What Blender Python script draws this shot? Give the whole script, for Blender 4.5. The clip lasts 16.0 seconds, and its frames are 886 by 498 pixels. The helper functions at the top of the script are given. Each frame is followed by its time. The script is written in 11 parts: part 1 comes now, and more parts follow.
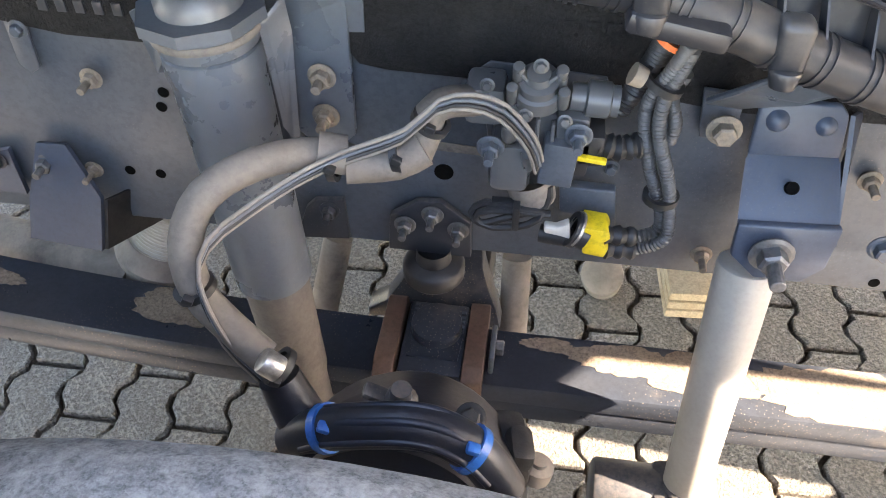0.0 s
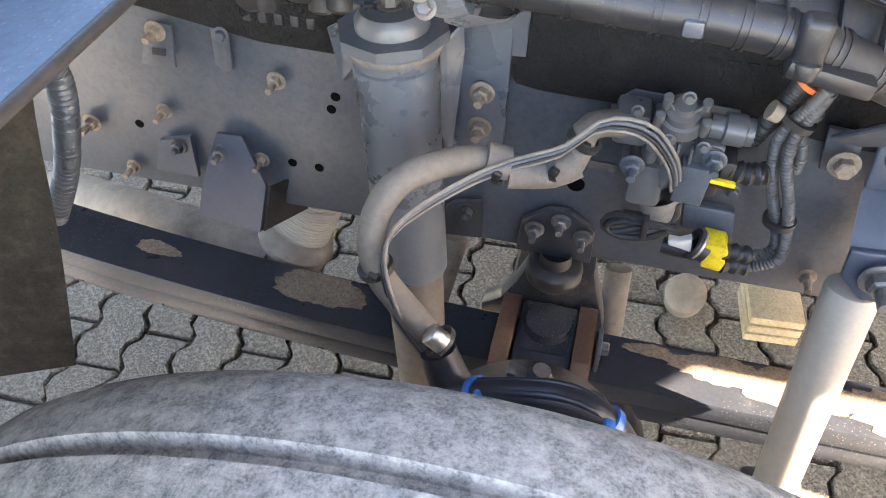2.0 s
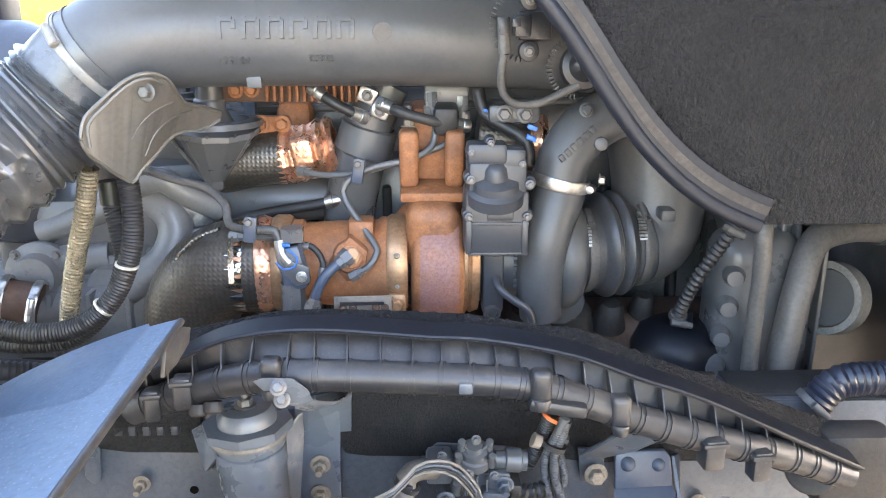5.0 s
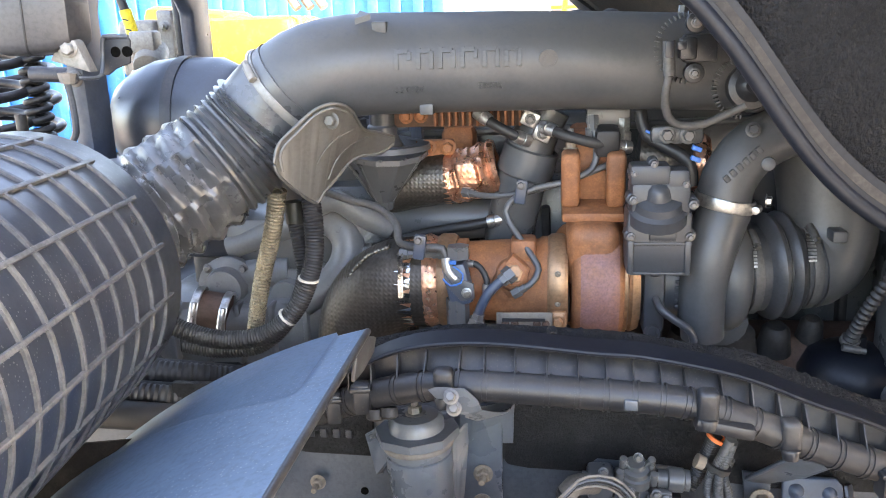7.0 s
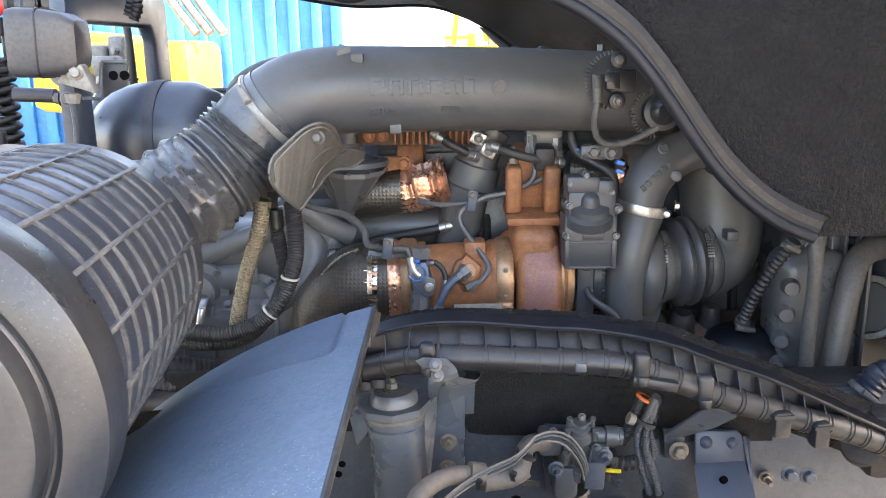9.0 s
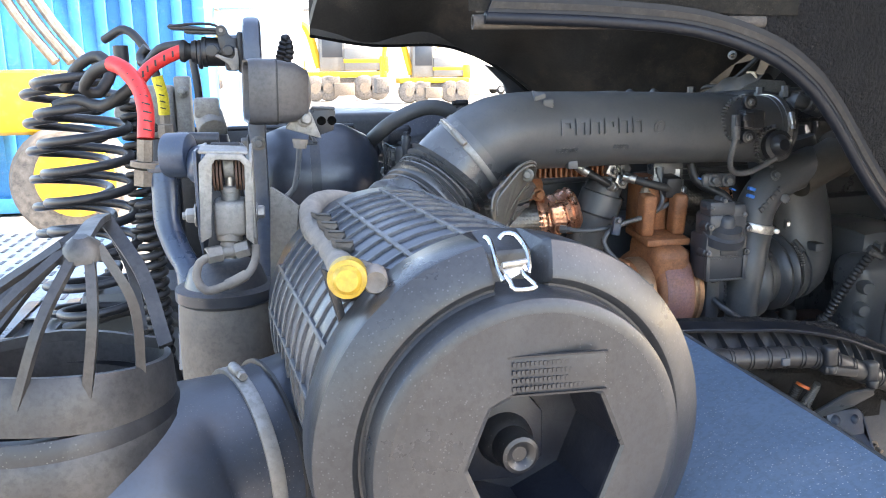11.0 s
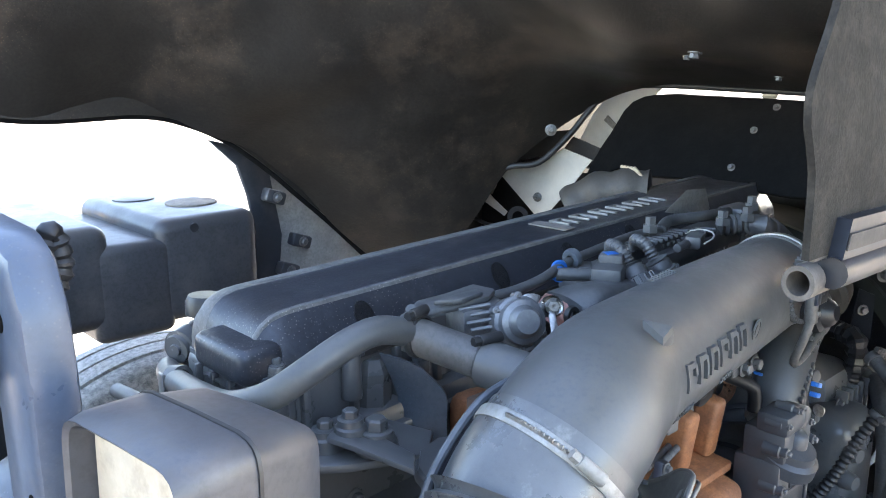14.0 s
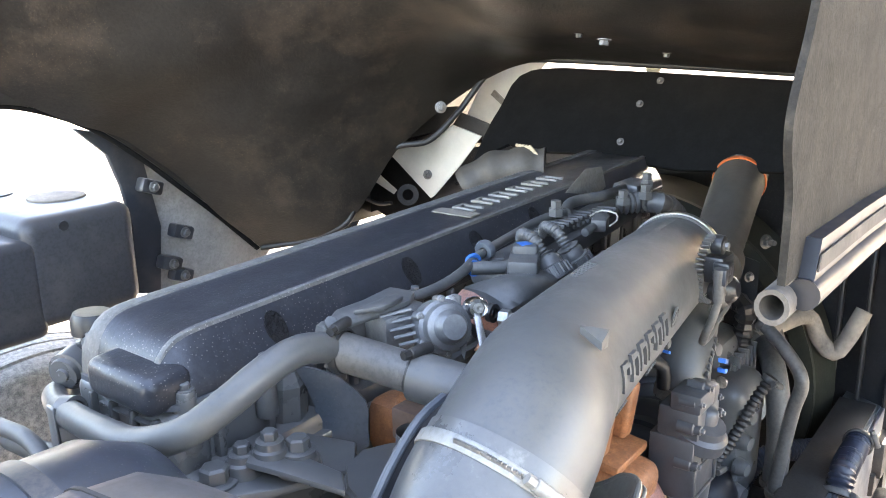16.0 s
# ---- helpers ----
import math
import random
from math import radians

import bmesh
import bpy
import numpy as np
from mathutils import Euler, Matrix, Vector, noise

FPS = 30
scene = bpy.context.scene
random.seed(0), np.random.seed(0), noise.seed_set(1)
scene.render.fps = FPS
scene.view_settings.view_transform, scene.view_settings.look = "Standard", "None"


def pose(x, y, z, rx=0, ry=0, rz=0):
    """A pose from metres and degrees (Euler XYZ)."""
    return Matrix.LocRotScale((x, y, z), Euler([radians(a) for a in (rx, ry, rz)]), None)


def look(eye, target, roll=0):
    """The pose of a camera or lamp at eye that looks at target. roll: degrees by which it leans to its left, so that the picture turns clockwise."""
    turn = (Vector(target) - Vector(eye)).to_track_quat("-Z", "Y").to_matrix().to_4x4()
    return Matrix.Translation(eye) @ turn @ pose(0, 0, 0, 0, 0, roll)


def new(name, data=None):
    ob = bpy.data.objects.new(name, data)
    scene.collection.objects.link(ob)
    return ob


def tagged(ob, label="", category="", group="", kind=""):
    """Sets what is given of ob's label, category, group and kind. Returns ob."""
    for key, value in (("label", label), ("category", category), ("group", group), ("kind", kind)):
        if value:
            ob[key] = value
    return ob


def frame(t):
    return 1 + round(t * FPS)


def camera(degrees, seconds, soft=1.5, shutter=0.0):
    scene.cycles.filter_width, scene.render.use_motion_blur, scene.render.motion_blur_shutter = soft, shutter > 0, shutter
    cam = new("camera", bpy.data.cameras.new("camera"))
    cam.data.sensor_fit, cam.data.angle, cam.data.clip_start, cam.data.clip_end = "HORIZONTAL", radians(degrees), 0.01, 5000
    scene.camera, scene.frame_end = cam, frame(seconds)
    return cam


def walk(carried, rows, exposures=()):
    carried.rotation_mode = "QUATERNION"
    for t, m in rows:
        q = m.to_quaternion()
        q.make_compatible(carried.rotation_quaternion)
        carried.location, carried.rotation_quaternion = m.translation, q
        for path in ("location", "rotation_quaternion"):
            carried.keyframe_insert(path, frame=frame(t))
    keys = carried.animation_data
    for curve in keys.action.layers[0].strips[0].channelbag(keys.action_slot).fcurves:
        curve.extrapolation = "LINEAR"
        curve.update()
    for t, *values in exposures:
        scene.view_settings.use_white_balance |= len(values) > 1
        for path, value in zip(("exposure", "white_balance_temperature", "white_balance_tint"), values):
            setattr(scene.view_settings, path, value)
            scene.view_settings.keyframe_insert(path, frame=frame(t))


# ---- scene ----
cam = camera(57.2, 16.0, 1.0)
METRES, EYE, TILT, LEAN, TURN = 2.43, 1.335, -45.5, 0.0, 8.0
ROWS = [
    (0.0, 0.0, 0.0, 0.0, 0.0, 0.0, -0.0),
    (0.5, -0.0206, -0.0063, 0.0012, 1.14, -0.08, -0.35),
    (1.0, -0.0293, -0.0144, 0.0008, 2.03, -0.07, -2.05),
    (1.5, -0.0313, -0.0258, -0.0031, 3.18, -0.04, -4.15),
    (2.0, -0.0319, -0.0388, -0.0061, 3.78, 0.57, -4.49),
    (2.5, -0.0231, -0.0576, -0.0121, 3.73, 6.22, -3.08),
    (3.0, -0.0181, -0.0763, -0.0149, 1.49, 15.5, -0.66),
    (3.5, -0.0224, -0.0982, -0.0147, -5.62, 21.18, 5.29),
    (4.0, -0.0335, -0.1182, -0.0315, -7.54, 27.87, 7.11),
    (6.5, -0.0561, -0.1365, -0.0479, -4.45, 28.59, 6.24),
    (7.0, -0.0593, -0.1431, -0.05, 1.06, 30.01, 1.63),
    (7.5, -0.0597, -0.1456, -0.0521, 1.41, 30.19, 0.68),
    (8.0, -0.0575, -0.1598, -0.066, 0.73, 30.33, 1.0),
    (10.5, -0.2826, -0.2179, -0.1036, -13.48, 32.02, 14.52),
    (11.0, -0.3412, -0.2013, -0.0811, -13.85, 31.62, 14.74),
    (11.5, -0.3568, -0.1492, -0.0312, -15.91, 30.7, 16.58),
    (12.0, -0.361, -0.1033, 0.0313, -18.31, 30.04, 18.73),
    (12.5, -0.37, -0.068, 0.0868, -22.66, 28.59, 22.09),
    (13.0, -0.3715, -0.0308, 0.1556, -32.06, 24.44, 28.36),
    (13.5, -0.3571, 0.0003, 0.2112, -41.07, 19.67, 33.52),
    (14.0, -0.3465, 0.0123, 0.2411, -40.73, 19.88, 33.89),
    (14.5, -0.3292, 0.0337, 0.2717, -44.01, 17.36, 35.79),
    (15.0, -0.3367, 0.0382, 0.2783, -49.14, 13.49, 38.23),
    (15.5, -0.339, 0.0317, 0.2742, -49.95, 12.27, 38.82),
    (16.0, -0.3404, 0.0226, 0.268, -50.38, 11.64, 39.01),
]
EXPOSURES = ((0.0, 3.82, 7650, 17), (1.0, 3.86, 7650, 17), (2.0, 3.87, 7900, 17), (3.0, 4.24, 7600, 17), (3.5, 4.28, 7600, 17), (4.0, 4.16, 7650, 17), (6.5, 4.14, 7750, 18), (7.0, 3.72, 7850, 19), (8.0, 3.62, 7900, 19), (11.0, 2.98, 7200, 16), (12.0, 2.94, 6900, 14), (12.6, 2.94, 6900, 14), (13.5, 3.6, 6950, 14), (14.0, 3.6, 7000, 14), (14.5, 3.43, 7200, 15), (15.0, 4.08, 7950, 17), (16.0, 4.24, 8100, 17))
walk(cam, [(t, pose(0, 0, EYE, TILT, LEAN, TURN) @ pose(METRES * x, METRES * y, METRES * z, 90 + pitch, roll, yaw)) for t, x, y, z, yaw, pitch, roll in ROWS], EXPOSURES)

# ---- daylight ----
SUN_TO = Vector((0.83, -0.08, 0.55)).normalized()
world = bpy.data.worlds.new("sky")
scene.world = world
world.use_nodes = True
wn = world.node_tree.nodes
sky = wn.new("ShaderNodeTexSky")
sky.sky_type = "NISHITA"
sky.sun_disc = False
sky.sun_elevation = math.asin(SUN_TO.z)
sky.sun_rotation = math.atan2(SUN_TO.x, SUN_TO.y)
wn["Background"].inputs["Strength"].default_value = 0.15
world.node_tree.links.new(sky.outputs[0], wn["Background"].inputs["Color"])
sun = new("sun", bpy.data.lights.new("sun", "SUN"))
sun.data.energy = 5.0
sun.data.angle = radians(0.5)
sun.data.color = (1.0, 0.93, 0.82)
sun.matrix_world = look(SUN_TO * 30, (0, 0, 0))

# ---- mesh helpers ----
def V(*a):
    return Vector(a[0] if len(a) == 1 else a)


def thing(name, label, category, base=(0, 0, 0), group="", kind=""):
    """An Empty that carries the parts of one thing."""
    ob = new(name)
    ob.empty_display_size = 0.02
    ob.location = base
    return tagged(ob, label, category, group, kind)


def part(name, bm, material, parent=None, label="", smooth=True, angle=40):
    """Links a bmesh in world places as one mesh, under a thing or a part."""
    bmesh.ops.recalc_face_normals(bm, faces=bm.faces)
    me = bpy.data.meshes.new(name)
    if smooth:
        lim = radians(angle)
        for f in bm.faces:
            f.smooth = True
        for e in bm.edges:
            if len(e.link_faces) == 2 and e.calc_face_angle(0) > lim:
                e.smooth = False
    bm.to_mesh(me)
    bm.free()
    me.materials.append(material)
    ob = new(name, me)
    if parent is not None:
        ob.parent = parent
        at = parent.location if parent.parent is None else parent.parent.location
        off = Vector(at) if parent.parent is None else Vector((0, 0, 0))
        ob.matrix_parent_inverse = Matrix.Translation(-off)
    if label:
        ob["label"] = label
    return ob


def single(name, bm, material, label, category, group="", kind="", smooth=True, angle=40):
    """A thing of one mesh."""
    return tagged(part(name, bm, material, None, "", smooth, angle), label, category, group, kind)


def join(*bms):
    out = bmesh.new()
    for b in bms:
        me = bpy.data.meshes.new("tmp")
        b.to_mesh(me)
        b.free()
        out.from_mesh(me)
        bpy.data.meshes.remove(me)
    return out


def basis(d, up=(0, 0, 1)):
    """Rotation whose z axis runs along d."""
    d = Vector(d).normalized()
    u = Vector(up)
    if abs(d.dot(u)) > 0.97:
        u = Vector((1, 0, 0))
    x = u.cross(d).normalized()
    return Matrix((x, d.cross(x), d)).transposed().to_4x4()


def box(c, s, bevel=0.0, rot=(0, 0, 0), seg=2):
    bm = bmesh.new()
    bmesh.ops.create_cube(bm, size=1)
    bmesh.ops.scale(bm, vec=s, verts=bm.verts)
    if bevel:
        bmesh.ops.bevel(bm, geom=bm.edges, offset=bevel, segments=seg, affect="EDGES", profile=0.5)
    bmesh.ops.transform(bm, matrix=pose(*c, *rot), verts=bm.verts)
    return bm


def lathe(p0, p1, profile, seg=28):
    """Turns a profile of (share of the way from p0 to p1, radius) about that axis."""
    p0, p1 = Vector(p0), Vector(p1)
    m = basis(p1 - p0)
    n = (p1 - p0).length
    bm = bmesh.new()
    rings = []
    for s, r in profile:
        if r <= 1e-6:
            rings.append([bm.verts.new(p0 + (p1 - p0) * s)])
            continue
        rings.append([bm.verts.new(p0 + m @ Vector((r * math.cos(a), r * math.sin(a), s * n))) for a in [2 * math.pi * k / seg for k in range(seg)]])
    for a, b in zip(rings, rings[1:]):
        for k in range(seg):
            q = [a[k % len(a)], a[(k + 1) % len(a)], b[(k + 1) % len(b)], b[k % len(b)]]
            q = list(dict.fromkeys(q))
            if len(q) > 2:
                bm.faces.new(q)
    return bm


def cyl(p0, p1, r, r2=None, seg=24, bevel=0.0):
    r2 = r if r2 is None else r2
    n = (Vector(p1) - Vector(p0)).length
    b = min(bevel, n / 3) / n if n else 0
    if bevel:
        prof = [(0, 0), (0, r - bevel), (b * 0.3, r - bevel * 0.3), (b, r), (1 - b, r2), (1 - b * 0.3, r2 - bevel * 0.3), (1, r2 - bevel), (1, 0)]
    else:
        prof = [(0, 0), (0, r), (1, r2), (1, 0)]
    return lathe(p0, p1, prof, seg)


def spline(points, step=0.01):
    """Evenly spaced points of a smooth line through the points given."""
    p = [Vector(q) for q in points]
    if len(p) == 2:
        n = max(2, int((p[1] - p[0]).length / step))
        return [p[0].lerp(p[1], k / n) for k in range(n + 1)]
    q = [p[0] * 2 - p[1]] + p + [p[-1] * 2 - p[-2]]
    out = []
    for i in range(1, len(q) - 2):
        a, b, c, d = q[i - 1:i + 3]
        n = max(2, int((c - b).length / step))
        for k in range(n):
            t = k / n
            out.append(0.5 * ((2 * b) + (c - a) * t + (2 * a - 5 * b + 4 * c - d) * t * t + (3 * b - a - 3 * c + d) * t ** 3))
    return out + [p[-1]]


def tube(points, r, seg=12, step=0.012, wave=0.0, pitch=0.01, flat=1.0, cap=True, ends=None):
    """A hose or pipe along a smooth line. wave, pitch: depth and spacing of its rings. r may be a function of the share of the way."""
    if wave:
        step = pitch / 4
    line = spline(points, step)
    bm = bmesh.new()
    rings = []
    t0 = (line[1] - line[0]).normalized()
    u = basis(t0).to_3x3() @ Vector((1, 0, 0))
    run = 0.0
    total = sum((b - a).length for a, b in zip(line, line[1:]))
    for i, p in enumerate(line):
        t = (line[min(i + 1, len(line) - 1)] - line[max(i - 1, 0)]).normalized()
        u = (u - t * u.dot(t)).normalized()
        v = t.cross(u)
        if i:
            run += (p - line[i - 1]).length
        rr = r(run / total) if callable(r) else r
        if wave:
            rr += wave * (0.5 + 0.5 * math.cos(2 * math.pi * run / pitch)) - wave
        rings.append([bm.verts.new(p + (u * math.cos(a) + v * math.sin(a) * flat) * rr) for a in [2 * math.pi * k / seg for k in range(seg)]])
    for a, b in zip(rings, rings[1:]):
        for k in range(seg):
            bm.faces.new((a[k], a[(k + 1) % seg], b[(k + 1) % seg], b[k]))
    if cap:
        bm.faces.new(rings[0][::-1])
        bm.faces.new(rings[-1])
    return bm


def slab(outline, thick, bevel=0.0):
    """A plate: an outline of points in one plane, pushed along thick."""
    bm = bmesh.new()
    vs = [bm.verts.new(p) for p in outline]
    f = bm.faces.new(vs)
    r = bmesh.ops.extrude_face_region(bm, geom=[f])
    bmesh.ops.translate(bm, vec=thick, verts=[g for g in r["geom"] if isinstance(g, bmesh.types.BMVert)])
    bmesh.ops.recalc_face_normals(bm, faces=bm.faces)
    if bevel:
        bmesh.ops.bevel(bm, geom=bm.edges, offset=bevel, segments=2, affect="EDGES", profile=0.5)
    return bm


def xz(y, pts):
    return [(x, y, z) for x, z in pts]


def ribbon(line, across, thick, step=0.02):
    """A strip: a smooth line swept by the vector across, with a thickness vector."""
    ps = spline(line, step)
    a, h = Vector(across), Vector(thick)
    bm = bmesh.new()
    rows = [[bm.verts.new(q) for q in (p, p + a, p + a + h, p + h)] for p in ps]
    for r, s in zip(rows, rows[1:]):
        for k in range(4):
            bm.faces.new((r[k], r[(k + 1) % 4], s[(k + 1) % 4], s[k]))
    bm.faces.new(rows[0][::-1])
    bm.faces.new(rows[-1])
    return bm


def between(a, b, thick, n=60, ragged=0.0):
    """A sheet between two smooth lines, with a thickness; ragged: unevenness of the first line."""
    def even(line):
        ps = spline(line, 0.004)
        return [ps[min(len(ps) - 1, int(k * (len(ps) - 1) / n))] for k in range(n + 1)]
    bm = bmesh.new()
    h = Vector(thick)
    rows = []
    for p, q in zip(even(a), even(b)):
        p = p + Vector((0, 0, ragged * noise.noise(p * 160)))
        rows.append([bm.verts.new(v) for v in (p, q, q + h, p + h)])
    for r, s in zip(rows, rows[1:]):
        for k in range(4):
            bm.faces.new((r[k], r[(k + 1) % 4], s[(k + 1) % 4], s[k]))
    bm.faces.new(rows[0][::-1])
    bm.faces.new(rows[-1])
    return bm


def quilted(points, r, pitch, depth, sides=8, step=0.0035):
    """A pleated hose whose folds are broken into panels, shifted by half a pleat from side to side."""
    line = spline(points, step)
    bm = bmesh.new()
    rings = []
    t0 = (line[1] - line[0]).normalized()
    u = basis(t0).to_3x3() @ Vector((1, 0, 0))
    run, seg = 0.0, sides * 7
    for i, p in enumerate(line):
        t = (line[min(i + 1, len(line) - 1)] - line[max(i - 1, 0)]).normalized()
        u = (u - t * u.dot(t)).normalized()
        v = t.cross(u)
        if i:
            run += (p - line[i - 1]).length
        ring = []
        for k in range(seg):
            a = 2 * math.pi * k / seg
            f = (k / 7) % 1
            edge = max(0.0, 1 - min(f, 1 - f) * 5)
            lean = 0.16 * (2 * f - 1) * (1 if int(k / 7) % 2 else -1)
            w = (run / pitch + 0.5 * (int(k / 7) % 2) + lean) % 1
            fold = 1 - abs(2 * w - 1)
            rr = r - depth * (1 - fold ** 0.7) * (1 - 0.7 * edge) - depth * 0.25 * edge + 0.0012 * noise.noise((p + u * a) * 60)
            ring.append(bm.verts.new(p + (u * math.cos(a) + v * math.sin(a)) * rr))
        rings.append(ring)
    for a, b in zip(rings, rings[1:]):
        for k in range(seg):
            bm.faces.new((a[k], a[(k + 1) % seg], b[(k + 1) % seg], b[k]))
    return bm


def grid_surface(rows, thick, nu=24, nv=24, rough=0.0, scale=4.0):
    """A smooth sheet through rows of control points, with a thickness."""
    lines = [spline(r, 1e9 if len(r) == 2 else 0.02) for r in rows]

    def pick(line, s):
        f = s * (len(line) - 1)
        i = min(int(f), len(line) - 2)
        return line[i].lerp(line[i + 1], f - i)
    bm = bmesh.new()
    g = []
    for a in range(nu + 1):
        col = spline([pick(l, a / nu) for l in lines], 0.01)
        g.append([bm.verts.new(pick(col, b / nv) + Vector((0, 0, rough * (1 - (a / nu) ** 4) * noise.noise(pick(col, b / nv) * scale)))) for b in range(nv + 1)])
    faces = [bm.faces.new((g[a][b], g[a + 1][b], g[a + 1][b + 1], g[a][b + 1])) for a in range(nu) for b in range(nv)]
    r = bmesh.ops.extrude_face_region(bm, geom=faces)
    bmesh.ops.translate(bm, vec=thick, verts=[q for q in r["geom"] if isinstance(q, bmesh.types.BMVert)])
    return bm


BOLTS = {}


def bolt(p, d, size, material, parent, name="bolt", stud=0.0, label=""):
    """A flanged hex bolt whose head stands at p and points along d; stud: length of a thread sticking out."""
    key = (round(size, 4), round(stud, 4), material.name)
    if key not in BOLTS:
        s = size
        washer = lathe((0, 0, 0), (0, 0, s * 0.16), [(0, 0), (0, s * 0.98), (0.6, s * 0.98), (1, s * 0.8), (1, 0)], 18)
        head = lathe((0, 0, s * 0.1), (0, 0, s * 0.85), [(0, 0), (0, s * 0.66), (0.85, s * 0.66), (1, s * 0.52), (1, 0)], 6)
        bits = [washer, head]
        if stud:
            bits.append(cyl((0, 0, s * 0.5), (0, 0, s * 0.85 + stud), s * 0.34, seg=12, bevel=s * 0.06))
        bm = join(*bits)
        me = bpy.data.meshes.new(name)
        bmesh.ops.recalc_face_normals(bm, faces=bm.faces)
        bm.to_mesh(me)
        bm.free()
        me.materials.append(material)
        BOLTS[key] = me
    ob = new(name, BOLTS[key])
    turn = random.random() * 60
    m = Matrix.Translation(p) @ basis(d) @ pose(0, 0, 0, 0, 0, turn)
    if parent is not None:
        ob.parent = parent
        off = Vector(parent.location) if parent.parent is None else Vector((0, 0, 0))
        ob.matrix_parent_inverse = Matrix.Translation(-off)
    ob.matrix_basis = m
    if label:
        ob["label"] = label
    return ob


def band(c, d, r, width, material, parent, name="hose_clamp", screw=(0, 0, 1), label=""):
    """A hose clamp round an axis d at c, with its worm screw on the side of screw."""
    c, d = Vector(c), Vector(d).normalized()
    strap = lathe(c - d * width / 2, c + d * width / 2, [(0, r * 0.96), (0, r + 0.0016), (0.1, r + 0.0022), (0.9, r + 0.0022), (1, r + 0.0016), (1, r * 0.96)], 40)
    s = Vector(screw)
    s = (s - d * s.dot(d)).normalized()
    q = d.cross(s)
    at = c + s * (r + 0.005)
    hous = cyl(at - q * 0.012, at + q * 0.012, 0.0055, seg=10, bevel=0.001)
    head = cyl(at + q * 0.012, at + q * 0.019, 0.0045, seg=6)
    return part(name, join(strap, hous, head), material, parent, label)


def letters(body, size, depth, m, name, material, parent, label="", width=1.0):
    """Raised characters in the built-in font, as a mesh."""
    cu = bpy.data.curves.new(name, "FONT")
    cu.body = body
    cu.size = size
    cu.extrude = depth
    cu.align_x = "CENTER"
    cu.align_y = "CENTER"
    tmp = bpy.data.objects.new(name, cu)
    scene.collection.objects.link(tmp)
    me = bpy.data.meshes.new_from_object(tmp.evaluated_get(bpy.context.evaluated_depsgraph_get()))
    bpy.data.objects.remove(tmp)
    bm = bmesh.new()
    bm.from_mesh(me)
    bpy.data.meshes.remove(me)
    bmesh.ops.scale(bm, vec=(width, 1, 1), verts=bm.verts)
    bmesh.ops.transform(bm, matrix=m, verts=bm.verts)
    return part(name, bm, material, parent, label, smooth=False)


def facing(p, right, up):
    """A pose at p whose x runs along right and whose y leans to up."""
    x = Vector(right).normalized()
    y = Vector(up)
    y = (y - x * y.dot(x)).normalized()
    return Matrix.Translation(p) @ Matrix((x, y, x.cross(y))).transposed().to_4x4()

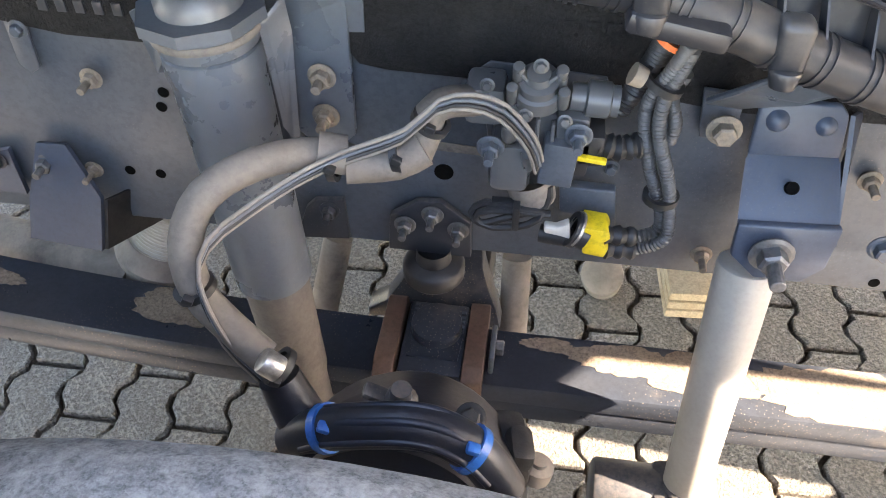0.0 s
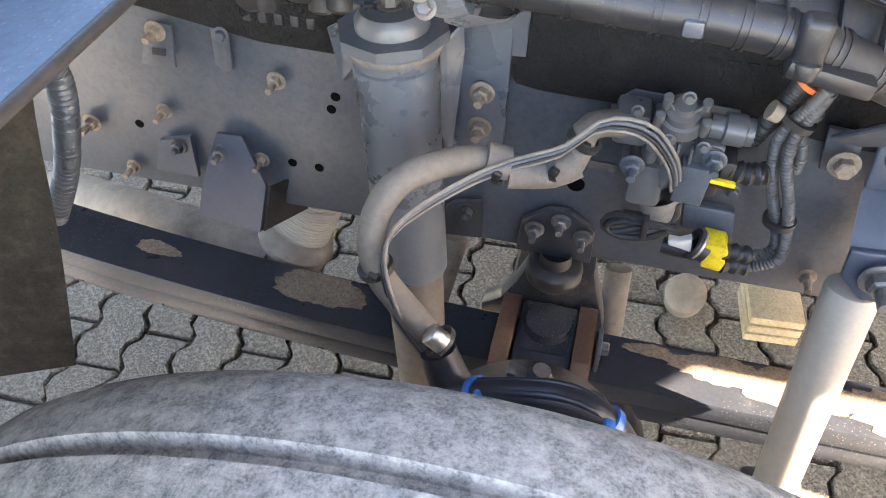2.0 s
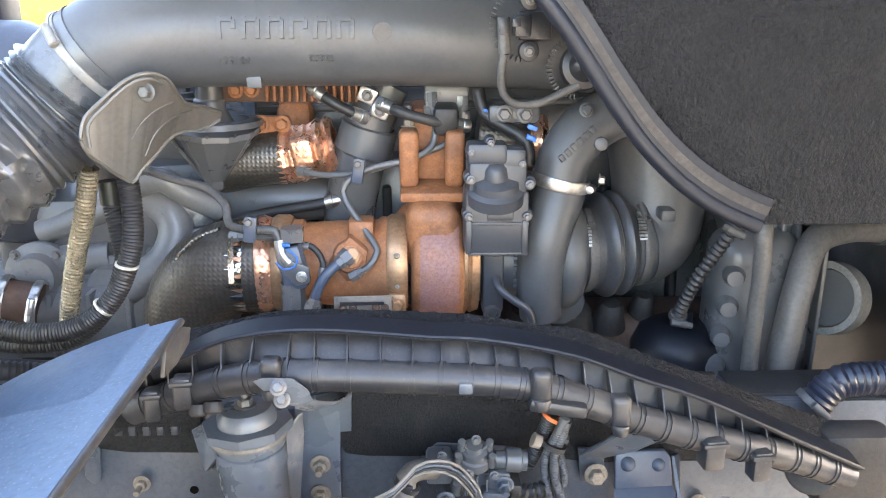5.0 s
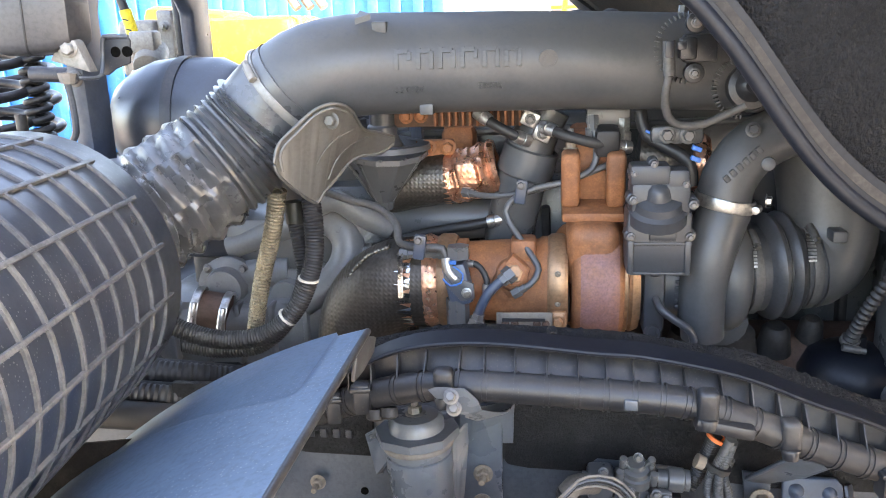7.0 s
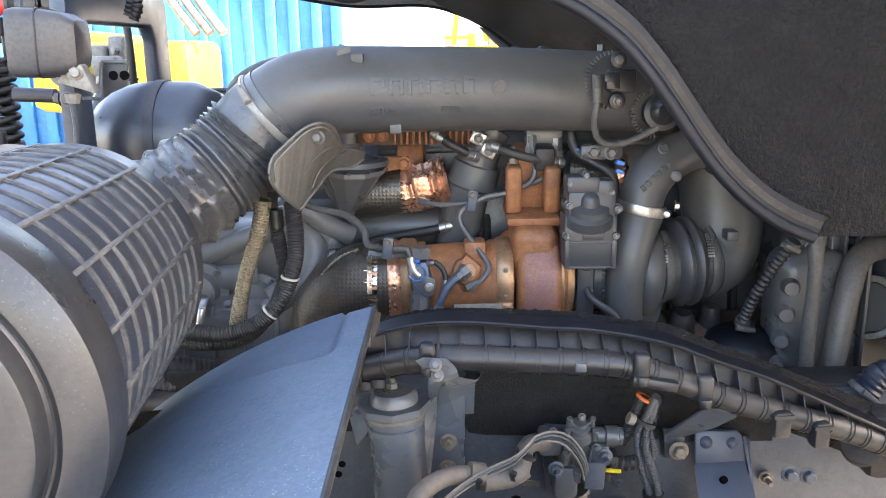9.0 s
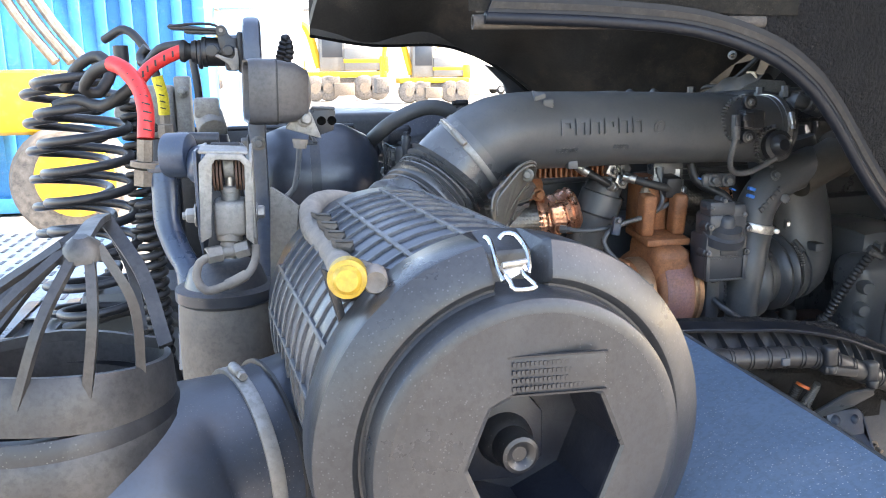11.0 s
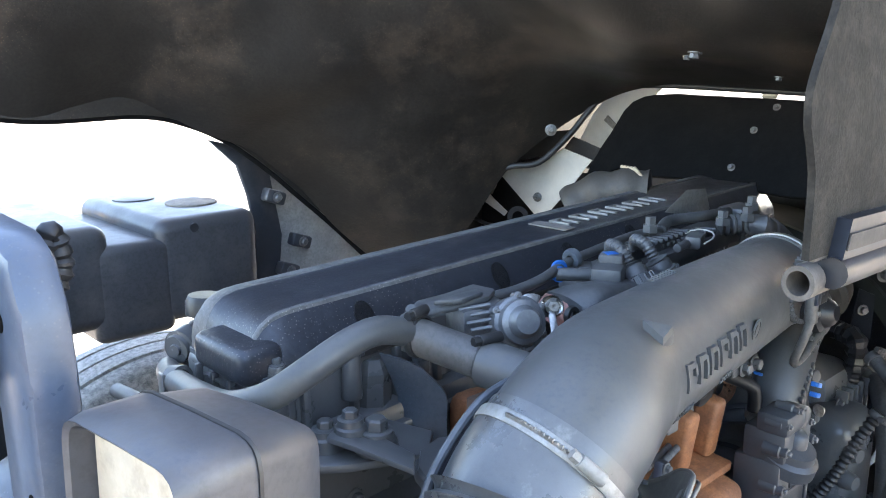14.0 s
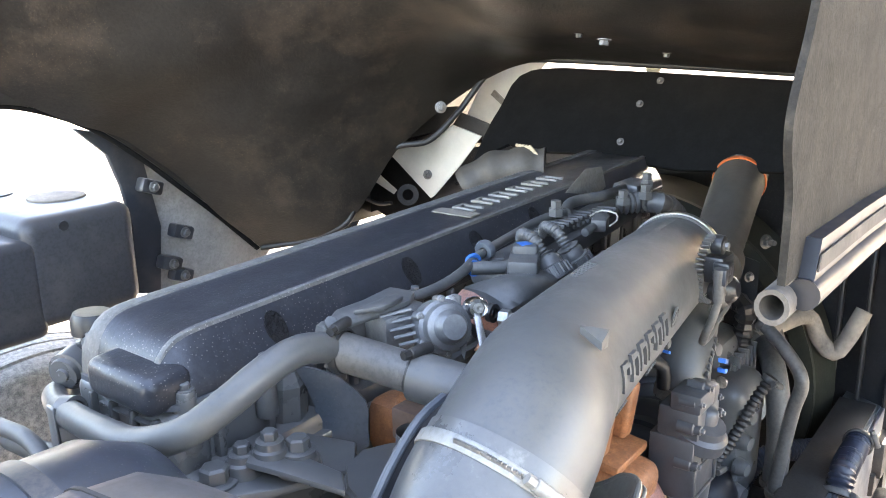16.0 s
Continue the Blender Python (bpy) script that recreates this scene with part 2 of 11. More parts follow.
# ---- materials ----
def mat(name, color, rough=0.5, metal=0.0, second=None, mix=0.5, scale=8.0, grain=180.0, bump=0.15, dust=None, dusty=0.0, dust_scale=14.0, speck=0.0, rvar=0.12, top=0.0, coat=0.0, mottle=0.22, emboss=0.0, spec=0.5, depth=0.0015, vary=0.0, grit=0.45, crisp=1.0):
    """A worn surface: a base colour that drifts to a second one, a dust film in patches (top: more of it on what faces up), specks and fine relief."""
    m = bpy.data.materials.new(name)
    m.use_nodes = True
    t = m.node_tree
    n, l = t.nodes, t.links
    b = n["Principled BSDF"]
    geo = n.new("ShaderNodeNewGeometry")
    co = n.new("ShaderNodeTexCoord").outputs["Object"]

    def tex(sc, detail=6, ro=0.6):
        q = n.new("ShaderNodeTexNoise")
        q.inputs["Scale"].default_value = sc
        q.inputs["Detail"].default_value = detail
        q.inputs["Roughness"].default_value = ro
        l.new(co, q.inputs["Vector"])
        return q.outputs["Fac"]

    def ramp(src, lo, hi):
        q = n.new("ShaderNodeMapRange")
        q.inputs["From Min"].default_value = lo
        q.inputs["From Max"].default_value = hi
        l.new(src, q.inputs["Value"])
        return q.outputs["Result"]

    def blend(fac, a, c):
        q = n.new("ShaderNodeMix")
        q.data_type = "RGBA"
        if hasattr(fac, "is_linked"):
            l.new(fac, q.inputs["Factor"])
        else:
            q.inputs["Factor"].default_value = fac
        for s, v in (("A", a), ("B", c)):
            sock = [i for i in q.inputs if i.name == s and i.type == "RGBA"][0]
            if hasattr(v, "is_linked"):
                l.new(v, sock)
            else:
                sock.default_value = (*v, 1)
        return [o for o in q.outputs if o.type == "RGBA"][0]

    def times(a, k):
        q = n.new("ShaderNodeMath")
        q.operation = "MULTIPLY"
        l.new(a, q.inputs[0])
        if hasattr(k, "is_linked"):
            l.new(k, q.inputs[1])
        else:
            q.inputs[1].default_value = k
        return q.outputs[0]
    second = second or tuple(c * 0.72 for c in color)
    big = tex(scale)
    fine = tex(grain, 4, 0.65)
    col = blend(times(ramp(big, 0.38, 0.62), mix), color, second)
    mid = tex(scale * 5.5, 5, 0.7)
    col = blend(times(ramp(mid, 0.40, 0.70), mottle), col, tuple(c * 0.5 for c in color))
    col = blend(times(ramp(mid, 0.52, 0.30), mottle), col, tuple(min(1.0, c * 1.5 + 0.006) for c in color))
    col = blend(times(ramp(fine, 0.46, 0.62), grit), col, tuple(c * 0.45 for c in color))
    rough_out = ramp(tex(scale * 2.3), 0.2, 0.8)
    rr = n.new("ShaderNodeMapRange")
    rr.inputs["To Min"].default_value = max(0.03, rough - rvar)
    rr.inputs["To Max"].default_value = min(1, rough + rvar)
    l.new(rough_out, rr.inputs["Value"])
    rsock = rr.outputs["Result"]
    if dust and dusty:
        lo, hi = 0.62 - 0.35 * dusty, 0.86 - 0.25 * dusty
        mean = (lo + hi) / 2
        patch = ramp(tex(dust_scale, 8, 0.68), mean + (lo - mean) * crisp, mean + (hi - mean) * crisp)
        amount = times(patch, min(1.0, dusty * 1.3))
        if top:
            sx = n.new("ShaderNodeSeparateXYZ")
            l.new(geo.outputs["Normal"], sx.inputs[0])
            up = ramp(sx.outputs["Z"], 0.1, 0.95)
            add = n.new("ShaderNodeMath")
            add.operation = "ADD"
            add.use_clamp = True
            l.new(amount, add.inputs[0])
            l.new(times(times(up, top), ramp(fine, 0.3, 0.6)), add.inputs[1])
            amount = add.outputs[0]
        col = blend(amount, col, dust)
        mx = n.new("ShaderNodeMath")
        mx.operation = "MULTIPLY_ADD"
        l.new(amount, mx.inputs[0])
        mx.inputs[1].default_value = 0.35
        l.new(rsock, mx.inputs[2])
        mx.use_clamp = True
        rsock = mx.outputs[0]
        if metal:
            inv = n.new("ShaderNodeMath")
            inv.operation = "MULTIPLY_ADD"
            l.new(amount, inv.inputs[0])
            inv.inputs[1].default_value = -metal
            inv.inputs[2].default_value = metal
            l.new(inv.outputs[0], b.inputs["Metallic"])
    if speck:
        vo = n.new("ShaderNodeTexVoronoi")
        vo.inputs["Scale"].default_value = 260
        l.new(co, vo.inputs["Vector"])
        gate = ramp(tex(5), 0.45, 0.6)
        dots = times(times(ramp(vo.outputs["Distance"], 0.22, 0.12), gate), speck)
        col = blend(dots, col, dust or (0.5, 0.46, 0.4))
    if vary:
        info = n.new("ShaderNodeObjectInfo")
        shade = ramp(info.outputs["Random"], 0.0, 1.0)
        col = blend(times(shade, vary), col, tuple(c * 0.55 for c in color))
    b.inputs["Specular IOR Level"].default_value = spec
    l.new(col, b.inputs["Base Color"])
    l.new(rsock, b.inputs["Roughness"])
    if not (dust and dusty and metal):
        b.inputs["Metallic"].default_value = metal
    if coat:
        b.inputs["Coat Weight"].default_value = coat
    if bump:
        bp = n.new("ShaderNodeBump")
        bp.inputs["Strength"].default_value = bump
        bp.inputs["Distance"].default_value = depth
        l.new(fine, bp.inputs["Height"])
        bq = n.new("ShaderNodeBump")
        bq.inputs["Strength"].default_value = min(1.0, bump * 0.8)
        bq.inputs["Distance"].default_value = 0.0016
        l.new(mid, bq.inputs["Height"])
        l.new(bq.outputs[0], bp.inputs["Normal"])
        if emboss:
            waves = []
            for axis in ("X", "Z"):
                w = n.new("ShaderNodeTexWave")
                w.bands_direction = axis
                w.inputs["Scale"].default_value = emboss / 9
                w.inputs["Distortion"].default_value = 0.6
                l.new(co, w.inputs["Vector"])
                waves.append(w.outputs["Fac"])
            dimple = times(waves[0], waves[1])
            be = n.new("ShaderNodeBump")
            be.inputs["Strength"].default_value = 0.38
            be.inputs["Distance"].default_value = 0.0012
            l.new(dimple, be.inputs["Height"])
            l.new(be.outputs[0], bq.inputs["Normal"])
        l.new(bp.outputs[0], b.inputs["Normal"])
    return m


DUST = (0.30, 0.27, 0.23)
M_PLASTIC = mat("black_plastic", (0.017, 0.018, 0.021), 0.36, dust=(0.15, 0.14, 0.13), dusty=0.20, top=0.1, speck=0.6, bump=0.1)
M_GLOSS = mat("glossy_black_plastic", (0.022, 0.029, 0.043), 0.36, spec=0.9, dust=(0.18, 0.17, 0.16), dusty=0.16, top=0.04, speck=0.8, bump=0.05)
M_RUBBER = mat("black_rubber", (0.017, 0.017, 0.018), 0.5, dust=(0.13, 0.12, 0.11), dusty=0.24, top=0.1)
M_DUSTRUB = mat("dusty_rubber", (0.085, 0.078, 0.07), 0.75, second=(0.20, 0.175, 0.15), mix=0.8, dust=(0.27, 0.235, 0.20), dusty=0.7, top=0.3)
M_GREY = mat("grey_chassis_paint", (0.066, 0.079, 0.096), 0.36, second=(0.086, 0.094, 0.104), mottle=0.16, dust=(0.16, 0.15, 0.14), dusty=0.18, dust_scale=9, top=0.2, speck=0.6, grit=0.3, bump=0.05)
M_DARKGREY = mat("dark_chassis_paint", (0.030, 0.034, 0.042), 0.36, mottle=0.05, dust=(0.2, 0.165, 0.135), dusty=0.26, dust_scale=6, top=0.3, speck=0.3, grit=0.1, bump=0.05)
M_ENGINE = mat("grey_engine_paint", (0.084, 0.087, 0.090), 0.31, second=(0.10, 0.099, 0.096), mottle=0.05, dust=(0.2, 0.175, 0.15), dusty=0.18, dust_scale=9, top=0.15, grit=0.1, bump=0.05)
M_INTAKE = mat("grey_intake_paint", (0.060, 0.063, 0.067), 0.40, mottle=0.1, second=(0.074, 0.075, 0.075), dust=(0.17, 0.16, 0.14), dusty=0.28, top=0.25, bump=0.05, grit=0.2, dust_scale=5, crisp=1.3)
M_COVER = mat("black_cover_paint", (0.028, 0.031, 0.039), 0.36, dust=(0.22, 0.2, 0.175), dusty=0.18, dust_scale=18, top=0.03, speck=0.9, bump=0.25)
M_CAST = mat("rusty_cast_iron", (0.36, 0.135, 0.05), 0.62, second=(0.20, 0.085, 0.045), mix=0.85, scale=18, grain=320, bump=0.35, dust=(0.38, 0.19, 0.10), dusty=0.35, mottle=0.4)
M_HEATED = mat("heat_tinted_iron", (0.26, 0.13, 0.125), 0.6, second=(0.30, 0.13, 0.06), mix=0.75, scale=22, grain=320, bump=0.3)
M_COPPER = mat("copper_foil", (0.80, 0.42, 0.27), 0.30, 0.8, emboss=300, second=(0.5, 0.22, 0.12), scale=30)
M_FOIL = mat("dull_embossed_foil", (0.18, 0.165, 0.145), 0.42, 0.9, emboss=430, second=(0.10, 0.09, 0.078), scale=12, dust=(0.16, 0.13, 0.1), dusty=0.3)
M_GOLD = mat("heated_steel_band", (0.46, 0.27, 0.15), 0.42, 0.6, second=(0.30, 0.16, 0.09), scale=20)
M_STEEL = mat("zinc_steel", (0.50, 0.49, 0.47), 0.34, 0.9, second=(0.36, 0.35, 0.33), scale=40, dust=(0.26, 0.22, 0.18), dusty=0.25)
M_ALU = mat("cast_aluminium", (0.55, 0.56, 0.57), 0.36, 0.85, second=(0.42, 0.42, 0.42), scale=30, dust=(0.3, 0.28, 0.25), dusty=0.22)
M_OLDALU = mat("dirty_aluminium", (0.27, 0.265, 0.25), 0.5, 0.4, second=(0.19, 0.18, 0.165), scale=14, dust=(0.25, 0.215, 0.175), dusty=0.5, top=0.2)
M_BOLT = mat("dusty_bolt", (0.14, 0.14, 0.14), 0.42, 0.4, dust=(0.27, 0.22, 0.17), dusty=0.5)
M_BOLTTAN = mat("sandy_bolt", (0.24, 0.19, 0.14), 0.7, 0.1, dust=(0.34, 0.28, 0.22), dusty=0.6)
M_RUST = mat("brown_rusted_steel", (0.105, 0.055, 0.035), 0.7, second=(0.07, 0.045, 0.035), dust=(0.2, 0.14, 0.1), dusty=0.35)
M_TYRE = mat("dusty_tyre", (0.17, 0.175, 0.18), 0.9, mottle=0.55, grit=0.8, depth=0.0016, second=(0.26, 0.26, 0.255), mix=0.9, scale=60, grain=420, bump=0.6, dust=(0.44, 0.43, 0.41), dusty=0.6, dust_scale=75, speck=0.4)
M_TYREDARK = mat("dark_tyre", (0.03, 0.03, 0.03), 0.8, dust=(0.16, 0.15, 0.14), dusty=0.4)
M_FOAM = mat("dark_insulation_mat", (0.018, 0.018, 0.019), 0.8, spec=0.25, depth=0.004, second=(0.022, 0.021, 0.02), grain=260, bump=1.0, dust=(0.06, 0.055, 0.05), dusty=0.3)
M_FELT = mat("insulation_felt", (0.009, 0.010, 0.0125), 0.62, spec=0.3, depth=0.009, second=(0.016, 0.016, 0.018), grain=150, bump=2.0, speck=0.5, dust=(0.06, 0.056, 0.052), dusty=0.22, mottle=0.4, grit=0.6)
M_FLAP = mat("dusty_flap_rubber", (0.017, 0.0155, 0.0135), 0.9, spec=0.15, depth=0.002, second=(0.03, 0.027, 0.022), mix=0.6, scale=30, grain=420, bump=0.35, speck=1.0, dust=(0.065, 0.057, 0.047), dusty=0.35, dust_scale=60, grit=0.4)
M_UNDER = mat("cab_underside", (0.017, 0.0145, 0.0125), 0.40, crisp=0.9, second=(0.03, 0.026, 0.021), mix=0.8, scale=3.5, mottle=0.4, dust=(0.19, 0.135, 0.095), dusty=0.27, dust_scale=5, bump=0.5, speck=0.5)
M_SEAL = mat("scuffed_seal_rubber", (0.006, 0.006, 0.0062), 0.8, spec=0.12, dust=(0.04, 0.035, 0.03), dusty=0.15, dust_scale=9)
M_TANSTEEL = mat("dusty_heat_shield", (0.20, 0.18, 0.155), 0.45, 0.5, second=(0.24, 0.21, 0.175), scale=10, dust=(0.33, 0.28, 0.22), dusty=0.5)
M_PAVER = mat("concrete_paver", (0.165, 0.138, 0.108), 0.92, depth=0.007, vary=0.35, mottle=0.9, grit=0.95, spec=0.3, second=(0.25, 0.218, 0.182), mix=0.9, scale=16, grain=150, bump=1.5, dust=(0.40, 0.355, 0.30), dusty=0.30, dust_scale=70, crisp=0.5)
# lighter copy of M_PAVER: strewn sand and brighter light share this colour
M_LIGHTERPAVER = mat("lighter_paver", (0.235, 0.205, 0.17), 0.92, depth=0.007, vary=0.35, mottle=0.9, grit=0.95, spec=0.3, second=(0.33, 0.29, 0.235), mix=0.9, scale=16, grain=150, bump=1.5, dust=(0.40, 0.355, 0.30), dusty=0.30, dust_scale=70, crisp=0.5)
M_MUD = mat("dried_mud_film", (0.20, 0.155, 0.115), 0.9, second=(0.26, 0.205, 0.15), mix=0.8, scale=30, mottle=0.35, grit=0.6, grain=300, bump=0.5, spec=0.25)
M_STAY = mat("dark_blue_gloss_paint", (0.024, 0.042, 0.078), 0.28, second=(0.03, 0.05, 0.085), mottle=0.1, spec=0.8, dust=(0.2, 0.2, 0.2), dusty=0.22, dust_scale=11, bump=0.04)
M_INLET = mat("grey_rubber_sleeve", (0.040, 0.043, 0.049), 0.36, second=(0.055, 0.056, 0.058), mottle=0.08, dust=(0.16, 0.145, 0.13), dusty=0.22, top=0.12, bump=0.05)
M_CHARGE = mat("brown_dusty_pipe", (0.048, 0.042, 0.035), 0.6, second=(0.065, 0.056, 0.045), mottle=0.2, dust=(0.12, 0.10, 0.08), dusty=0.4, dust_scale=9, top=0.2, grit=0.3)
M_ACT = mat("dark_cast_grey", (0.040, 0.043, 0.049), 0.36, second=(0.05, 0.052, 0.056), mottle=0.06, dust=(0.17, 0.155, 0.135), dusty=0.22, dust_scale=12, top=0.15, grit=0.15, bump=0.08)
M_SOIL = mat("joint_grit", (0.10, 0.082, 0.06), 0.95, second=(0.16, 0.132, 0.095), scale=30, bump=0.8)
M_YARD = mat("yard_paving", (0.30, 0.28, 0.25), 0.9, second=(0.36, 0.34, 0.31), scale=0.6, grain=12, bump=0.4)
M_BLUE = mat("blue_container_paint", (0.02, 0.22, 0.55), 0.5, second=(0.03, 0.28, 0.62), scale=1.2, dust=(0.4, 0.45, 0.5), dusty=0.2)
M_YELLOW = mat("yellow_machine_paint", (0.80, 0.46, 0.02), 0.5, second=(0.70, 0.38, 0.02), scale=2, dust=(0.45, 0.36, 0.2), dusty=0.25)
M_WHITE = mat("white_paint", (0.74, 0.73, 0.70), 0.5, second=(0.66, 0.65, 0.62), scale=1.5, grit=0.05, mottle=0.03)
M_ORANGE = mat("orange_paint", (0.75, 0.16, 0.04), 0.5)
M_RED = mat("red_sleeve", (0.70, 0.035, 0.03), 0.45, second=(0.6, 0.03, 0.03))
M_YELHOSE = mat("yellow_sleeve", (0.78, 0.60, 0.03), 0.45)
M_YELCLIP = mat("yellow_plastic", (0.75, 0.55, 0.02), 0.5, dust=DUST, dusty=0.2)
M_BLUETIE = mat("blue_plastic", (0.012, 0.13, 0.45), 0.4)
M_HOLE = mat("dark_drilled_hole", (0.004, 0.004, 0.004), 0.9, spec=0.05)
M_TUBE = mat("dusty_conduit", (0.07, 0.068, 0.066), 0.5, second=(0.10, 0.095, 0.09), dust=(0.2, 0.175, 0.15), dusty=0.3)
M_BLUEHOSE = mat("dark_blue_plastic", (0.012, 0.017, 0.032), 0.36, dust=(0.1, 0.1, 0.12), dusty=0.2)
M_CLEAR = mat("white_plastic", (0.56, 0.53, 0.46), 0.5, dust=DUST, dusty=0.25, grit=0.05, mottle=0.05)
M_GLASS = mat("dusty_lamp_lens", (0.36, 0.30, 0.22), 0.35, second=(0.36, 0.33, 0.28), scale=16, grain=60, bump=0.05, dust=(0.46, 0.41, 0.33), dusty=0.5)
M_BLUEGREY = mat("blue_grey_chassis_paint", (0.041, 0.058, 0.090), 0.34, mottle=0.12, second=(0.06, 0.072, 0.095), dust=(0.2, 0.195, 0.18), dusty=0.3, dust_scale=7, top=0.15, grit=0.25, bump=0.05, speck=0.12)
M_WOOD = mat("pale_timber", (0.50, 0.39, 0.25), 0.7, second=(0.40, 0.31, 0.2), scale=20)
M_BRAID = mat("braided_steel", (0.36, 0.30, 0.20), 0.30, 0.7, emboss=620, second=(0.12, 0.095, 0.06), scale=90, grain=600, bump=0.9, mottle=0.5)
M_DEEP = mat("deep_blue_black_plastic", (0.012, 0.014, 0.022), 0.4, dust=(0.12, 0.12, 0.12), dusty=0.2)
M_CHROME = mat("bright_wire", (0.75, 0.75, 0.74), 0.2, 1.0)
M_OLIVE = mat("olive_plastic", (0.02, 0.022, 0.016), 0.4)
# black plastic; the sky's blue reflection is put into the base colour
M_WING = mat("sky_tinted_mudguard_plastic", (0.062, 0.108, 0.165), 0.50, second=(0.07, 0.112, 0.16), mottle=0.06, spec=1.0, speck=0.9, dust=(0.3, 0.3, 0.3), dusty=0.16, dust_scale=9, bump=0.05)
M_CAGE = mat("grey_rubbed_plastic", (0.028, 0.028, 0.029), 0.42, second=(0.05, 0.048, 0.046), mix=0.8, scale=14, dust=(0.13, 0.12, 0.105), dusty=0.28)
M_RIB = mat("dust_rubbed_rib", (0.075, 0.078, 0.085), 0.5, second=(0.15, 0.148, 0.14), mix=0.7, scale=25, dust=(0.26, 0.25, 0.23), dusty=0.3)
M_APRON = mat("smooth_apron_rubber", (0.009, 0.011, 0.016), 0.42, spec=0.3, mottle=0.05, dust=(0.12, 0.11, 0.1), dusty=0.12, bump=0.03)
M_DUCT = mat("dusty_duct_plastic", (0.018, 0.0195, 0.023), 0.40, spec=0.5, mottle=0.2, dust=(0.20, 0.17, 0.13), dusty=0.26, dust_scale=14, top=0.12, bump=0.08, speck=0.4)
# dark casting; also carries the deep shade behind the turbo
M_DARKCAST = mat("dark_casting", (0.022, 0.022, 0.023), 0.55, second=(0.04, 0.036, 0.032), mix=0.8, scale=6, mottle=0.3, dust=(0.09, 0.075, 0.06), dusty=0.35, bump=0.3, spec=0.3)
M_CAP = mat("dusty_yellow_cap", (0.46, 0.30, 0.03), 0.5, second=(0.36, 0.22, 0.03), mottle=0.3, dust=(0.3, 0.22, 0.1), dusty=0.3, dust_scale=60)
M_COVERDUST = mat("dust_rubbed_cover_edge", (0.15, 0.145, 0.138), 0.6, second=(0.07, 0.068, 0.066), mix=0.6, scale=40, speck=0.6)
M_LEAF = mat("worn_spring_steel", (0.024, 0.030, 0.042), 0.34, second=(0.045, 0.046, 0.05), mix=0.7, scale=6, dust=(0.27, 0.215, 0.16), dusty=0.24, dust_scale=7, crisp=0.45, grit=0.3, bump=0.15, speck=0.9)
M_LINK = mat("cream_painted_steel", (0.34, 0.315, 0.27), 0.45, second=(0.42, 0.39, 0.34), mix=0.5, scale=9, mottle=0.06, grit=0.1, dust=(0.46, 0.42, 0.35), dusty=0.25, dust_scale=9, bump=0.05)
M_ELBOW = mat("dark_embossed_heat_shield", (0.10, 0.085, 0.07), 0.46, 0.7, emboss=430, second=(0.07, 0.058, 0.048), scale=9, dust=(0.13, 0.10, 0.08), dusty=0.3)
M_DEFLECT = mat("brown_grey_pressed_steel", (0.135, 0.128, 0.114), 0.42, 0.45, second=(0.16, 0.15, 0.132), scale=12, dust=(0.25, 0.22, 0.18), dusty=0.2, dust_scale=18, bump=0.12, mottle=0.06, grit=0.2)
M_SHOCK = mat("blue_grey_gloss_paint", (0.098, 0.113, 0.133), 0.30, second=(0.112, 0.12, 0.13), mottle=0.1, spec=0.7, dust=(0.24, 0.20, 0.16), dusty=0.2, dust_scale=8, speck=0.5, grit=0.15, bump=0.04)
M_PIPE = mat("grey_painted_pipe", (0.145, 0.148, 0.150), 0.34, second=(0.17, 0.166, 0.16), mottle=0.12, dust=(0.22, 0.19, 0.16), dusty=0.25, dust_scale=12, top=0.15, grit=0.15, bump=0.06)
M_BRAKEHOSE = mat("dusty_tan_hose", (0.12, 0.105, 0.09), 0.7, second=(0.16, 0.135, 0.11), mix=0.9, mottle=0.3, dust=(0.21, 0.175, 0.14), dusty=0.5, dust_scale=10, grit=0.3)

# ---- ground ----
def ground_sheet():
    bm = bmesh.new()
    bmesh.ops.create_grid(bm, x_segments=2, y_segments=2, size=400)
    bmesh.ops.translate(bm, vec=(0, 0, -0.03), verts=bm.verts)
    return bm


ground = single("ground", ground_sheet(), M_YARD, "pale concrete block paving of the yard", "ground", kind="structure")

# ---- tilted cab: arch panels, floor, seals ----
ARCH = [(-0.481, 1.617), (-0.30, 1.611), (-0.16, 1.598), (-0.05, 1.565), (0.02, 1.522), (0.063, 1.478), (0.095, 1.436), (0.125, 1.394), (0.16, 1.35), (0.20, 1.313), (0.24, 1.287), (0.283, 1.268)]
ARCH_L = [(-0.62, 1.66), (-0.44, 1.632), (-0.25, 1.632), (-0.15, 1.61), (-0.06, 1.567), (0.03, 1.50), (0.09, 1.448), (0.19, 1.36), (0.30, 1.255)]


def arch_panel(y, edge, thick, back, high, front):
    line = spline([(x, y, z) for x, z in edge], 0.02)
    top = [(front, y, edge[-1][1]), (front, y, high), (back, y, high)]
    return slab([tuple(p) for p in line] + top, (0, thick, 0))


cab = thing("tilted_cab", "dark underside of a truck cab tilted forward over its engine", "truck cab", (0.9, 1.15, 1.25))
part("arch_panel", arch_panel(0.486, [(-0.40, 1.6155)] + ARCH[1:], 0.010, -0.25, 2.4, 1.5), M_FELT, cab, "dark felt-lined wheel arch panel")
part("arch_panel", arch_panel(1.85, ARCH_L, 0.012, -0.62, 2.2, 1.5), M_UNDER, cab, "dark wheel arch panel")


def seal_strip(y, edge, side):
    lip = ribbon([(x, y - side * 0.004, z) for x, z in edge], (0, side * 0.008, 0), (0.011, 0, 0.028), 0.015)
    return join(lip, tube([(x, y, z) for x, z in edge], 0.0085, 14, 0.012))


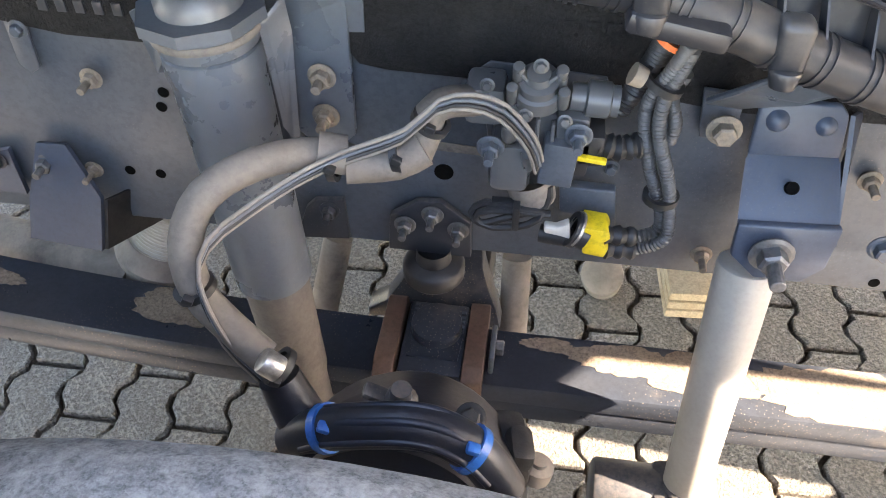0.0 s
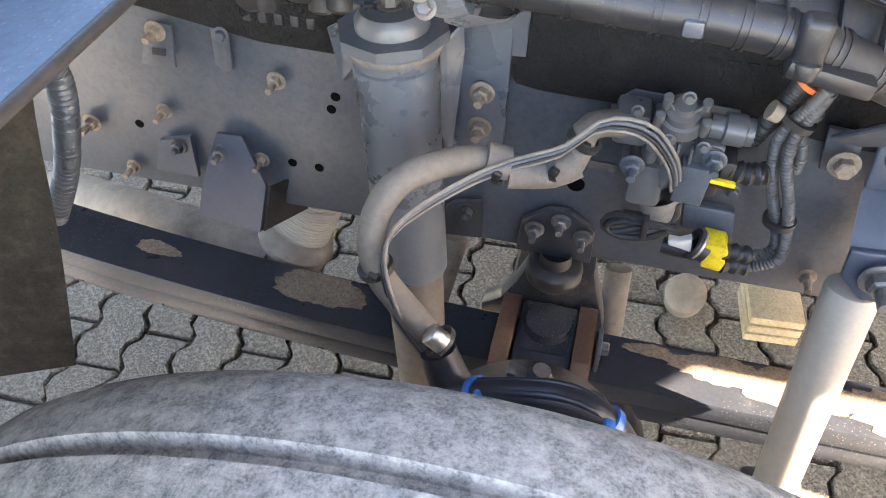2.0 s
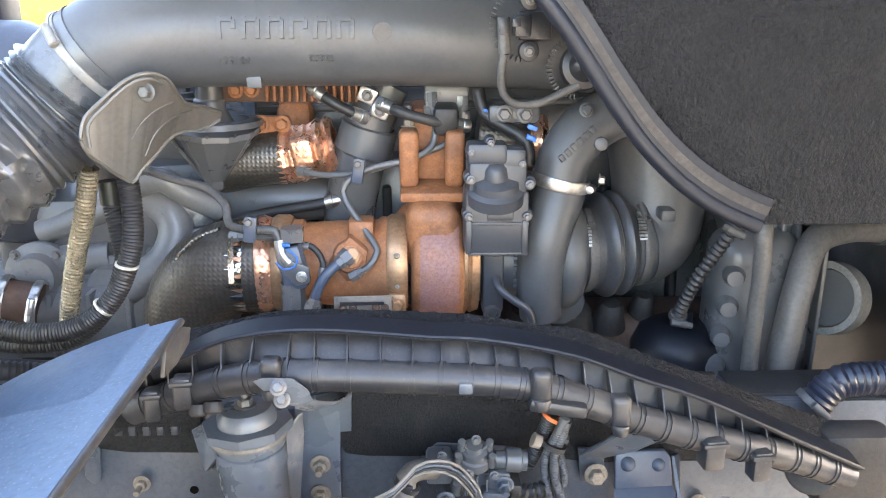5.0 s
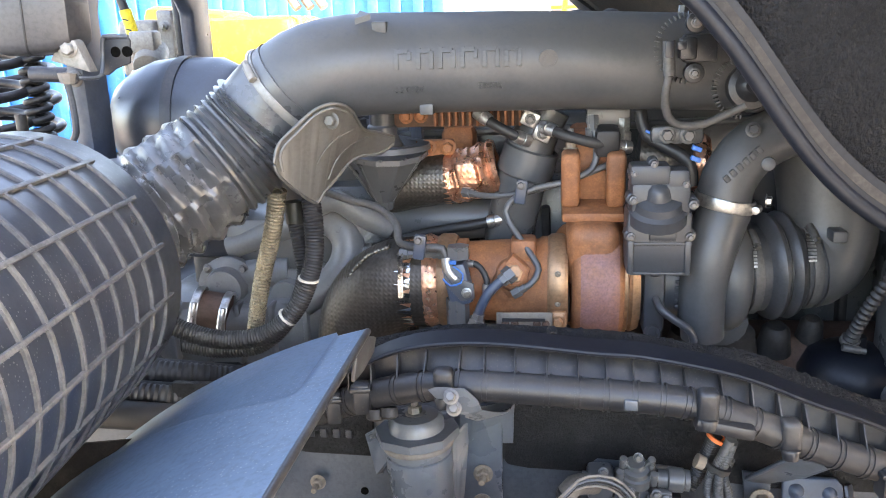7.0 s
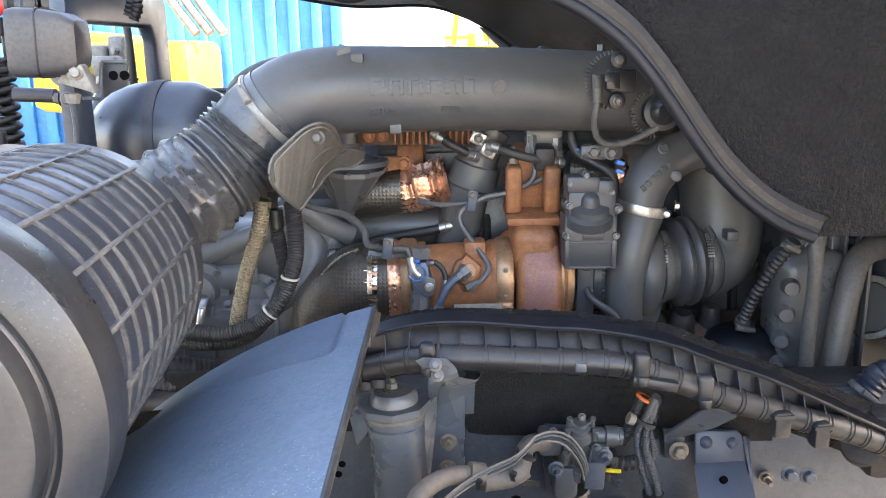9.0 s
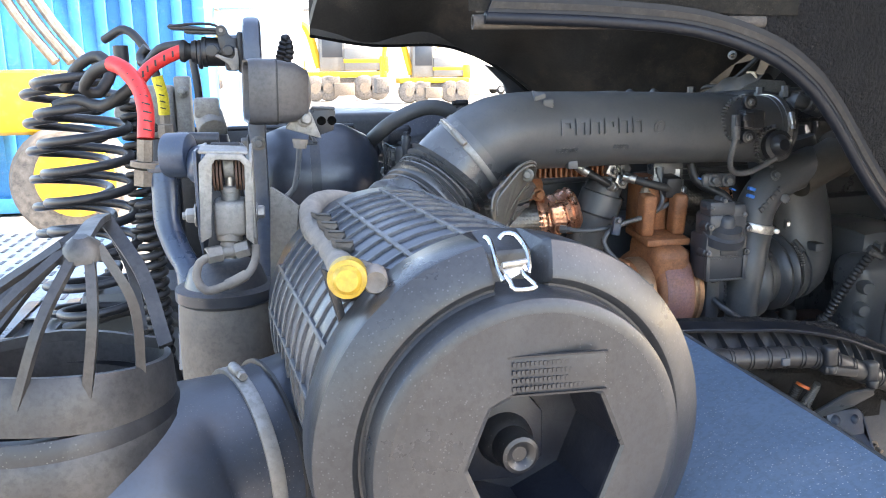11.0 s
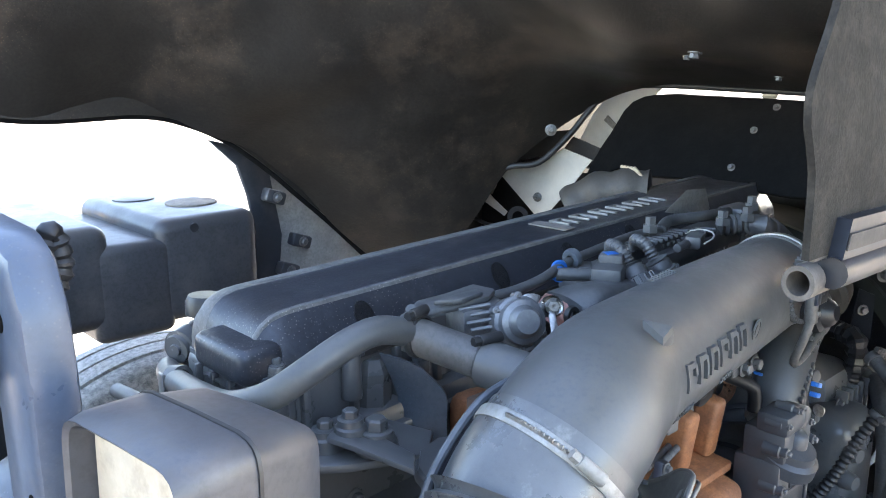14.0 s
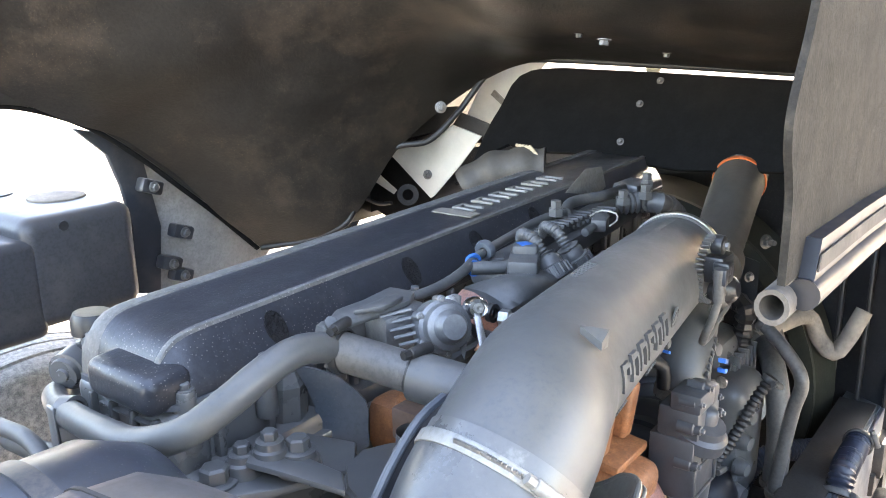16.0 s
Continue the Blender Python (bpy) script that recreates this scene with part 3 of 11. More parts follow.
M_SEALBAND = mat("brown_scuffed_seal", (0.040, 0.034, 0.028), 0.8, second=(0.02, 0.018, 0.017), mix=1.0, scale=14, mottle=0.5, dust=(0.085, 0.072, 0.058), dusty=0.35, dust_scale=20)
M_SCUFF = mat("tan_scuffed_rubber", (0.085, 0.072, 0.060), 0.8, second=(0.03, 0.027, 0.025), mix=1.0, scale=14, mottle=0.5, dust=(0.16, 0.135, 0.11), dusty=0.35, dust_scale=20)
SEAL = [(-0.466, 1.6165)] + ARCH[1:]
part("door_seal", seal_strip(0.480, SEAL, -1), M_APRON, cab, "black rubber edge seal")
part("scuffed_band", ribbon([(x + 0.0045, 0.4755, z + 0.012) for x, z in SEAL], (0, -0.0008, 0), (0.0036, 0, 0.0085), 0.015), M_SEALBAND, cab, "tan scuffed band of the seal")
part("door_seal", seal_strip(1.862, ARCH_L, 1), M_SEAL, cab, "rubber edge seal")

# floor and engine tunnel, a sheet between the two arch panels
FLOOR = [
    [(-0.62, 1.85, 1.66), (-0.25, 1.85, 1.635), (0.0, 1.85, 1.53), (0.30, 1.85, 1.255)],
    [(-0.55, 1.76, 1.88), (-0.20, 1.74, 1.76), (0.12, 1.71, 1.56), (0.395, 1.668, 1.316)],
    [(-0.45, 1.62, 2.25), (-0.10, 1.58, 1.92), (0.20, 1.56, 1.67), (0.470, 1.555, 1.497)],
    [(-0.30, 1.45, 2.45), (0.00, 1.44, 2.00), (0.28, 1.43, 1.76), (0.600, 1.435, 1.627)],
    [(-0.20, 1.30, 2.45), (0.10, 1.30, 1.95), (0.34, 1.29, 1.755), (0.653, 1.30, 1.676)],
    [(-0.20, 1.05, 2.45), (0.10, 1.05, 1.92), (0.346, 1.05, 1.745), (0.655, 1.05, 1.671)],
    [(-0.20, 0.70, 2.45), (0.10, 0.70, 1.92), (0.346, 0.70, 1.740), (0.655, 0.70, 1.656)],
    [(-0.20, 0.50, 2.45), (0.10, 0.50, 1.92), (0.346, 0.50, 1.735), (0.652, 0.50, 1.66)],
]
part("cab_floor", grid_surface(FLOOR, (0, 0, 0.03), 60, 80, 0.034, 5.5), M_UNDER, cab, "black dirt-streaked cab floor and engine tunnel")
part("tunnel_edge", tube([(0.30, 1.85, 1.255), (0.36, 1.751, 1.276), (0.395, 1.668, 1.316), (0.41, 1.645, 1.36), (0.43, 1.622, 1.42), (0.445, 1.600, 1.475), (0.470, 1.555, 1.497), (0.51, 1.507, 1.507), (0.56, 1.466, 1.565), (0.59, 1.441, 1.613), (0.62, 1.416, 1.654), (0.655, 1.351, 1.677), (0.655, 1.05, 1.671), (0.655, 0.50, 1.65)], 0.007, 10, 0.012), M_RUBBER, cab, "rolled rubber edge of the tunnel")
for p in ((0.353, 1.058, 1.735), (-0.076, 0.794, 1.735), (0.468, 0.952, 1.700)):
    bolt(p, (-0.2, 0, -1), 0.008, M_BOLT, cab, "rivet")
bolt((0.492, 1.460, 1.583), (-0.7, -0.6, 0.1), 0.013, M_BOLT, cab, stud=0.012)
part("floor_lip", slab([(0.600, 2.031, 1.157), (0.600, 1.916, 1.214), (0.600, 1.805, 1.357), (0.600, 1.704, 1.464), (0.600, 1.620, 1.560), (0.600, 1.492, 1.575), (0.600, 1.509, 1.546), (0.600, 1.532, 1.519), (0.600, 1.572, 1.494), (0.600, 1.651, 1.475), (0.600, 1.730, 1.473), (0.600, 1.797, 1.422), (0.600, 1.833, 1.356), (0.600, 1.862, 1.276), (0.600, 1.895, 1.217)], (0.006, 0.004, 0)), M_UNDER, cab, "black lower lip of the floor")
# outer shell: plain unseen walls that close the cab, sized to block the sun
part("side_wall", slab(xz(-0.30, [(0.45, 1.45), (1.9, 1.95), (1.9, 3.35), (1.2, 3.0)]), (0, 0.03, 0)), M_WHITE, cab)
part("side_wall", slab(xz(2.56, [(0.45, 1.45), (1.9, 1.95), (1.9, 3.35), (1.2, 3.0)]), (0, 0.03, 0)), M_WHITE, cab)
part("front_wall", box((1.93, 1.14, 2.65), (0.04, 2.9, 1.40)), M_WHITE, cab)
part("front_floor", slab([(1.32, -0.16, 1.55), (1.32, 0.15, 1.50), (1.32, 0.36, 1.45), (1.32, 0.62, 1.30), (1.9, 0.62, 1.95), (1.9, -0.16, 1.95)], (-0.02, 0, 0.03)), M_UNDER, cab)
part("front_floor", slab([(1.32, 1.95, 1.30), (1.32, 2.42, 1.285), (1.9, 2.42, 1.95), (1.9, 1.95, 1.95)], (-0.02, 0, 0.03)), M_UNDER, cab)
part("roof_wall", slab([(-0.20, -0.26, 2.46), (-0.20, 2.55, 2.46), (1.9, 2.55, 3.34), (1.9, -0.26, 3.34)], (0.02, 0, -0.03)), M_WHITE, cab)

# bumper out of view, added so its panels and gaps shape the sun patches
bum = thing("light_shaping_bumper", "unseen white steel bumper added to shape sunlight under the tilted cab", "bumper", (1.40, 1.15, 0.3))
part("beam", box((1.40, 1.22, 0.40), (0.12, 2.4, 0.22), 0.03), M_WHITE, bum)
part("centre_panel", box((1.40, 1.22, 0.76), (0.12, 0.98, 0.496), 0.02), M_WHITE, bum)
for y in (0.30, 2.14):
    part("end_panel", box((1.40, y, 0.76), (0.12, 0.56, 0.496), 0.02), M_WHITE, bum)
part("step", box((1.40, 1.22, 1.0), (0.16, 2.2, 0.03), 0.008), M_PLASTIC, bum)
# unseen side panels, added to cut the sky light at the engine front
for y in (-0.12, 2.56):
    part("corner_panel", box((0.96, y, 0.98), (0.92, 0.03, 1.04), 0.01), M_WHITE, bum)

# hanging heat plate in the tunnel
plate = thing("tunnel_heat_plate", "black riveted heat plate hanging in the engine tunnel", "heat shield", (0.65, 1.1, 1.5))
part("plate", slab([(0.714, 0.812, 1.645), (0.718, 0.973, 1.650), (0.720, 1.073, 1.653), (0.723, 1.222, 1.656), (0.725, 1.292, 1.658), (0.722, 1.348, 1.655), (0.717, 1.375, 1.650), (0.706, 1.398, 1.638), (0.687, 1.408, 1.618), (0.646, 1.411, 1.572), (0.621, 1.417, 1.543), (0.591, 1.419, 1.509), (0.556, 1.417, 1.469), (0.524, 1.424, 1.432), (0.511, 1.439, 1.417), (0.517, 1.405, 1.424), (0.548, 1.393, 1.460), (0.570, 1.378, 1.486), (0.585, 1.348, 1.502), (0.578, 1.258, 1.494), (0.581, 1.154, 1.498), (0.575, 1.077, 1.490), (0.570, 0.959, 1.485), (0.573, 0.896, 1.489), (0.580, 0.770, 1.497), (0.60, 0.70, 1.52), (0.714, 0.70, 1.642)], (0.006, 0, -0.005)), M_SEAL, plate)
part("clip", box((0.722, 1.085, 1.660), (0.010, 0.030, 0.012), 0.002, (0, 40, 0)), M_CLEAR, plate, "pale clip on the edge")
for p in ((0.705, 1.061, 1.637), (0.665, 1.085, 1.593), (0.600, 1.093, 1.524)):
    bolt(p, (-0.9, 0, 0.45), 0.008, M_BOLT, plate, "rivet")
pale = thing("pale_support_plate", "pale painted steel support plate behind the engine cover", "bracket", (0.62, 1.6, 1.35))
part("lower_plate", slab([(0.620, 1.744, 1.461), (0.620, 1.668, 1.470), (0.620, 1.569, 1.506), (0.620, 1.527, 1.528), (0.620, 1.444, 1.508), (0.620, 1.504, 1.436), (0.620, 1.581, 1.356), (0.620, 1.595, 1.347)], (0.006, 0.002, 0), 0.001), M_CLEAR, pale)
part("edge_strip", slab([(0.635, 1.833, 1.408), (0.635, 1.818, 1.418), (0.635, 1.765, 1.379), (0.635, 1.717, 1.351), (0.635, 1.727, 1.339), (0.635, 1.809, 1.373)], (0.005, 0.002, 0), 0.001), M_CLEAR, pale, "pale folded strip")
part("web", slab([(0.640, 1.823, 1.417), (0.640, 1.766, 1.454), (0.640, 1.762, 1.414), (0.640, 1.777, 1.389)], (0.005, 0.002, 0)), M_TANSTEEL, pale)
# dark sheet added to fill the bright gap behind the plate
part("dark_backing", slab([(0.680, 2.000, 1.168), (0.680, 1.945, 1.262), (0.680, 1.915, 1.334), (0.680, 1.877, 1.404), (0.680, 1.802, 1.452), (0.680, 1.718, 1.453), (0.680, 1.625, 1.340), (0.680, 1.676, 1.296), (0.680, 1.783, 1.258), (0.680, 1.826, 1.277), (0.680, 1.885, 1.257), (0.680, 1.909, 1.222)], (0.008, 0.002, 0)), M_SEAL, pale, "dark filler sheet behind the plate")
part("hose_loop", tube([(0.630, 1.869, 1.357), (0.630, 1.854, 1.338), (0.630, 1.833, 1.322), (0.630, 1.774, 1.310), (0.630, 1.731, 1.318)], 0.005, 10), M_RUBBER, pale, "thin black hose")
part("eye_ring", lathe((0.632, 1.677, 1.344), (0.640, 1.684, 1.342), [(0, 0.014), (0, 0.027), (1, 0.027), (1, 0.014)], 24), M_DARKCAST, pale, "black eye ring")
part("upper_plate", slab([(0.745, 1.430, 1.678), (0.745, 1.340, 1.676), (0.745, 1.40, 1.62), (0.745, 1.455, 1.555), (0.745, 1.490, 1.505), (0.745, 1.58, 1.53), (0.745, 1.54, 1.60), (0.745, 1.490, 1.655)], (0.006, 0.002, 0), 0.001), M_CLEAR, pale)
part("fold", slab([(0.738, 1.500, 1.590), (0.738, 1.452, 1.556), (0.738, 1.445, 1.566), (0.738, 1.490, 1.602)], (0.004, 0.0, 0)), M_TANSTEEL, pale)
part("dark_strap", slab([(0.640, 1.515, 1.556), (0.640, 1.430, 1.532), (0.640, 1.450, 1.505), (0.640, 1.540, 1.527)], (0.006, 0.002, 0)), M_RUBBER, pale)
bolt((0.617, 1.600, 1.405), (-1, -0.2, 0.1), 0.012, M_BOLT, pale, stud=0.008)
# side flap at the rear of the near arch
flap = thing("side_flap", "grey rubber flap with a hollow bulb seal along its lower edge", "rubber flap", (-0.4, 0.47, 1.62))
part("sheet", grid_surface([[(-0.486, 0.488, 1.626), (-0.2, 0.488, 1.625), (0.0, 0.488, 1.62)], [(-0.488, 0.488, 1.672), (-0.2, 0.487, 1.68), (0.0, 0.487, 1.68)], [(-0.500, 0.488, 1.708), (-0.2, 0.487, 1.75), (0.0, 0.487, 1.75)], [(-0.475, 0.488, 1.761), (-0.2, 0.489, 1.85), (0.0, 0.489, 1.85)], [(-0.462, 0.488, 1.811), (-0.2, 0.489, 2.1), (0.0, 0.489, 2.1)]], (0, -0.004, 0), 24, 40, 0.004, 22), M_FLAP, flap)


def bulb_tube():
    bm = bmesh.new()
    a = [Vector((-0.480, 0.491, 1.6115)), Vector((-0.05, 0.491, 1.6115))]
    rings = []
    for p in a:
        rings.append([[bm.verts.new(p + Vector((0, r * math.cos(k * math.pi / 10), r * 1.1 * math.sin(k * math.pi / 10)))) for k in range(20)] for r in (0.0088, 0.0062)])
    for k in range(20):
        j = (k + 1) % 20
        bm.faces.new((rings[0][0][k], rings[0][0][j], rings[1][0][j], rings[1][0][k]))
        bm.faces.new((rings[0][1][k], rings[1][1][k], rings[1][1][j], rings[0][1][j]))
        bm.faces.new((rings[0][0][k], rings[0][1][k], rings[0][1][j], rings[0][0][j]))
    return bm


part("bulb_seal", bulb_tube(), M_SCUFF, flap, "hollow rubber bulb seal")
part("clamping_strip", box((-0.262, 0.4865, 1.632), (0.43, 0.004, 0.018), 0.0015), M_SCUFF, flap, "brown scuffed strip")

M_FENDER = mat("pale_dusty_fender_plate", (0.30, 0.29, 0.275), 0.7, second=(0.38, 0.36, 0.335), mix=0.8, scale=7, mottle=0.25, dust=(0.42, 0.39, 0.345), dusty=0.4, dust_scale=8, grit=0.3, spec=0.3)
inner = thing("inner_fender", "grey dusty inner fender plate with bolted brackets", "fender", (0.2, 1.95, 1.1))
part("plate", slab([(-0.050, 1.930, 1.561), (-0.002, 1.930, 1.509), (0.021, 1.930, 1.426), (0.032, 1.930, 1.326), (0.016, 1.930, 1.204), (0.281, 1.930, 1.131), (0.396, 1.930, 1.219), (0.131, 1.930, 1.458), (0.009, 1.930, 1.550)], (0, 0.01, 0), 0.001), M_FENDER, inner, "pale dusty plate")
part("dark_edge", slab([(-0.088, 1.900, 1.571), (-0.026, 1.900, 1.555), (0.052, 1.900, 1.484), (0.076, 1.900, 1.346), (0.058, 1.900, 1.198), (-0.001, 1.900, 1.214), (0.011, 1.900, 1.359), (-0.004, 1.900, 1.445), (-0.026, 1.900, 1.512)], (0, 0.012, 0), 0.001), M_DARKGREY, inner, "dark folded edge")
for p in ((0.050, 1.885, 1.438), (0.116, 1.890, 1.327), (0.077, 1.885, 1.266), (0.102, 1.885, 1.234)):
    part("bracket", box(p, (0.05, 0.03, 0.03), 0.006, (0, 20, 0)), M_DARKGREY, inner)
    bolt(V(p) + V(0, -0.016, 0), (0, -1, 0), 0.012, M_BOLT, inner)

# ---- chassis frame ----
RAIL_Y = 0.597


def rail(ob, y, side):
    """A channel section from x = -1.7 to 0.8: web and two flanges."""
    part("web", box((-0.17, y + side * 0.004, 0.865), (3.06, 0.008, 0.282), 0.002), M_GREY, ob)
    part("top_flange", box((-0.17, y + side * 0.044, 1.002), (3.06, 0.072, 0.008), 0.002), M_GREY, ob)
    part("bottom_flange", box((-0.17, y + side * 0.044, 0.728), (3.06, 0.072, 0.008), 0.002), M_GREY, ob)


frame_right = thing("chassis_rail", "dusty grey steel chassis rail with bolts and holes", "chassis rail", (-0.45, RAIL_Y, 0.724), "chassis rails")
rail(frame_right, RAIL_Y, 1)
frame_left = thing("chassis_rail", "grey steel chassis rail beyond the engine", "chassis rail", (-0.45, 1.70, 0.724), "chassis rails")
rail(frame_left, 1.70, -1)
cross = thing("cross_member", "grey tubular cross member between the chassis rails", "cross member", (-0.95, 1.15, 0.8))
part("tube", cyl((-0.95, 0.60, 0.86), (-0.95, 1.70, 0.86), 0.06, seg=28), M_GREY, cross)
part("tube", cyl((0.62, 0.60, 0.80), (0.62, 1.70, 0.80), 0.05, seg=28), M_DARKGREY, cross)
HOLES = [(-0.083, 0.596, 0.828), (-0.355, 0.596, 0.877), (-0.349, 0.596, 0.894), (-0.411, 0.596, 0.792), (-0.378, 0.596, 0.791), (-0.602, 0.596, 0.813), (0.349, 0.596, 0.735)]
for k, p in enumerate(HOLES):
    part("hole", cyl((p[0], 0.5962, p[2]), (p[0], 0.60, p[2]), 0.0095 if k == 0 else 0.0055, seg=20), M_HOLE, frame_right, "dark drilled hole")
for p, s in (((-0.409, 0.585, 0.912), 0.011), ((-0.446, 0.590, 0.795), 0.010), ((-0.558, 0.590, 0.844), 0.010), ((-0.662, 0.590, 0.809), 0.012), ((0.175, 0.590, 0.758), 0.011), ((0.296, 0.590, 0.868), 0.011), ((-0.623, 0.590, 0.750), 0.010)):
    bolt(p, (0, -1, 0), s, M_BOLTTAN, frame_right, stud=0.014)
part("insulation_mat", slab(xz(0.586, [(-0.168, 1.05), (-0.166, 0.965), (-0.155, 0.949), (-0.13, 0.945), (0.10, 0.938), (0.16, 0.93), (0.30, 0.93), (0.30, 1.05)]), (0, 0.01, 0), 0.001), M_FOAM, frame_right, "dark pebbled insulation mat")
part("insulation_mat", slab(xz(0.586, [(-0.60, 1.05), (-0.60, 0.985), (-0.42, 0.955), (-0.33, 0.953), (-0.33, 1.05)]), (0, 0.01, 0), 0.001), M_FOAM, frame_right, "dark pebbled insulation mat")
for k in range(5):
    part("embossed_bar", box((-0.43 + k * 0.017, 0.585, 0.985), (0.009, 0.003, 0.012), 0.001), M_DARKGREY, frame_right)
for k in range(4):
    part("embossed_bar", box((0.02 + k * 0.017, 0.585, 1.0), (0.012, 0.003, 0.011), 0.001), M_FOAM, frame_right)
    part("embossed_bar", box((0.025 + k * 0.017, 0.585, 1.017), (0.012, 0.003, 0.006), 0.001), M_FOAM, frame_right)
part("label", slab([(-0.091, 0.595, 0.866), (-0.046, 0.595, 0.863), (-0.046, 0.595, 0.854), (-0.091, 0.595, 0.856)], (0, -0.001, 0)), M_DUSTRUB, frame_right, "faded printed strip")

# hanger plate with three bolts and the bump stop under it
hanger = thing("bump_stop_bracket", "dark three-bolt steel plate with a rubber bump stop", "bracket", (-0.09, 0.58, 0.69))
part("plate", slab([(-0.136, 0.592, 0.775), (-0.108, 0.592, 0.797), (-0.085, 0.592, 0.799), (-0.054, 0.592, 0.774), (-0.053, 0.592, 0.726), (-0.139, 0.592, 0.728)], (0, -0.008, 0), 0.001), M_DARKGREY, hanger)
for p in ((-0.120, 0.580, 0.769), (-0.092, 0.580, 0.786), (-0.066, 0.580, 0.768)):
    bolt(p, (0, -1, 0), 0.0115, M_BOLT, hanger, stud=0.012)
part("stop", lathe((-0.092, 0.585, 0.735), (-0.092, 0.585, 0.690), [(0, 0.018), (0.35, 0.019), (0.42, 0.030), (0.5, 0.033), (0.8, 0.033), (0.9, 0.030), (1, 0.022), (1, 0)], 28), M_RUBBER, hanger, "rubber bump stop")
small = thing("pipe_bracket", "small dark bolted steel bracket", "bracket", (-0.22, 0.59, 0.74))
part("plate", slab([(-0.223, 0.592, 0.774), (-0.213, 0.592, 0.785), (-0.183, 0.592, 0.789), (-0.181, 0.592, 0.735), (-0.238, 0.592, 0.730)], (0, -0.007, 0), 0.001), M_DARKGREY, small)
bolt((-0.198, 0.584, 0.775), (0, -1, 0), 0.011, M_DARKGREY, small, stud=0.01)
# twin-bolt strap above
strap = thing("shock_bracket_strap", "grey bent steel strap with two sandy bolts", "bracket", (-0.19, 0.585, 0.86))
part("strap", slab(xz(0.590, [(-0.218, 0.875), (-0.208, 0.866), (-0.172, 0.866), (-0.163, 0.875), (-0.160, 1.06), (-0.215, 1.06)]), (0, -0.008, 0), 0.002), M_SHOCK, strap)
part("lug", slab([(-0.226, 0.408, 1.136), (-0.216, 0.405, 1.141), (-0.188, 0.408, 1.139), (-0.176, 0.418, 1.122), (-0.172, 0.428, 1.104), (-0.188, 0.428, 1.098), (-0.206, 0.420, 1.106)], (0.001, 0.004, -0.002), 0.001), M_SHOCK, strap, "bent lug with two bolts")
part("arm", between([(-0.190, 0.428, 1.098), (-0.178, 0.452, 1.082), (-0.178, 0.500, 1.066), (-0.186, 0.545, 1.050), (-0.198, 0.575, 1.026), (-0.200, 0.584, 0.98)], [(-0.172, 0.426, 1.106), (-0.150, 0.450, 1.092), (-0.142, 0.500, 1.078), (-0.142, 0.548, 1.060), (-0.146, 0.578, 1.032), (-0.148, 0.586, 0.98)], (0, 0.003, -0.004), 24), M_SHOCK, strap)
for p in ((-0.201, 0.404, 1.131), (-0.199, 0.410, 1.115)):
    bolt(p, (0, -0.85, 0.5), 0.0085, M_BOLT, strap)
for p in ((-0.186, 0.575, 0.941), (-0.188, 0.580, 0.896)):
    bolt(p, (0, -1, 0), 0.013, M_BOLTTAN, strap, stud=0.012)

# left-hand hanger over the exhaust bellows
drop = thing("folded_hanger_plate", "dark folded steel hanger plate with bolts", "bracket", (-0.45, 0.58, 0.66))
part("plate", slab([(-0.493, 0.588, 0.828), (-0.462, 0.588, 0.829), (-0.434, 0.572, 0.775), (-0.445, 0.556, 0.712), (-0.522, 0.556, 0.722), (-0.516, 0.572, 0.764)], (0, -0.006, 0.002)), M_BLUEGREY, drop)
part("side_gusset", slab([(-0.434, 0.570, 0.772), (-0.445, 0.556, 0.712), (-0.425, 0.64, 0.68), (-0.405, 0.64, 0.752)], (0.004, 0, 0)), M_DARKCAST, drop)
part("plate", slab([(-0.571, 0.590, 0.804), (-0.530, 0.590, 0.816), (-0.532, 0.590, 0.755), (-0.588, 0.590, 0.757)], (0, -0.006, 0)), M_BLUEGREY, drop)
bolt((-0.490, 0.580, 0.806), (0, -1, 0), 0.012, M_BOLT, drop, stud=0.012)
bolt((-0.547, 0.583, 0.801), (0, -1, 0), 0.011, M_DARKGREY, drop, stud=0.006)

# clip plates near the top of the rail
clip = thing("cable_clip_plate", "grey slotted clip plate with a sandy bolt", "bracket", (-0.58, 0.58, 0.9))
part("plate", slab([(-0.548, 0.590, 0.961), (-0.520, 0.590, 0.960), (-0.523, 0.585, 0.911), (-0.564, 0.585, 0.911)], (0, -0.004, 0), 0.001), M_GREY, clip)
bolt((-0.535, 0.580, 0.955), (0, -1, 0), 0.012, M_BOLTTAN, clip, stud=0.012)
part("slot", slab([(-0.544, 0.580, 0.934), (-0.528, 0.580, 0.934), (-0.530, 0.580, 0.926), (-0.546, 0.580, 0.926)], (0, -0.001, 0)), M_RUBBER, clip)
clip2 = thing("riveted_strap", "short grey riveted strap", "bracket", (-0.5, 0.585, 0.9))
part("strap", slab([(-0.475, 0.590, 0.976), (-0.455, 0.590, 0.976), (-0.458, 0.590, 0.917), (-0.469, 0.590, 0.910), (-0.478, 0.590, 0.920)], (0, -0.003, 0), 0.001), M_GREY, clip2)
bolt((-0.463, 0.586, 0.958), (0, -1, 0), 0.009, M_GREY, clip2)

# ---- leaf spring and axle ----
spring = thing("leaf_spring", "long dusty black leaf spring clamped on the axle", "leaf spring", (-0.1, 0.57, 0.52))


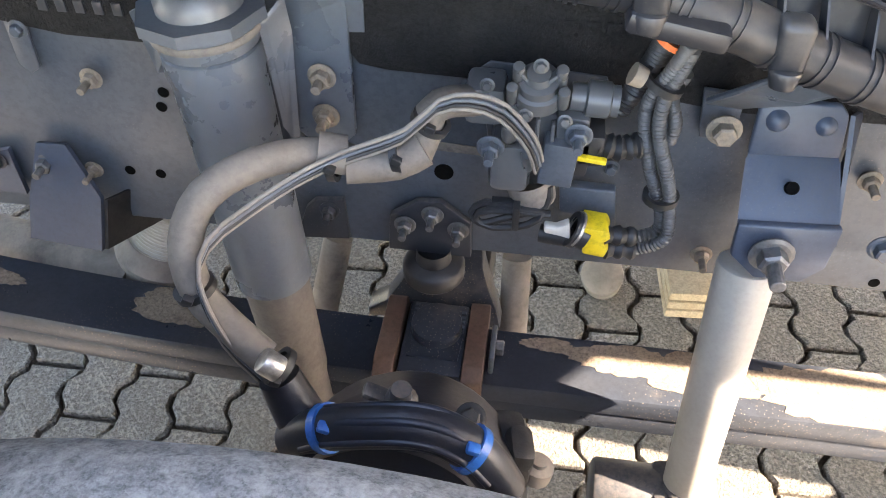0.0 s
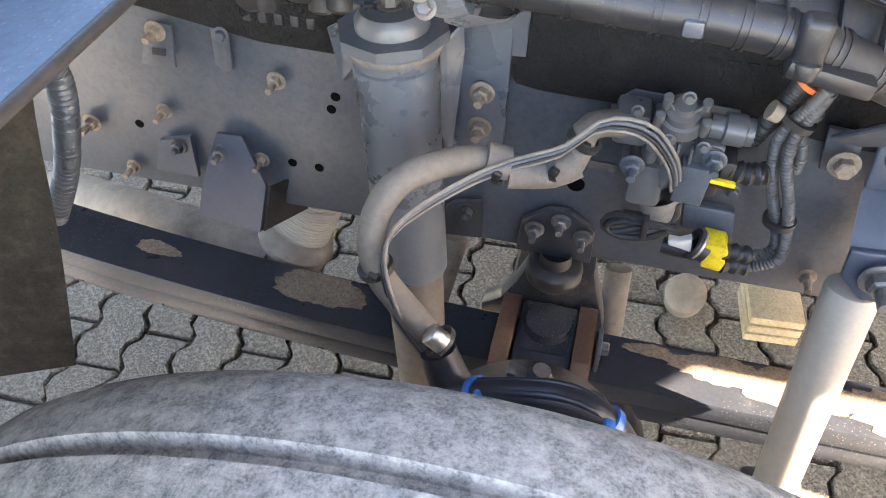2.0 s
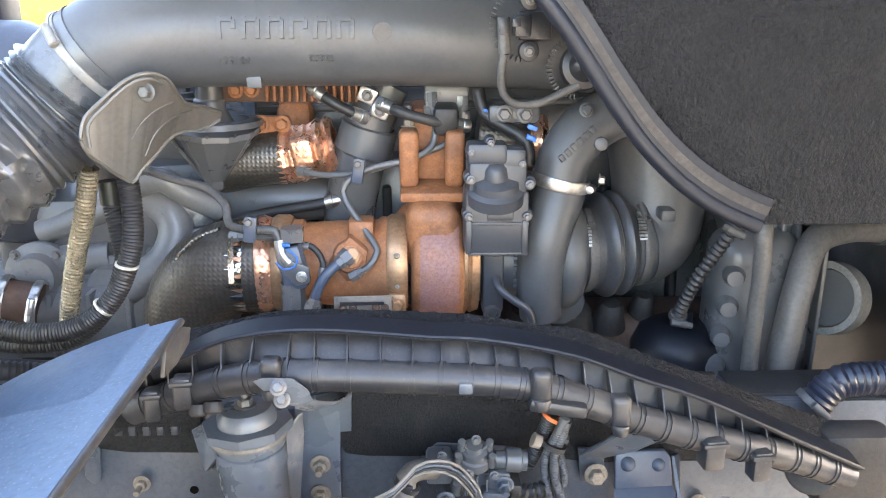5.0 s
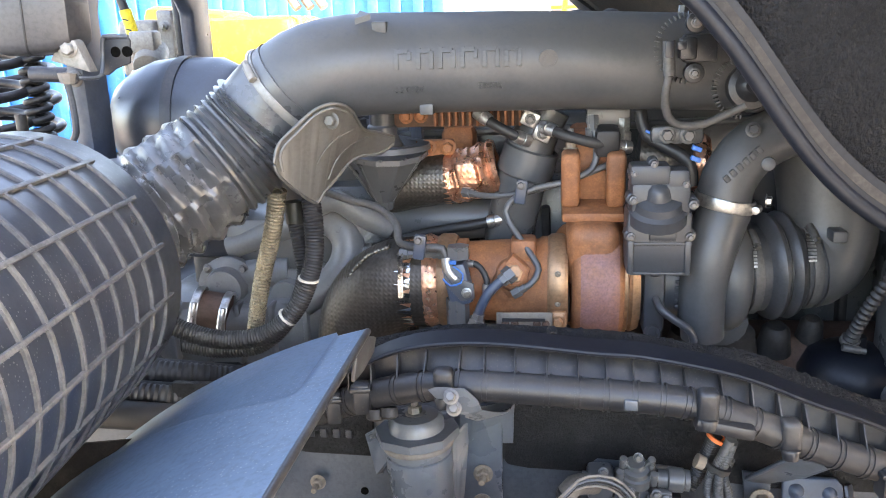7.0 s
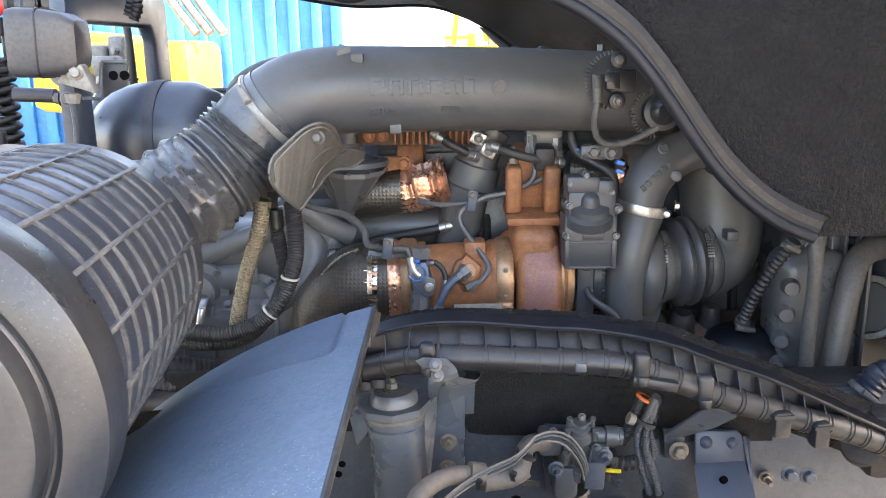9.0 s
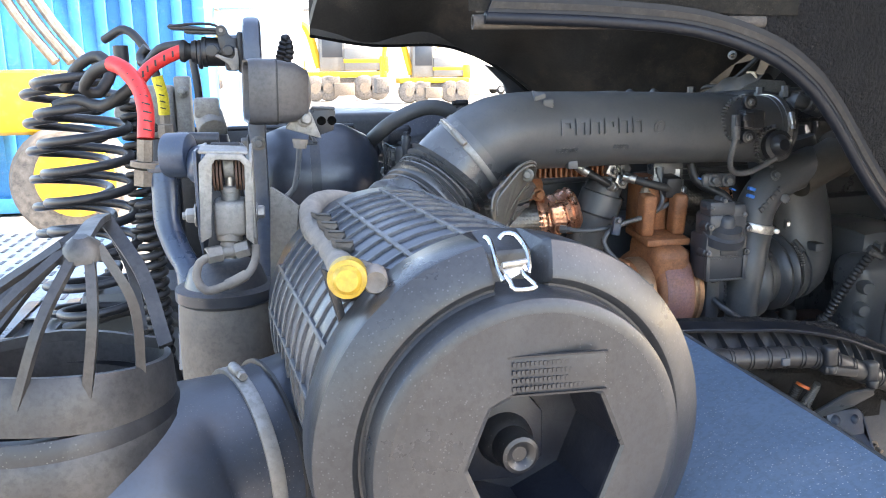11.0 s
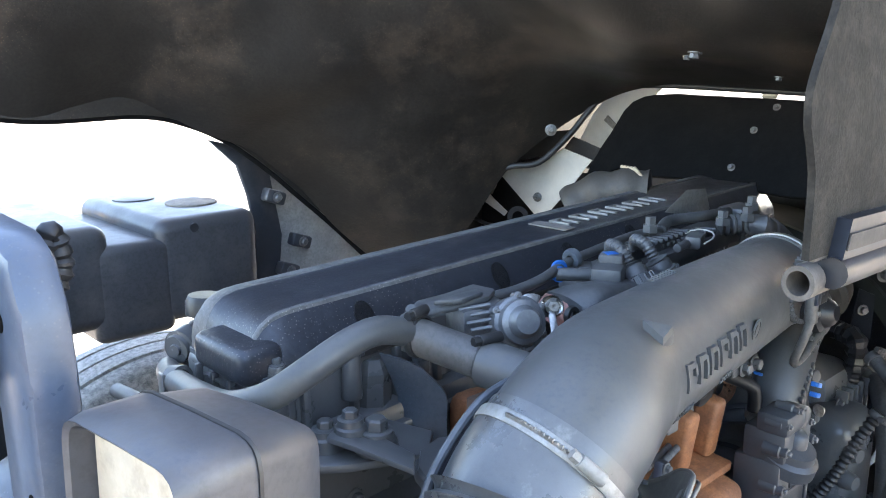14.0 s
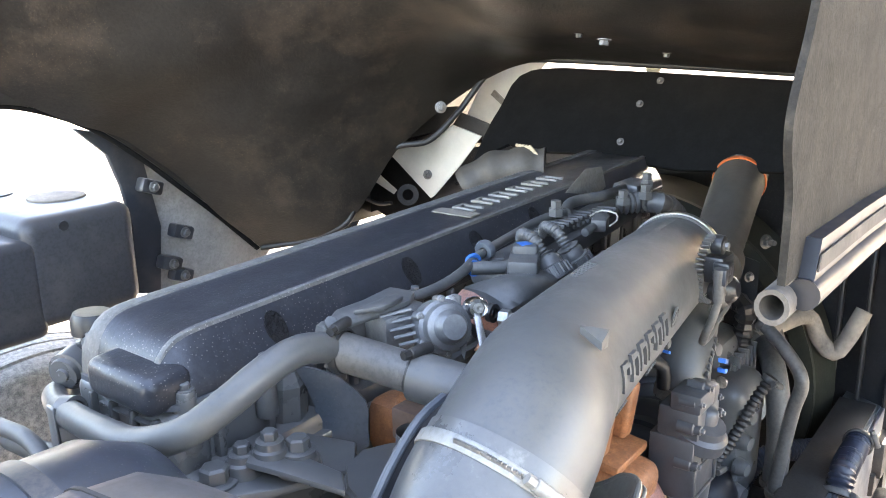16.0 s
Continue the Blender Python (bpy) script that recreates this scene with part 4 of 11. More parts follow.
def leaf(x0, x1, ztop, thick, sag, w=0.085):
    bm = bmesh.new()
    n = 40
    rows = []
    for k in range(n + 1):
        x = x0 + (x1 - x0) * k / n
        z = ztop + (0.13 if x < -0.08 else -0.01) * (x + 0.08) ** 2
        rows.append([bm.verts.new((x, 0.572 + a * w / 2, z + b)) for a, b in ((-1, -0.004), (-0.93, 0), (0.93, 0), (1, -0.004), (1, -thick), (-1, -thick))])
    for r, s in zip(rows, rows[1:]):
        for k in range(6):
            bm.faces.new((r[k], r[(k + 1) % 6], s[(k + 1) % 6], s[k]))
    bm.faces.new(rows[0][::-1])
    bm.faces.new(rows[-1])
    return bm


part("leaf", leaf(-1.0, 0.85, 0.578, 0.026, -0.01), M_LEAF, spring)
part("leaf", leaf(-0.92, 0.80, 0.550, 0.026, -0.01), M_LEAF, spring)
def mud_film(cx, cy, rx, ry, seed, z=0.578):
    """A ragged film of dried mud on the leaf's top."""
    rnd = random.Random(seed)
    out = []
    for k in range(44):
        a = 2 * math.pi * k / 44
        r = 1 + rnd.uniform(-0.10, 0.10) + 0.10 * math.sin(3 * a + seed)
        x, y = cx + rx * r * math.cos(a), cy + max(-0.038 - (cy - 0.572), min(0.038 - (cy - 0.572), ry * r * math.sin(a)))
        out.append((x, y, z + (0.13 if x < -0.08 else -0.01) * (x + 0.08) ** 2 - 0.0005))
    return slab(out, (0, 0, 0.0011))


for cx, cy, rx, ry, sd in ((-0.392, 0.586, 0.062, 0.030, 3), (0.12, 0.588, 0.055, 0.022, 5), (0.22, 0.580, 0.07, 0.034, 9), (0.36, 0.572, 0.09, 0.040, 12), (0.52, 0.572, 0.09, 0.040, 15), (0.04, 0.598, 0.03, 0.010, 17), (-0.62, 0.58, 0.03, 0.012, 21)):
    part("mud_film", mud_film(cx, cy, rx, ry, sd), M_MUD, spring, "dried tan mud film", smooth=False)
pad = thing("axle_clamp", "black cast axle clamp with two rusty brown plates", "axle clamp", (-0.11, 0.57, 0.5))
part("block", box((-0.090, 0.572, 0.585), (0.072, 0.105, 0.036), 0.005), M_LEAF, pad)
part("round_boss", cyl((-0.089, 0.583, 0.600), (-0.089, 0.583, 0.618), 0.029, seg=36, bevel=0.003), M_LEAF, pad)
part("raised_frame", slab([(-0.120, 0.570, 0.603), (-0.116, 0.570, 0.603), (-0.112, 0.545, 0.603), (-0.066, 0.545, 0.603), (-0.062, 0.572, 0.603), (-0.058, 0.572, 0.603), (-0.060, 0.540, 0.603), (-0.118, 0.540, 0.603)], (0, 0, 0.003)), M_LEAF, pad)
part("lower_block", box((-0.090, 0.520, 0.550), (0.072, 0.014, 0.06), 0.004), M_LEAF, pad)
for k in range(5):
    part("cast_mark", box((-0.1165, 0.588 + 0.007 * k, 0.6045), (0.005, 0.004, 0.002)), M_GREY, pad)
    part("cast_mark", box((-0.0605, 0.582 + 0.007 * k, 0.6045), (0.005, 0.004, 0.002)), M_GREY, pad)
for x in (-0.1405, -0.042):
    part("clamp_plate", slab([(x - 0.0115, y, z) for y, z in ((0.630, 0.575), (0.630, 0.602), (0.622, 0.608), (0.530, 0.611), (0.514, 0.602), (0.509, 0.585), (0.509, 0.540), (0.521, 0.528), (0.535, 0.56), (0.60, 0.575))], (0.023, 0, 0), 0.002), M_RUST, pad, "rusty brown clamp plate")
bolt((-0.022, 0.575, 0.592), (1, 0, 0), 0.014, M_BOLT, pad)
part("pinch_plate", box((-0.023, 0.572, 0.592), (0.006, 0.05, 0.03), 0.002), M_GREY, pad)

# ---- shock absorber ----
SH_T, SH_B = V((-0.261, 0.535, 0.999)), V((-0.237, 0.528, 0.520))
shock = thing("shock_absorber", "dusty grey tubular shock absorber on a bracket", "shock absorber", tuple(SH_B))
part("dust_tube", lathe(SH_T, SH_T.lerp(SH_B, 0.56), [(0, 0), (0, 0.030), (0.03, 0.040), (0.10, 0.041), (0.11, 0.039), (1, 0.0385), (1, 0.03)], 36), M_SHOCK, shock)
part("inner_tube", cyl(SH_T.lerp(SH_B, 0.54), SH_B, 0.0335, 0.031, 32), M_BRAKEHOSE, shock, "dust-caked lower tube")
d = (SH_T - SH_B).normalized()
part("cap", lathe(SH_T - d * 0.005, SH_T + d * 0.045, [(0, 0.04), (0.2, 0.043), (0.45, 0.043), (0.5, 0.034), (0.8, 0.034), (0.95, 0.028), (1, 0.012), (1, 0)], 32), M_SHOCK, shock)
part("bracket_cheek", slab([(-0.332, 0.550, 1.005), (-0.318, 0.560, 1.010), (-0.292, 0.535, 0.999), (-0.303, 0.535, 0.975), (-0.319, 0.545, 0.951)], (0.005, 0.004, 0), 0.001), M_SHOCK, shock)
part("bracket_cheek", slab([(-0.219, 0.535, 1.010), (-0.206, 0.550, 1.024), (-0.207, 0.560, 0.989), (-0.220, 0.575, 0.867), (-0.227, 0.570, 0.887)], (0.005, 0.004, 0), 0.001), M_SHOCK, shock)
part("rubber_ring", cyl(SH_T + d * 0.004, SH_T + d * 0.012, 0.0445, seg=32, bevel=0.003), M_DUSTRUB, shock)
bolt(SH_T + d * 0.044, d, 0.013, M_BOLT, shock, "nut", stud=0.006)
part("hex_plate", lathe(SH_T + d * 0.016, SH_T + d * 0.026, [(0, 0), (0, 0.052), (1, 0.052), (1, 0)], 8), M_SHOCK, shock)
part("cheek", slab([(-0.233, 0.540, 1.004), (-0.213, 0.550, 1.017), (-0.220, 0.590, 0.952), (-0.216, 0.590, 0.828), (-0.225, 0.585, 0.855)], (0.006, 0, 0)), M_SHOCK, shock)
part("cheek", slab([(-0.324, 0.550, 1.001), (-0.315, 0.550, 1.012), (-0.313, 0.590, 0.948), (-0.321, 0.590, 0.925)], (-0.004, 0, 0)), M_SHOCK, shock)

# ---- anti-roll bar link and its bracket ----
link = thing("anti_roll_link", "pale dusty tubular anti-roll bar link", "suspension link", (0.1, 0.3, 0.5))
LT, LB = V((0.201, 0.535, 0.807)), V((0.201, 0.471, 0.520))
part("rod", cyl(LT, LB, 0.027, 0.0245, 36, 0.004), M_LINK, link, "cream painted tube")
part("collar", lathe(LB + (LT - LB) * 0.02, LB - (LT - LB) * 0.06, [(0, 0.024), (0.1, 0.028), (0.9, 0.028), (1, 0.024)], 32), M_DARKGREY, link)
part("end_block", box(LB + V(0, 0, -0.03), (0.075, 0.06, 0.07), 0.012), M_DARKGREY, link)
part("eye", cyl(LB + V(-0.10, 0.0, -0.03), LB + V(-0.02, 0, -0.03), 0.035, seg=28, bevel=0.006), M_DARKGREY, link)
lbr = thing("link_bracket", "grey bolted steel bracket above the link", "bracket", (0.25, 0.57, 0.8))
part("face", slab([(0.178, 0.578, 0.950), (0.184, 0.578, 0.955), (0.240, 0.576, 0.956), (0.247, 0.574, 0.948), (0.250, 0.566, 0.912), (0.177, 0.566, 0.908)], (0, -0.007, 0), 0.002), M_BLUEGREY, lbr)
part("slope", slab([(0.177, 0.564, 0.910), (0.250, 0.564, 0.914), (0.256, 0.520, 0.872), (0.174, 0.520, 0.868)], (0, -0.005, -0.005), 0.001), M_BLUEGREY, lbr)
part("foot", slab([(0.174, 0.520, 0.872), (0.256, 0.520, 0.876), (0.252, 0.512, 0.838), (0.236, 0.510, 0.822), (0.197, 0.510, 0.822), (0.174, 0.515, 0.841)], (0, -0.008, 0), 0.002), M_BLUEGREY, lbr)
part("side_web", slab([(0.250, 0.574, 0.945), (0.262, 0.590, 0.940), (0.268, 0.590, 0.850), (0.256, 0.520, 0.850), (0.254, 0.55, 0.90)], (0.004, 0, 0)), M_BLUEGREY, lbr)
for x, z in ((0.194, 0.938), (0.232, 0.937)):
    part("domed_nut", lathe((x, 0.572, z), (x, 0.560, z), [(0, 0.0105), (0.25, 0.0105), (0.6, 0.0085), (0.9, 0.005), (1, 0)], 20), M_BLUEGREY, lbr)
bolt((0.204, 0.502, 0.852), (0, -1, 0), 0.019, M_BOLT, lbr, stud=0.022)
part("hole", cyl((0.214, 0.537, 0.895), (0.214, 0.543, 0.890), 0.0055, seg=16), M_HOLE, lbr)
arm2 = thing("harness_bracket", "grey pressed bracket under the cable duct", "bracket", (0.2, 0.5, 0.98))
part("arm", slab([(0.132, 0.560, 0.958), (0.146, 0.535, 0.985), (0.170, 0.505, 1.020), (0.204, 0.500, 1.022), (0.214, 0.505, 1.012), (0.190, 0.520, 0.990), (0.160, 0.560, 0.955)], (0, 0.004, -0.006), 0.001), M_GREY, arm2)
part("foot", slab([(0.132, 0.580, 0.958), (0.166, 0.580, 0.955), (0.168, 0.588, 0.905), (0.140, 0.588, 0.905)], (0, -0.006, 0), 0.001), M_GREY, arm2)
part("rolled_edge", tube([(0.134, 0.558, 0.959), (0.147, 0.533, 0.986), (0.170, 0.503, 1.021), (0.205, 0.498, 1.023)], 0.003, 8), M_GREY, arm2)
bolt((0.154, 0.565, 0.927), (0, -1, 0), 0.015, M_BOLTTAN, arm2)

# ---- exhaust bellows under the rail ----
bell = thing("exhaust_flex_pipe", "pale corrugated exhaust flex pipe with a dusty brown pipe", "exhaust pipe", (-0.4, 0.72, 0.6))
part("bellows", tube([(-0.415, 0.690, 0.712), (-0.432, 0.685, 0.655), (-0.456, 0.672, 0.596)], 0.042, 32, 0.01, 0.0026, 0.0052), M_LINK, bell, "finely corrugated pale bellows")
part("flange", lathe((-0.452, 0.674, 0.606), (-0.468, 0.662, 0.566), [(0, 0.043), (0.1, 0.049), (0.5, 0.056), (0.8, 0.05), (1, 0.05)], 32), M_DUSTRUB, bell)
part("pipe", tube([(-0.481, 0.640, 0.561), (-0.568, 0.660, 0.559), (-0.716, 0.700, 0.540), (-0.961, 0.800, 0.461)], 0.04, 20), M_DUSTRUB, bell, "dusty brown pipe")
for k, (a, b) in enumerate((((-0.269, 0.700, 0.457), (-0.247, 0.750, 0.567)), ((-0.002, 0.720, 0.402), (-0.007, 0.780, 0.533)))):
    rod = thing("steering_rod", "dusty grey rod behind the spring", "steering rod", a)
    part("rod", cyl(a, b, 0.02, seg=18), M_DUSTRUB, rod)
lowbr = thing("spring_seat_bracket", "black shaped spring seat bracket", "bracket", (-0.09, 0.62, 0.6))
part("body", slab([(x, 0.640, z) for x, z in ((-0.128, 0.715), (-0.129, 0.644), (-0.142, 0.612), (-0.160, 0.578), (-0.185, 0.558), (-0.185, 0.545), (-0.018, 0.545), (-0.025, 0.580), (-0.036, 0.618), (-0.043, 0.650), (-0.046, 0.715))], (0, 0.03, 0), 0.003), M_LEAF, lowbr)

# ---- brake chamber and blue-clipped hoses ----
ch = thing("brake_assembly", "dark blue-black brake backing with blue clips", "brake assembly", (-0.13, 0.34, 0.7))
C = V(-0.085, 0.36, 0.640)
part("drum", lathe(C + V(0, 0.05, -0.04), C + V(0, -0.10, 0.06), [(0, 0), (0, 0.100), (0.2, 0.112), (0.35, 0.108), (0.5, 0.114), (0.7, 0.108), (1, 0.102), (1, 0)], 48), M_DEEP, ch)
BAND = [(-0.158, 0.312, 0.792), (-0.146, 0.309, 0.808), (-0.128, 0.306, 0.823), (-0.106, 0.303, 0.835), (-0.082, 0.302, 0.843), (-0.062, 0.302, 0.846), (-0.042, 0.302, 0.842), (-0.022, 0.300, 0.829), (-0.008, 0.297, 0.812), (0.004, 0.294, 0.790)]
part("arched_hose", tube(BAND, 0.0165, 18, 0.006), M_DEEP, ch, "dark blue-black arched hose")
for o, r in (((0, -0.006, 0.0135), 0.0035), ((0, 0.008, 0.0125), 0.0035), ((0, -0.0155, 0.003), 0.003)):
    part("rib_arc", tube([V(p) + V(o) for p in BAND[1:-1]], r, 10, 0.006), M_BLUEHOSE, ch)
for k in (2, 7):
    p, d = V(BAND[k]), (V(BAND[k + 1]) - V(BAND[k - 1])).normalized()
    part("blue_clip", join(lathe(p - d * 0.0035, p + d * 0.0035, [(0, 0.016), (0, 0.0188), (1, 0.0188), (1, 0.016)], 20), box(p + V(0.002, -0.010, 0.017), (0.010, 0.009, 0.006), 0.002, (0, 20, 0))), M_BLUETIE, ch, "bright blue clip")
part("lug", lathe((-0.083, 0.345, 0.795), (-0.080, 0.345, 0.826), [(0, 0.016), (0.55, 0.014), (0.7, 0.009), (1, 0.008), (1, 0)], 16), M_DARKGREY, ch)
part("lug_ear", box((-0.100, 0.346, 0.814), (0.022, 0.014, 0.008), 0.003, (0, 25, 0)), M_DARKGREY, ch)
part("hose_boot", tube([(-0.170, 0.335, 0.838), (-0.160, 0.328, 0.815), (-0.148, 0.318, 0.800), (-0.135, 0.308, 0.790)], lambda s: 0.016 + 0.006 * s, 16, 0.006), M_DEEP, ch, "dark rubber boot of the hose")
part("caliper_lug", lathe((0.031, 0.393, 0.640), (0.035, 0.397, 0.660), [(0, 0.016), (0.7, 0.016), (0.8, 0.008), (1, 0.008), (1, 0)], 14), M_DUSTRUB, ch)
part("caliper", join(box((-0.002, 0.401, 0.660), (0.055, 0.07, 0.06), 0.018, (0, 0, 10)), box((0.014, 0.392, 0.684), (0.026, 0.04, 0.03), 0.010, (0, 15, 10)), cyl((-0.016, 0.388, 0.68), (-0.014, 0.384, 0.70), 0.013, seg=18, bevel=0.003)), M_DARKCAST, ch, "dusty cast caliper")
bolt((-0.030, 0.382, 0.740), (0, -0.5, 0.8), 0.014, M_DARKCAST, ch)

# ---- brake hose with strapped wires ----
bh = thing("brake_hose", "thick dusty tan brake hose strapped to thin grey wires", "hose", (-0.1, 0.45, 0.8))
HOSE = [(-0.045, 0.535, 0.957), (-0.065, 0.515, 0.969), (-0.080, 0.500, 0.967), (-0.088, 0.485, 0.937), (-0.120, 0.470, 0.937), (-0.160, 0.460, 0.951), (-0.197, 0.430, 0.961), (-0.226, 0.400, 0.954), (-0.236, 0.375, 0.930), (-0.229, 0.360, 0.897), (-0.205, 0.350, 0.871), (-0.180, 0.341, 0.852)]
part("hose", tube(HOSE, 0.0125, 18), M_BRAKEHOSE, bh)
part("lower_cable", tube([(-0.183, 0.342, 0.854), (-0.172, 0.337, 0.838), (-0.158, 0.328, 0.812), (-0.146, 0.318, 0.795)], 0.0085, 14), M_RUBBER, bh, "black cable below the ferrule")
part("sleeve", tube([(-0.083, 0.483, 0.947), (-0.103, 0.474, 0.939), (-0.140, 0.463, 0.940)], 0.0150, 18), M_BRAKEHOSE, bh)
part("sleeve", tube([(-0.139, 0.462, 0.950), (-0.159, 0.458, 0.955)], 0.0152, 18), M_BRAKEHOSE, bh)
for k, off in enumerate((-0.005, -0.001, 0.004, 0.010)):
    w = [(0.005, 0.500, 0.922), (-0.002, 0.490, 0.951), (-0.024, 0.480, 0.985), (-0.048, 0.475, 0.996), (-0.072, 0.475, 0.989), (-0.096, 0.465, 0.968), (-0.140, 0.450, 0.954), (-0.170, 0.430, 0.946), (-0.201, 0.400, 0.936), (-0.218, 0.370, 0.932), (-0.221, 0.350, 0.912), (-0.208, 0.340, 0.864), (-0.182, 0.335, 0.826), (-0.160, 0.330, 0.789)]
    part("wire", tube([V(p) + V(0.3 * off, -0.2 * off, off) for p in w], 0.0017, 8), (M_DUSTRUB, M_RUBBER, M_GREY, M_DUSTRUB)[k], bh, ("", "black wire", "grey wire", "")[k])
for p, dd in (((-0.148, 0.460, 0.945), (1, 0, 0.1)), ((-0.230, 0.360, 0.900), (0.3, 0, -1)), ((-0.101, 0.473, 0.948), (1, 0, 0.2)), ((-0.079, 0.495, 0.963), (0.5, 0, 1)), ((-0.169, 0.338, 0.846), (1, 0, -1))):
    dd = V(dd).normalized()
    part("cable_tie", lathe(V(p) - dd * 0.003, V(p) + dd * 0.003, [(0, 0.012), (0, 0.0160), (1, 0.0160), (1, 0.012)], 18), M_RUBBER, bh)
    part("tie_head", box(V(p) + V(0.002, -0.017, 0.006), (0.008, 0.006, 0.006), 0.001, (0, 25, 0)), M_RUBBER, bh)
part("ferrule", cyl((-0.175, 0.325, 0.872), (-0.163, 0.325, 0.861), 0.010, seg=14, bevel=0.002), M_STEEL, bh, "bright steel ferrule")

# ---- brake modulator valve on the rail ----
val = thing("brake_modulator_valve", "grey cast brake modulator valve bolted to the rail", "valve", (0.02, 0.56, 0.87))
v0 = V((-0.002, 0.545, 0.937))
part("back_plate", slab([(-0.051, 0.590, 0.955), (-0.042, 0.590, 0.963), (0.055, 0.590, 0.956), (0.064, 0.590, 0.929), (0.031, 0.590, 0.850), (-0.037, 0.590, 0.849)], (0, -0.006, 0), 0.001), M_GREY, val)
part("body", box(v0 + V(0, 0.008, -0.006), (0.048, 0.05, 0.052), 0.006, (0, 8, 0)), M_ENGINE, val)
part("upper_dome", lathe(V((-0.000, 0.530, 0.970)), V((-0.001, 0.520, 0.997)), [(0, 0.020), (0.45, 0.0195), (0.5, 0.0165), (0.75, 0.016), (0.8, 0.011), (1, 0.009), (1, 0)], 24), M_ENGINE, val)
for p in ((-0.016, 0.515, 0.999), (0.016, 0.515, 0.999), (-0.020, 0.510, 0.984), (0.019, 0.510, 0.983)):
    part("screw_post", cyl(V(p) + V(0, 0.01, -0.014), V(p) + V(0, 0, 0.006), 0.0046, seg=12, bevel=0.001), M_ENGINE, val)
part("side_port", lathe((0.025, 0.535, 0.969), (0.062, 0.535, 0.967), [(0, 0.011), (0.3, 0.011), (0.34, 0.0145), (0.8, 0.0145), (0.84, 0.0125), (1, 0.0125), (1, 0.008), (0.8, 0)], 24), M_ENGINE, val)
for a in range(4):
    w = radians(45 + 90 * a)
    part("dome_rib", box(V((-0.001, 0.524, 0.984)) + V(0.012 * math.cos(w), -0.004, 0.012 * math.sin(w)), (0.018, 0.010, 0.003), 0.001, (0, -45 - 90 * a, 0)), M_ENGINE, val)
for p in ((-0.029, 0.520, 0.922), (-0.003, 0.520, 0.913), (-0.020, 0.515, 0.944)):
    part("screw_post", cyl(V(p) + V(0, 0.008, -0.012), V(p) + V(0, 0, 0.008), 0.0062, seg=12, bevel=0.001), M_ENGINE, val)
part("side_step", box((0.029, 0.540, 0.947), (0.026, 0.04, 0.022), 0.003), M_ENGINE, val)
part("grey_cover", box((0.021, 0.528, 0.917), (0.028, 0.035, 0.042), 0.002, (0, 4, 0)), M_GREY, val)
for p in ((-0.039, 0.518, 0.984), (0.022, 0.512, 0.961), (-0.000, 0.512, 1.008), (-0.008, 0.510, 0.965)):
    bolt(p, (0, -1, 0.2), 0.006, M_ENGINE, val)
for k in range(3):
    part("body_rib", box(V((-0.010, 0.518, 0.948)) + V(0.012 * k, 0, -0.004 * k), (0.003, 0.008, 0.03), 0.001), M_ENGINE, val)
part("left_port", box((-0.041, 0.540, 0.959), (0.032, 0.035, 0.035), 0.006), M_ENGINE, val)
part("inlet", cyl((-0.062, 0.545, 0.955), (-0.042, 0.545, 0.955), 0.012, seg=6), M_GREY, val)
part("lower_body", box((-0.018, 0.545, 0.900), (0.035, 0.05, 0.05), 0.008), M_ENGINE, val)
part("solenoid_box", box((0.031, 0.540, 0.919), (0.030, 0.04, 0.036), 0.003, (0, 4, 0)), M_PLASTIC, val)
for p in ((-0.034, 0.515, 0.928), (0.034, 0.515, 0.947)):
    bolt(p, (0, -1, 0), 0.0115, M_GREY, val, stud=0.012)
part("exhaust_port", lathe((-0.002, 0.550, 0.873), (0.005, 0.550, 0.847), [(0, 0.022), (1, 0.020), (1, 0)], 22), M_DUSTRUB, val)
part("plug", box((0.045, 0.535, 0.927), (0.022, 0.03, 0.030), 0.003), M_RUBBER, val)
part("plug_boot", tube([(0.052, 0.530, 0.929), (0.068, 0.530, 0.926), (0.084, 0.535, 0.927)], 0.0115, 12, 0.01, 0.003, 0.008), M_RUBBER, val)
part("lock_tab", box((0.047, 0.518, 0.922), (0.024, 0.006, 0.0045), 0.001, (0, 6, 0)), M_YELCLIP, val, "yellow locking tab")
part("tray", slab([(0.027, 0.580, 0.848), (0.078, 0.580, 0.847), (0.083, 0.575, 0.810), (0.030, 0.575, 0.821)], (0, -0.012, 0), 0.002), M_GREY, val)
bolt((0.071, 0.580, 0.865), (0, -1, 0), 0.008, M_GREY, val)
wl = thing("looped_wire", "black wire coiled in a small loop and tied", "cable", (0.0, 0.54, 0.8))
part("wire", tube([(0.017, 0.540, 0.871), (0.016, 0.535, 0.852), (-0.016, 0.530, 0.839), (-0.041, 0.530, 0.829), (-0.049, 0.535, 0.837), (-0.037, 0.535, 0.850), (-0.006, 0.530, 0.850), (0.014, 0.530, 0.848), (0.002, 0.525, 0.837), (-0.030, 0.528, 0.827), (-0.045, 0.530, 0.835), (-0.031, 0.530, 0.846), (0.021, 0.530, 0.847)], 0.0036, 8, 0.008), M_RUBBER, wl)
part("tie", box((-0.009, 0.522, 0.849), (0.006, 0.012, 0.026), 0.001), M_RUBBER, wl)
part("clip", box((-0.019, 0.535, 0.850), (0.026, 0.008, 0.010), 0.001), M_PLASTIC, wl)
cn = thing("plug_connector", "black cable plug with a yellow locking clip", "connector", (0.06, 0.54, 0.78))
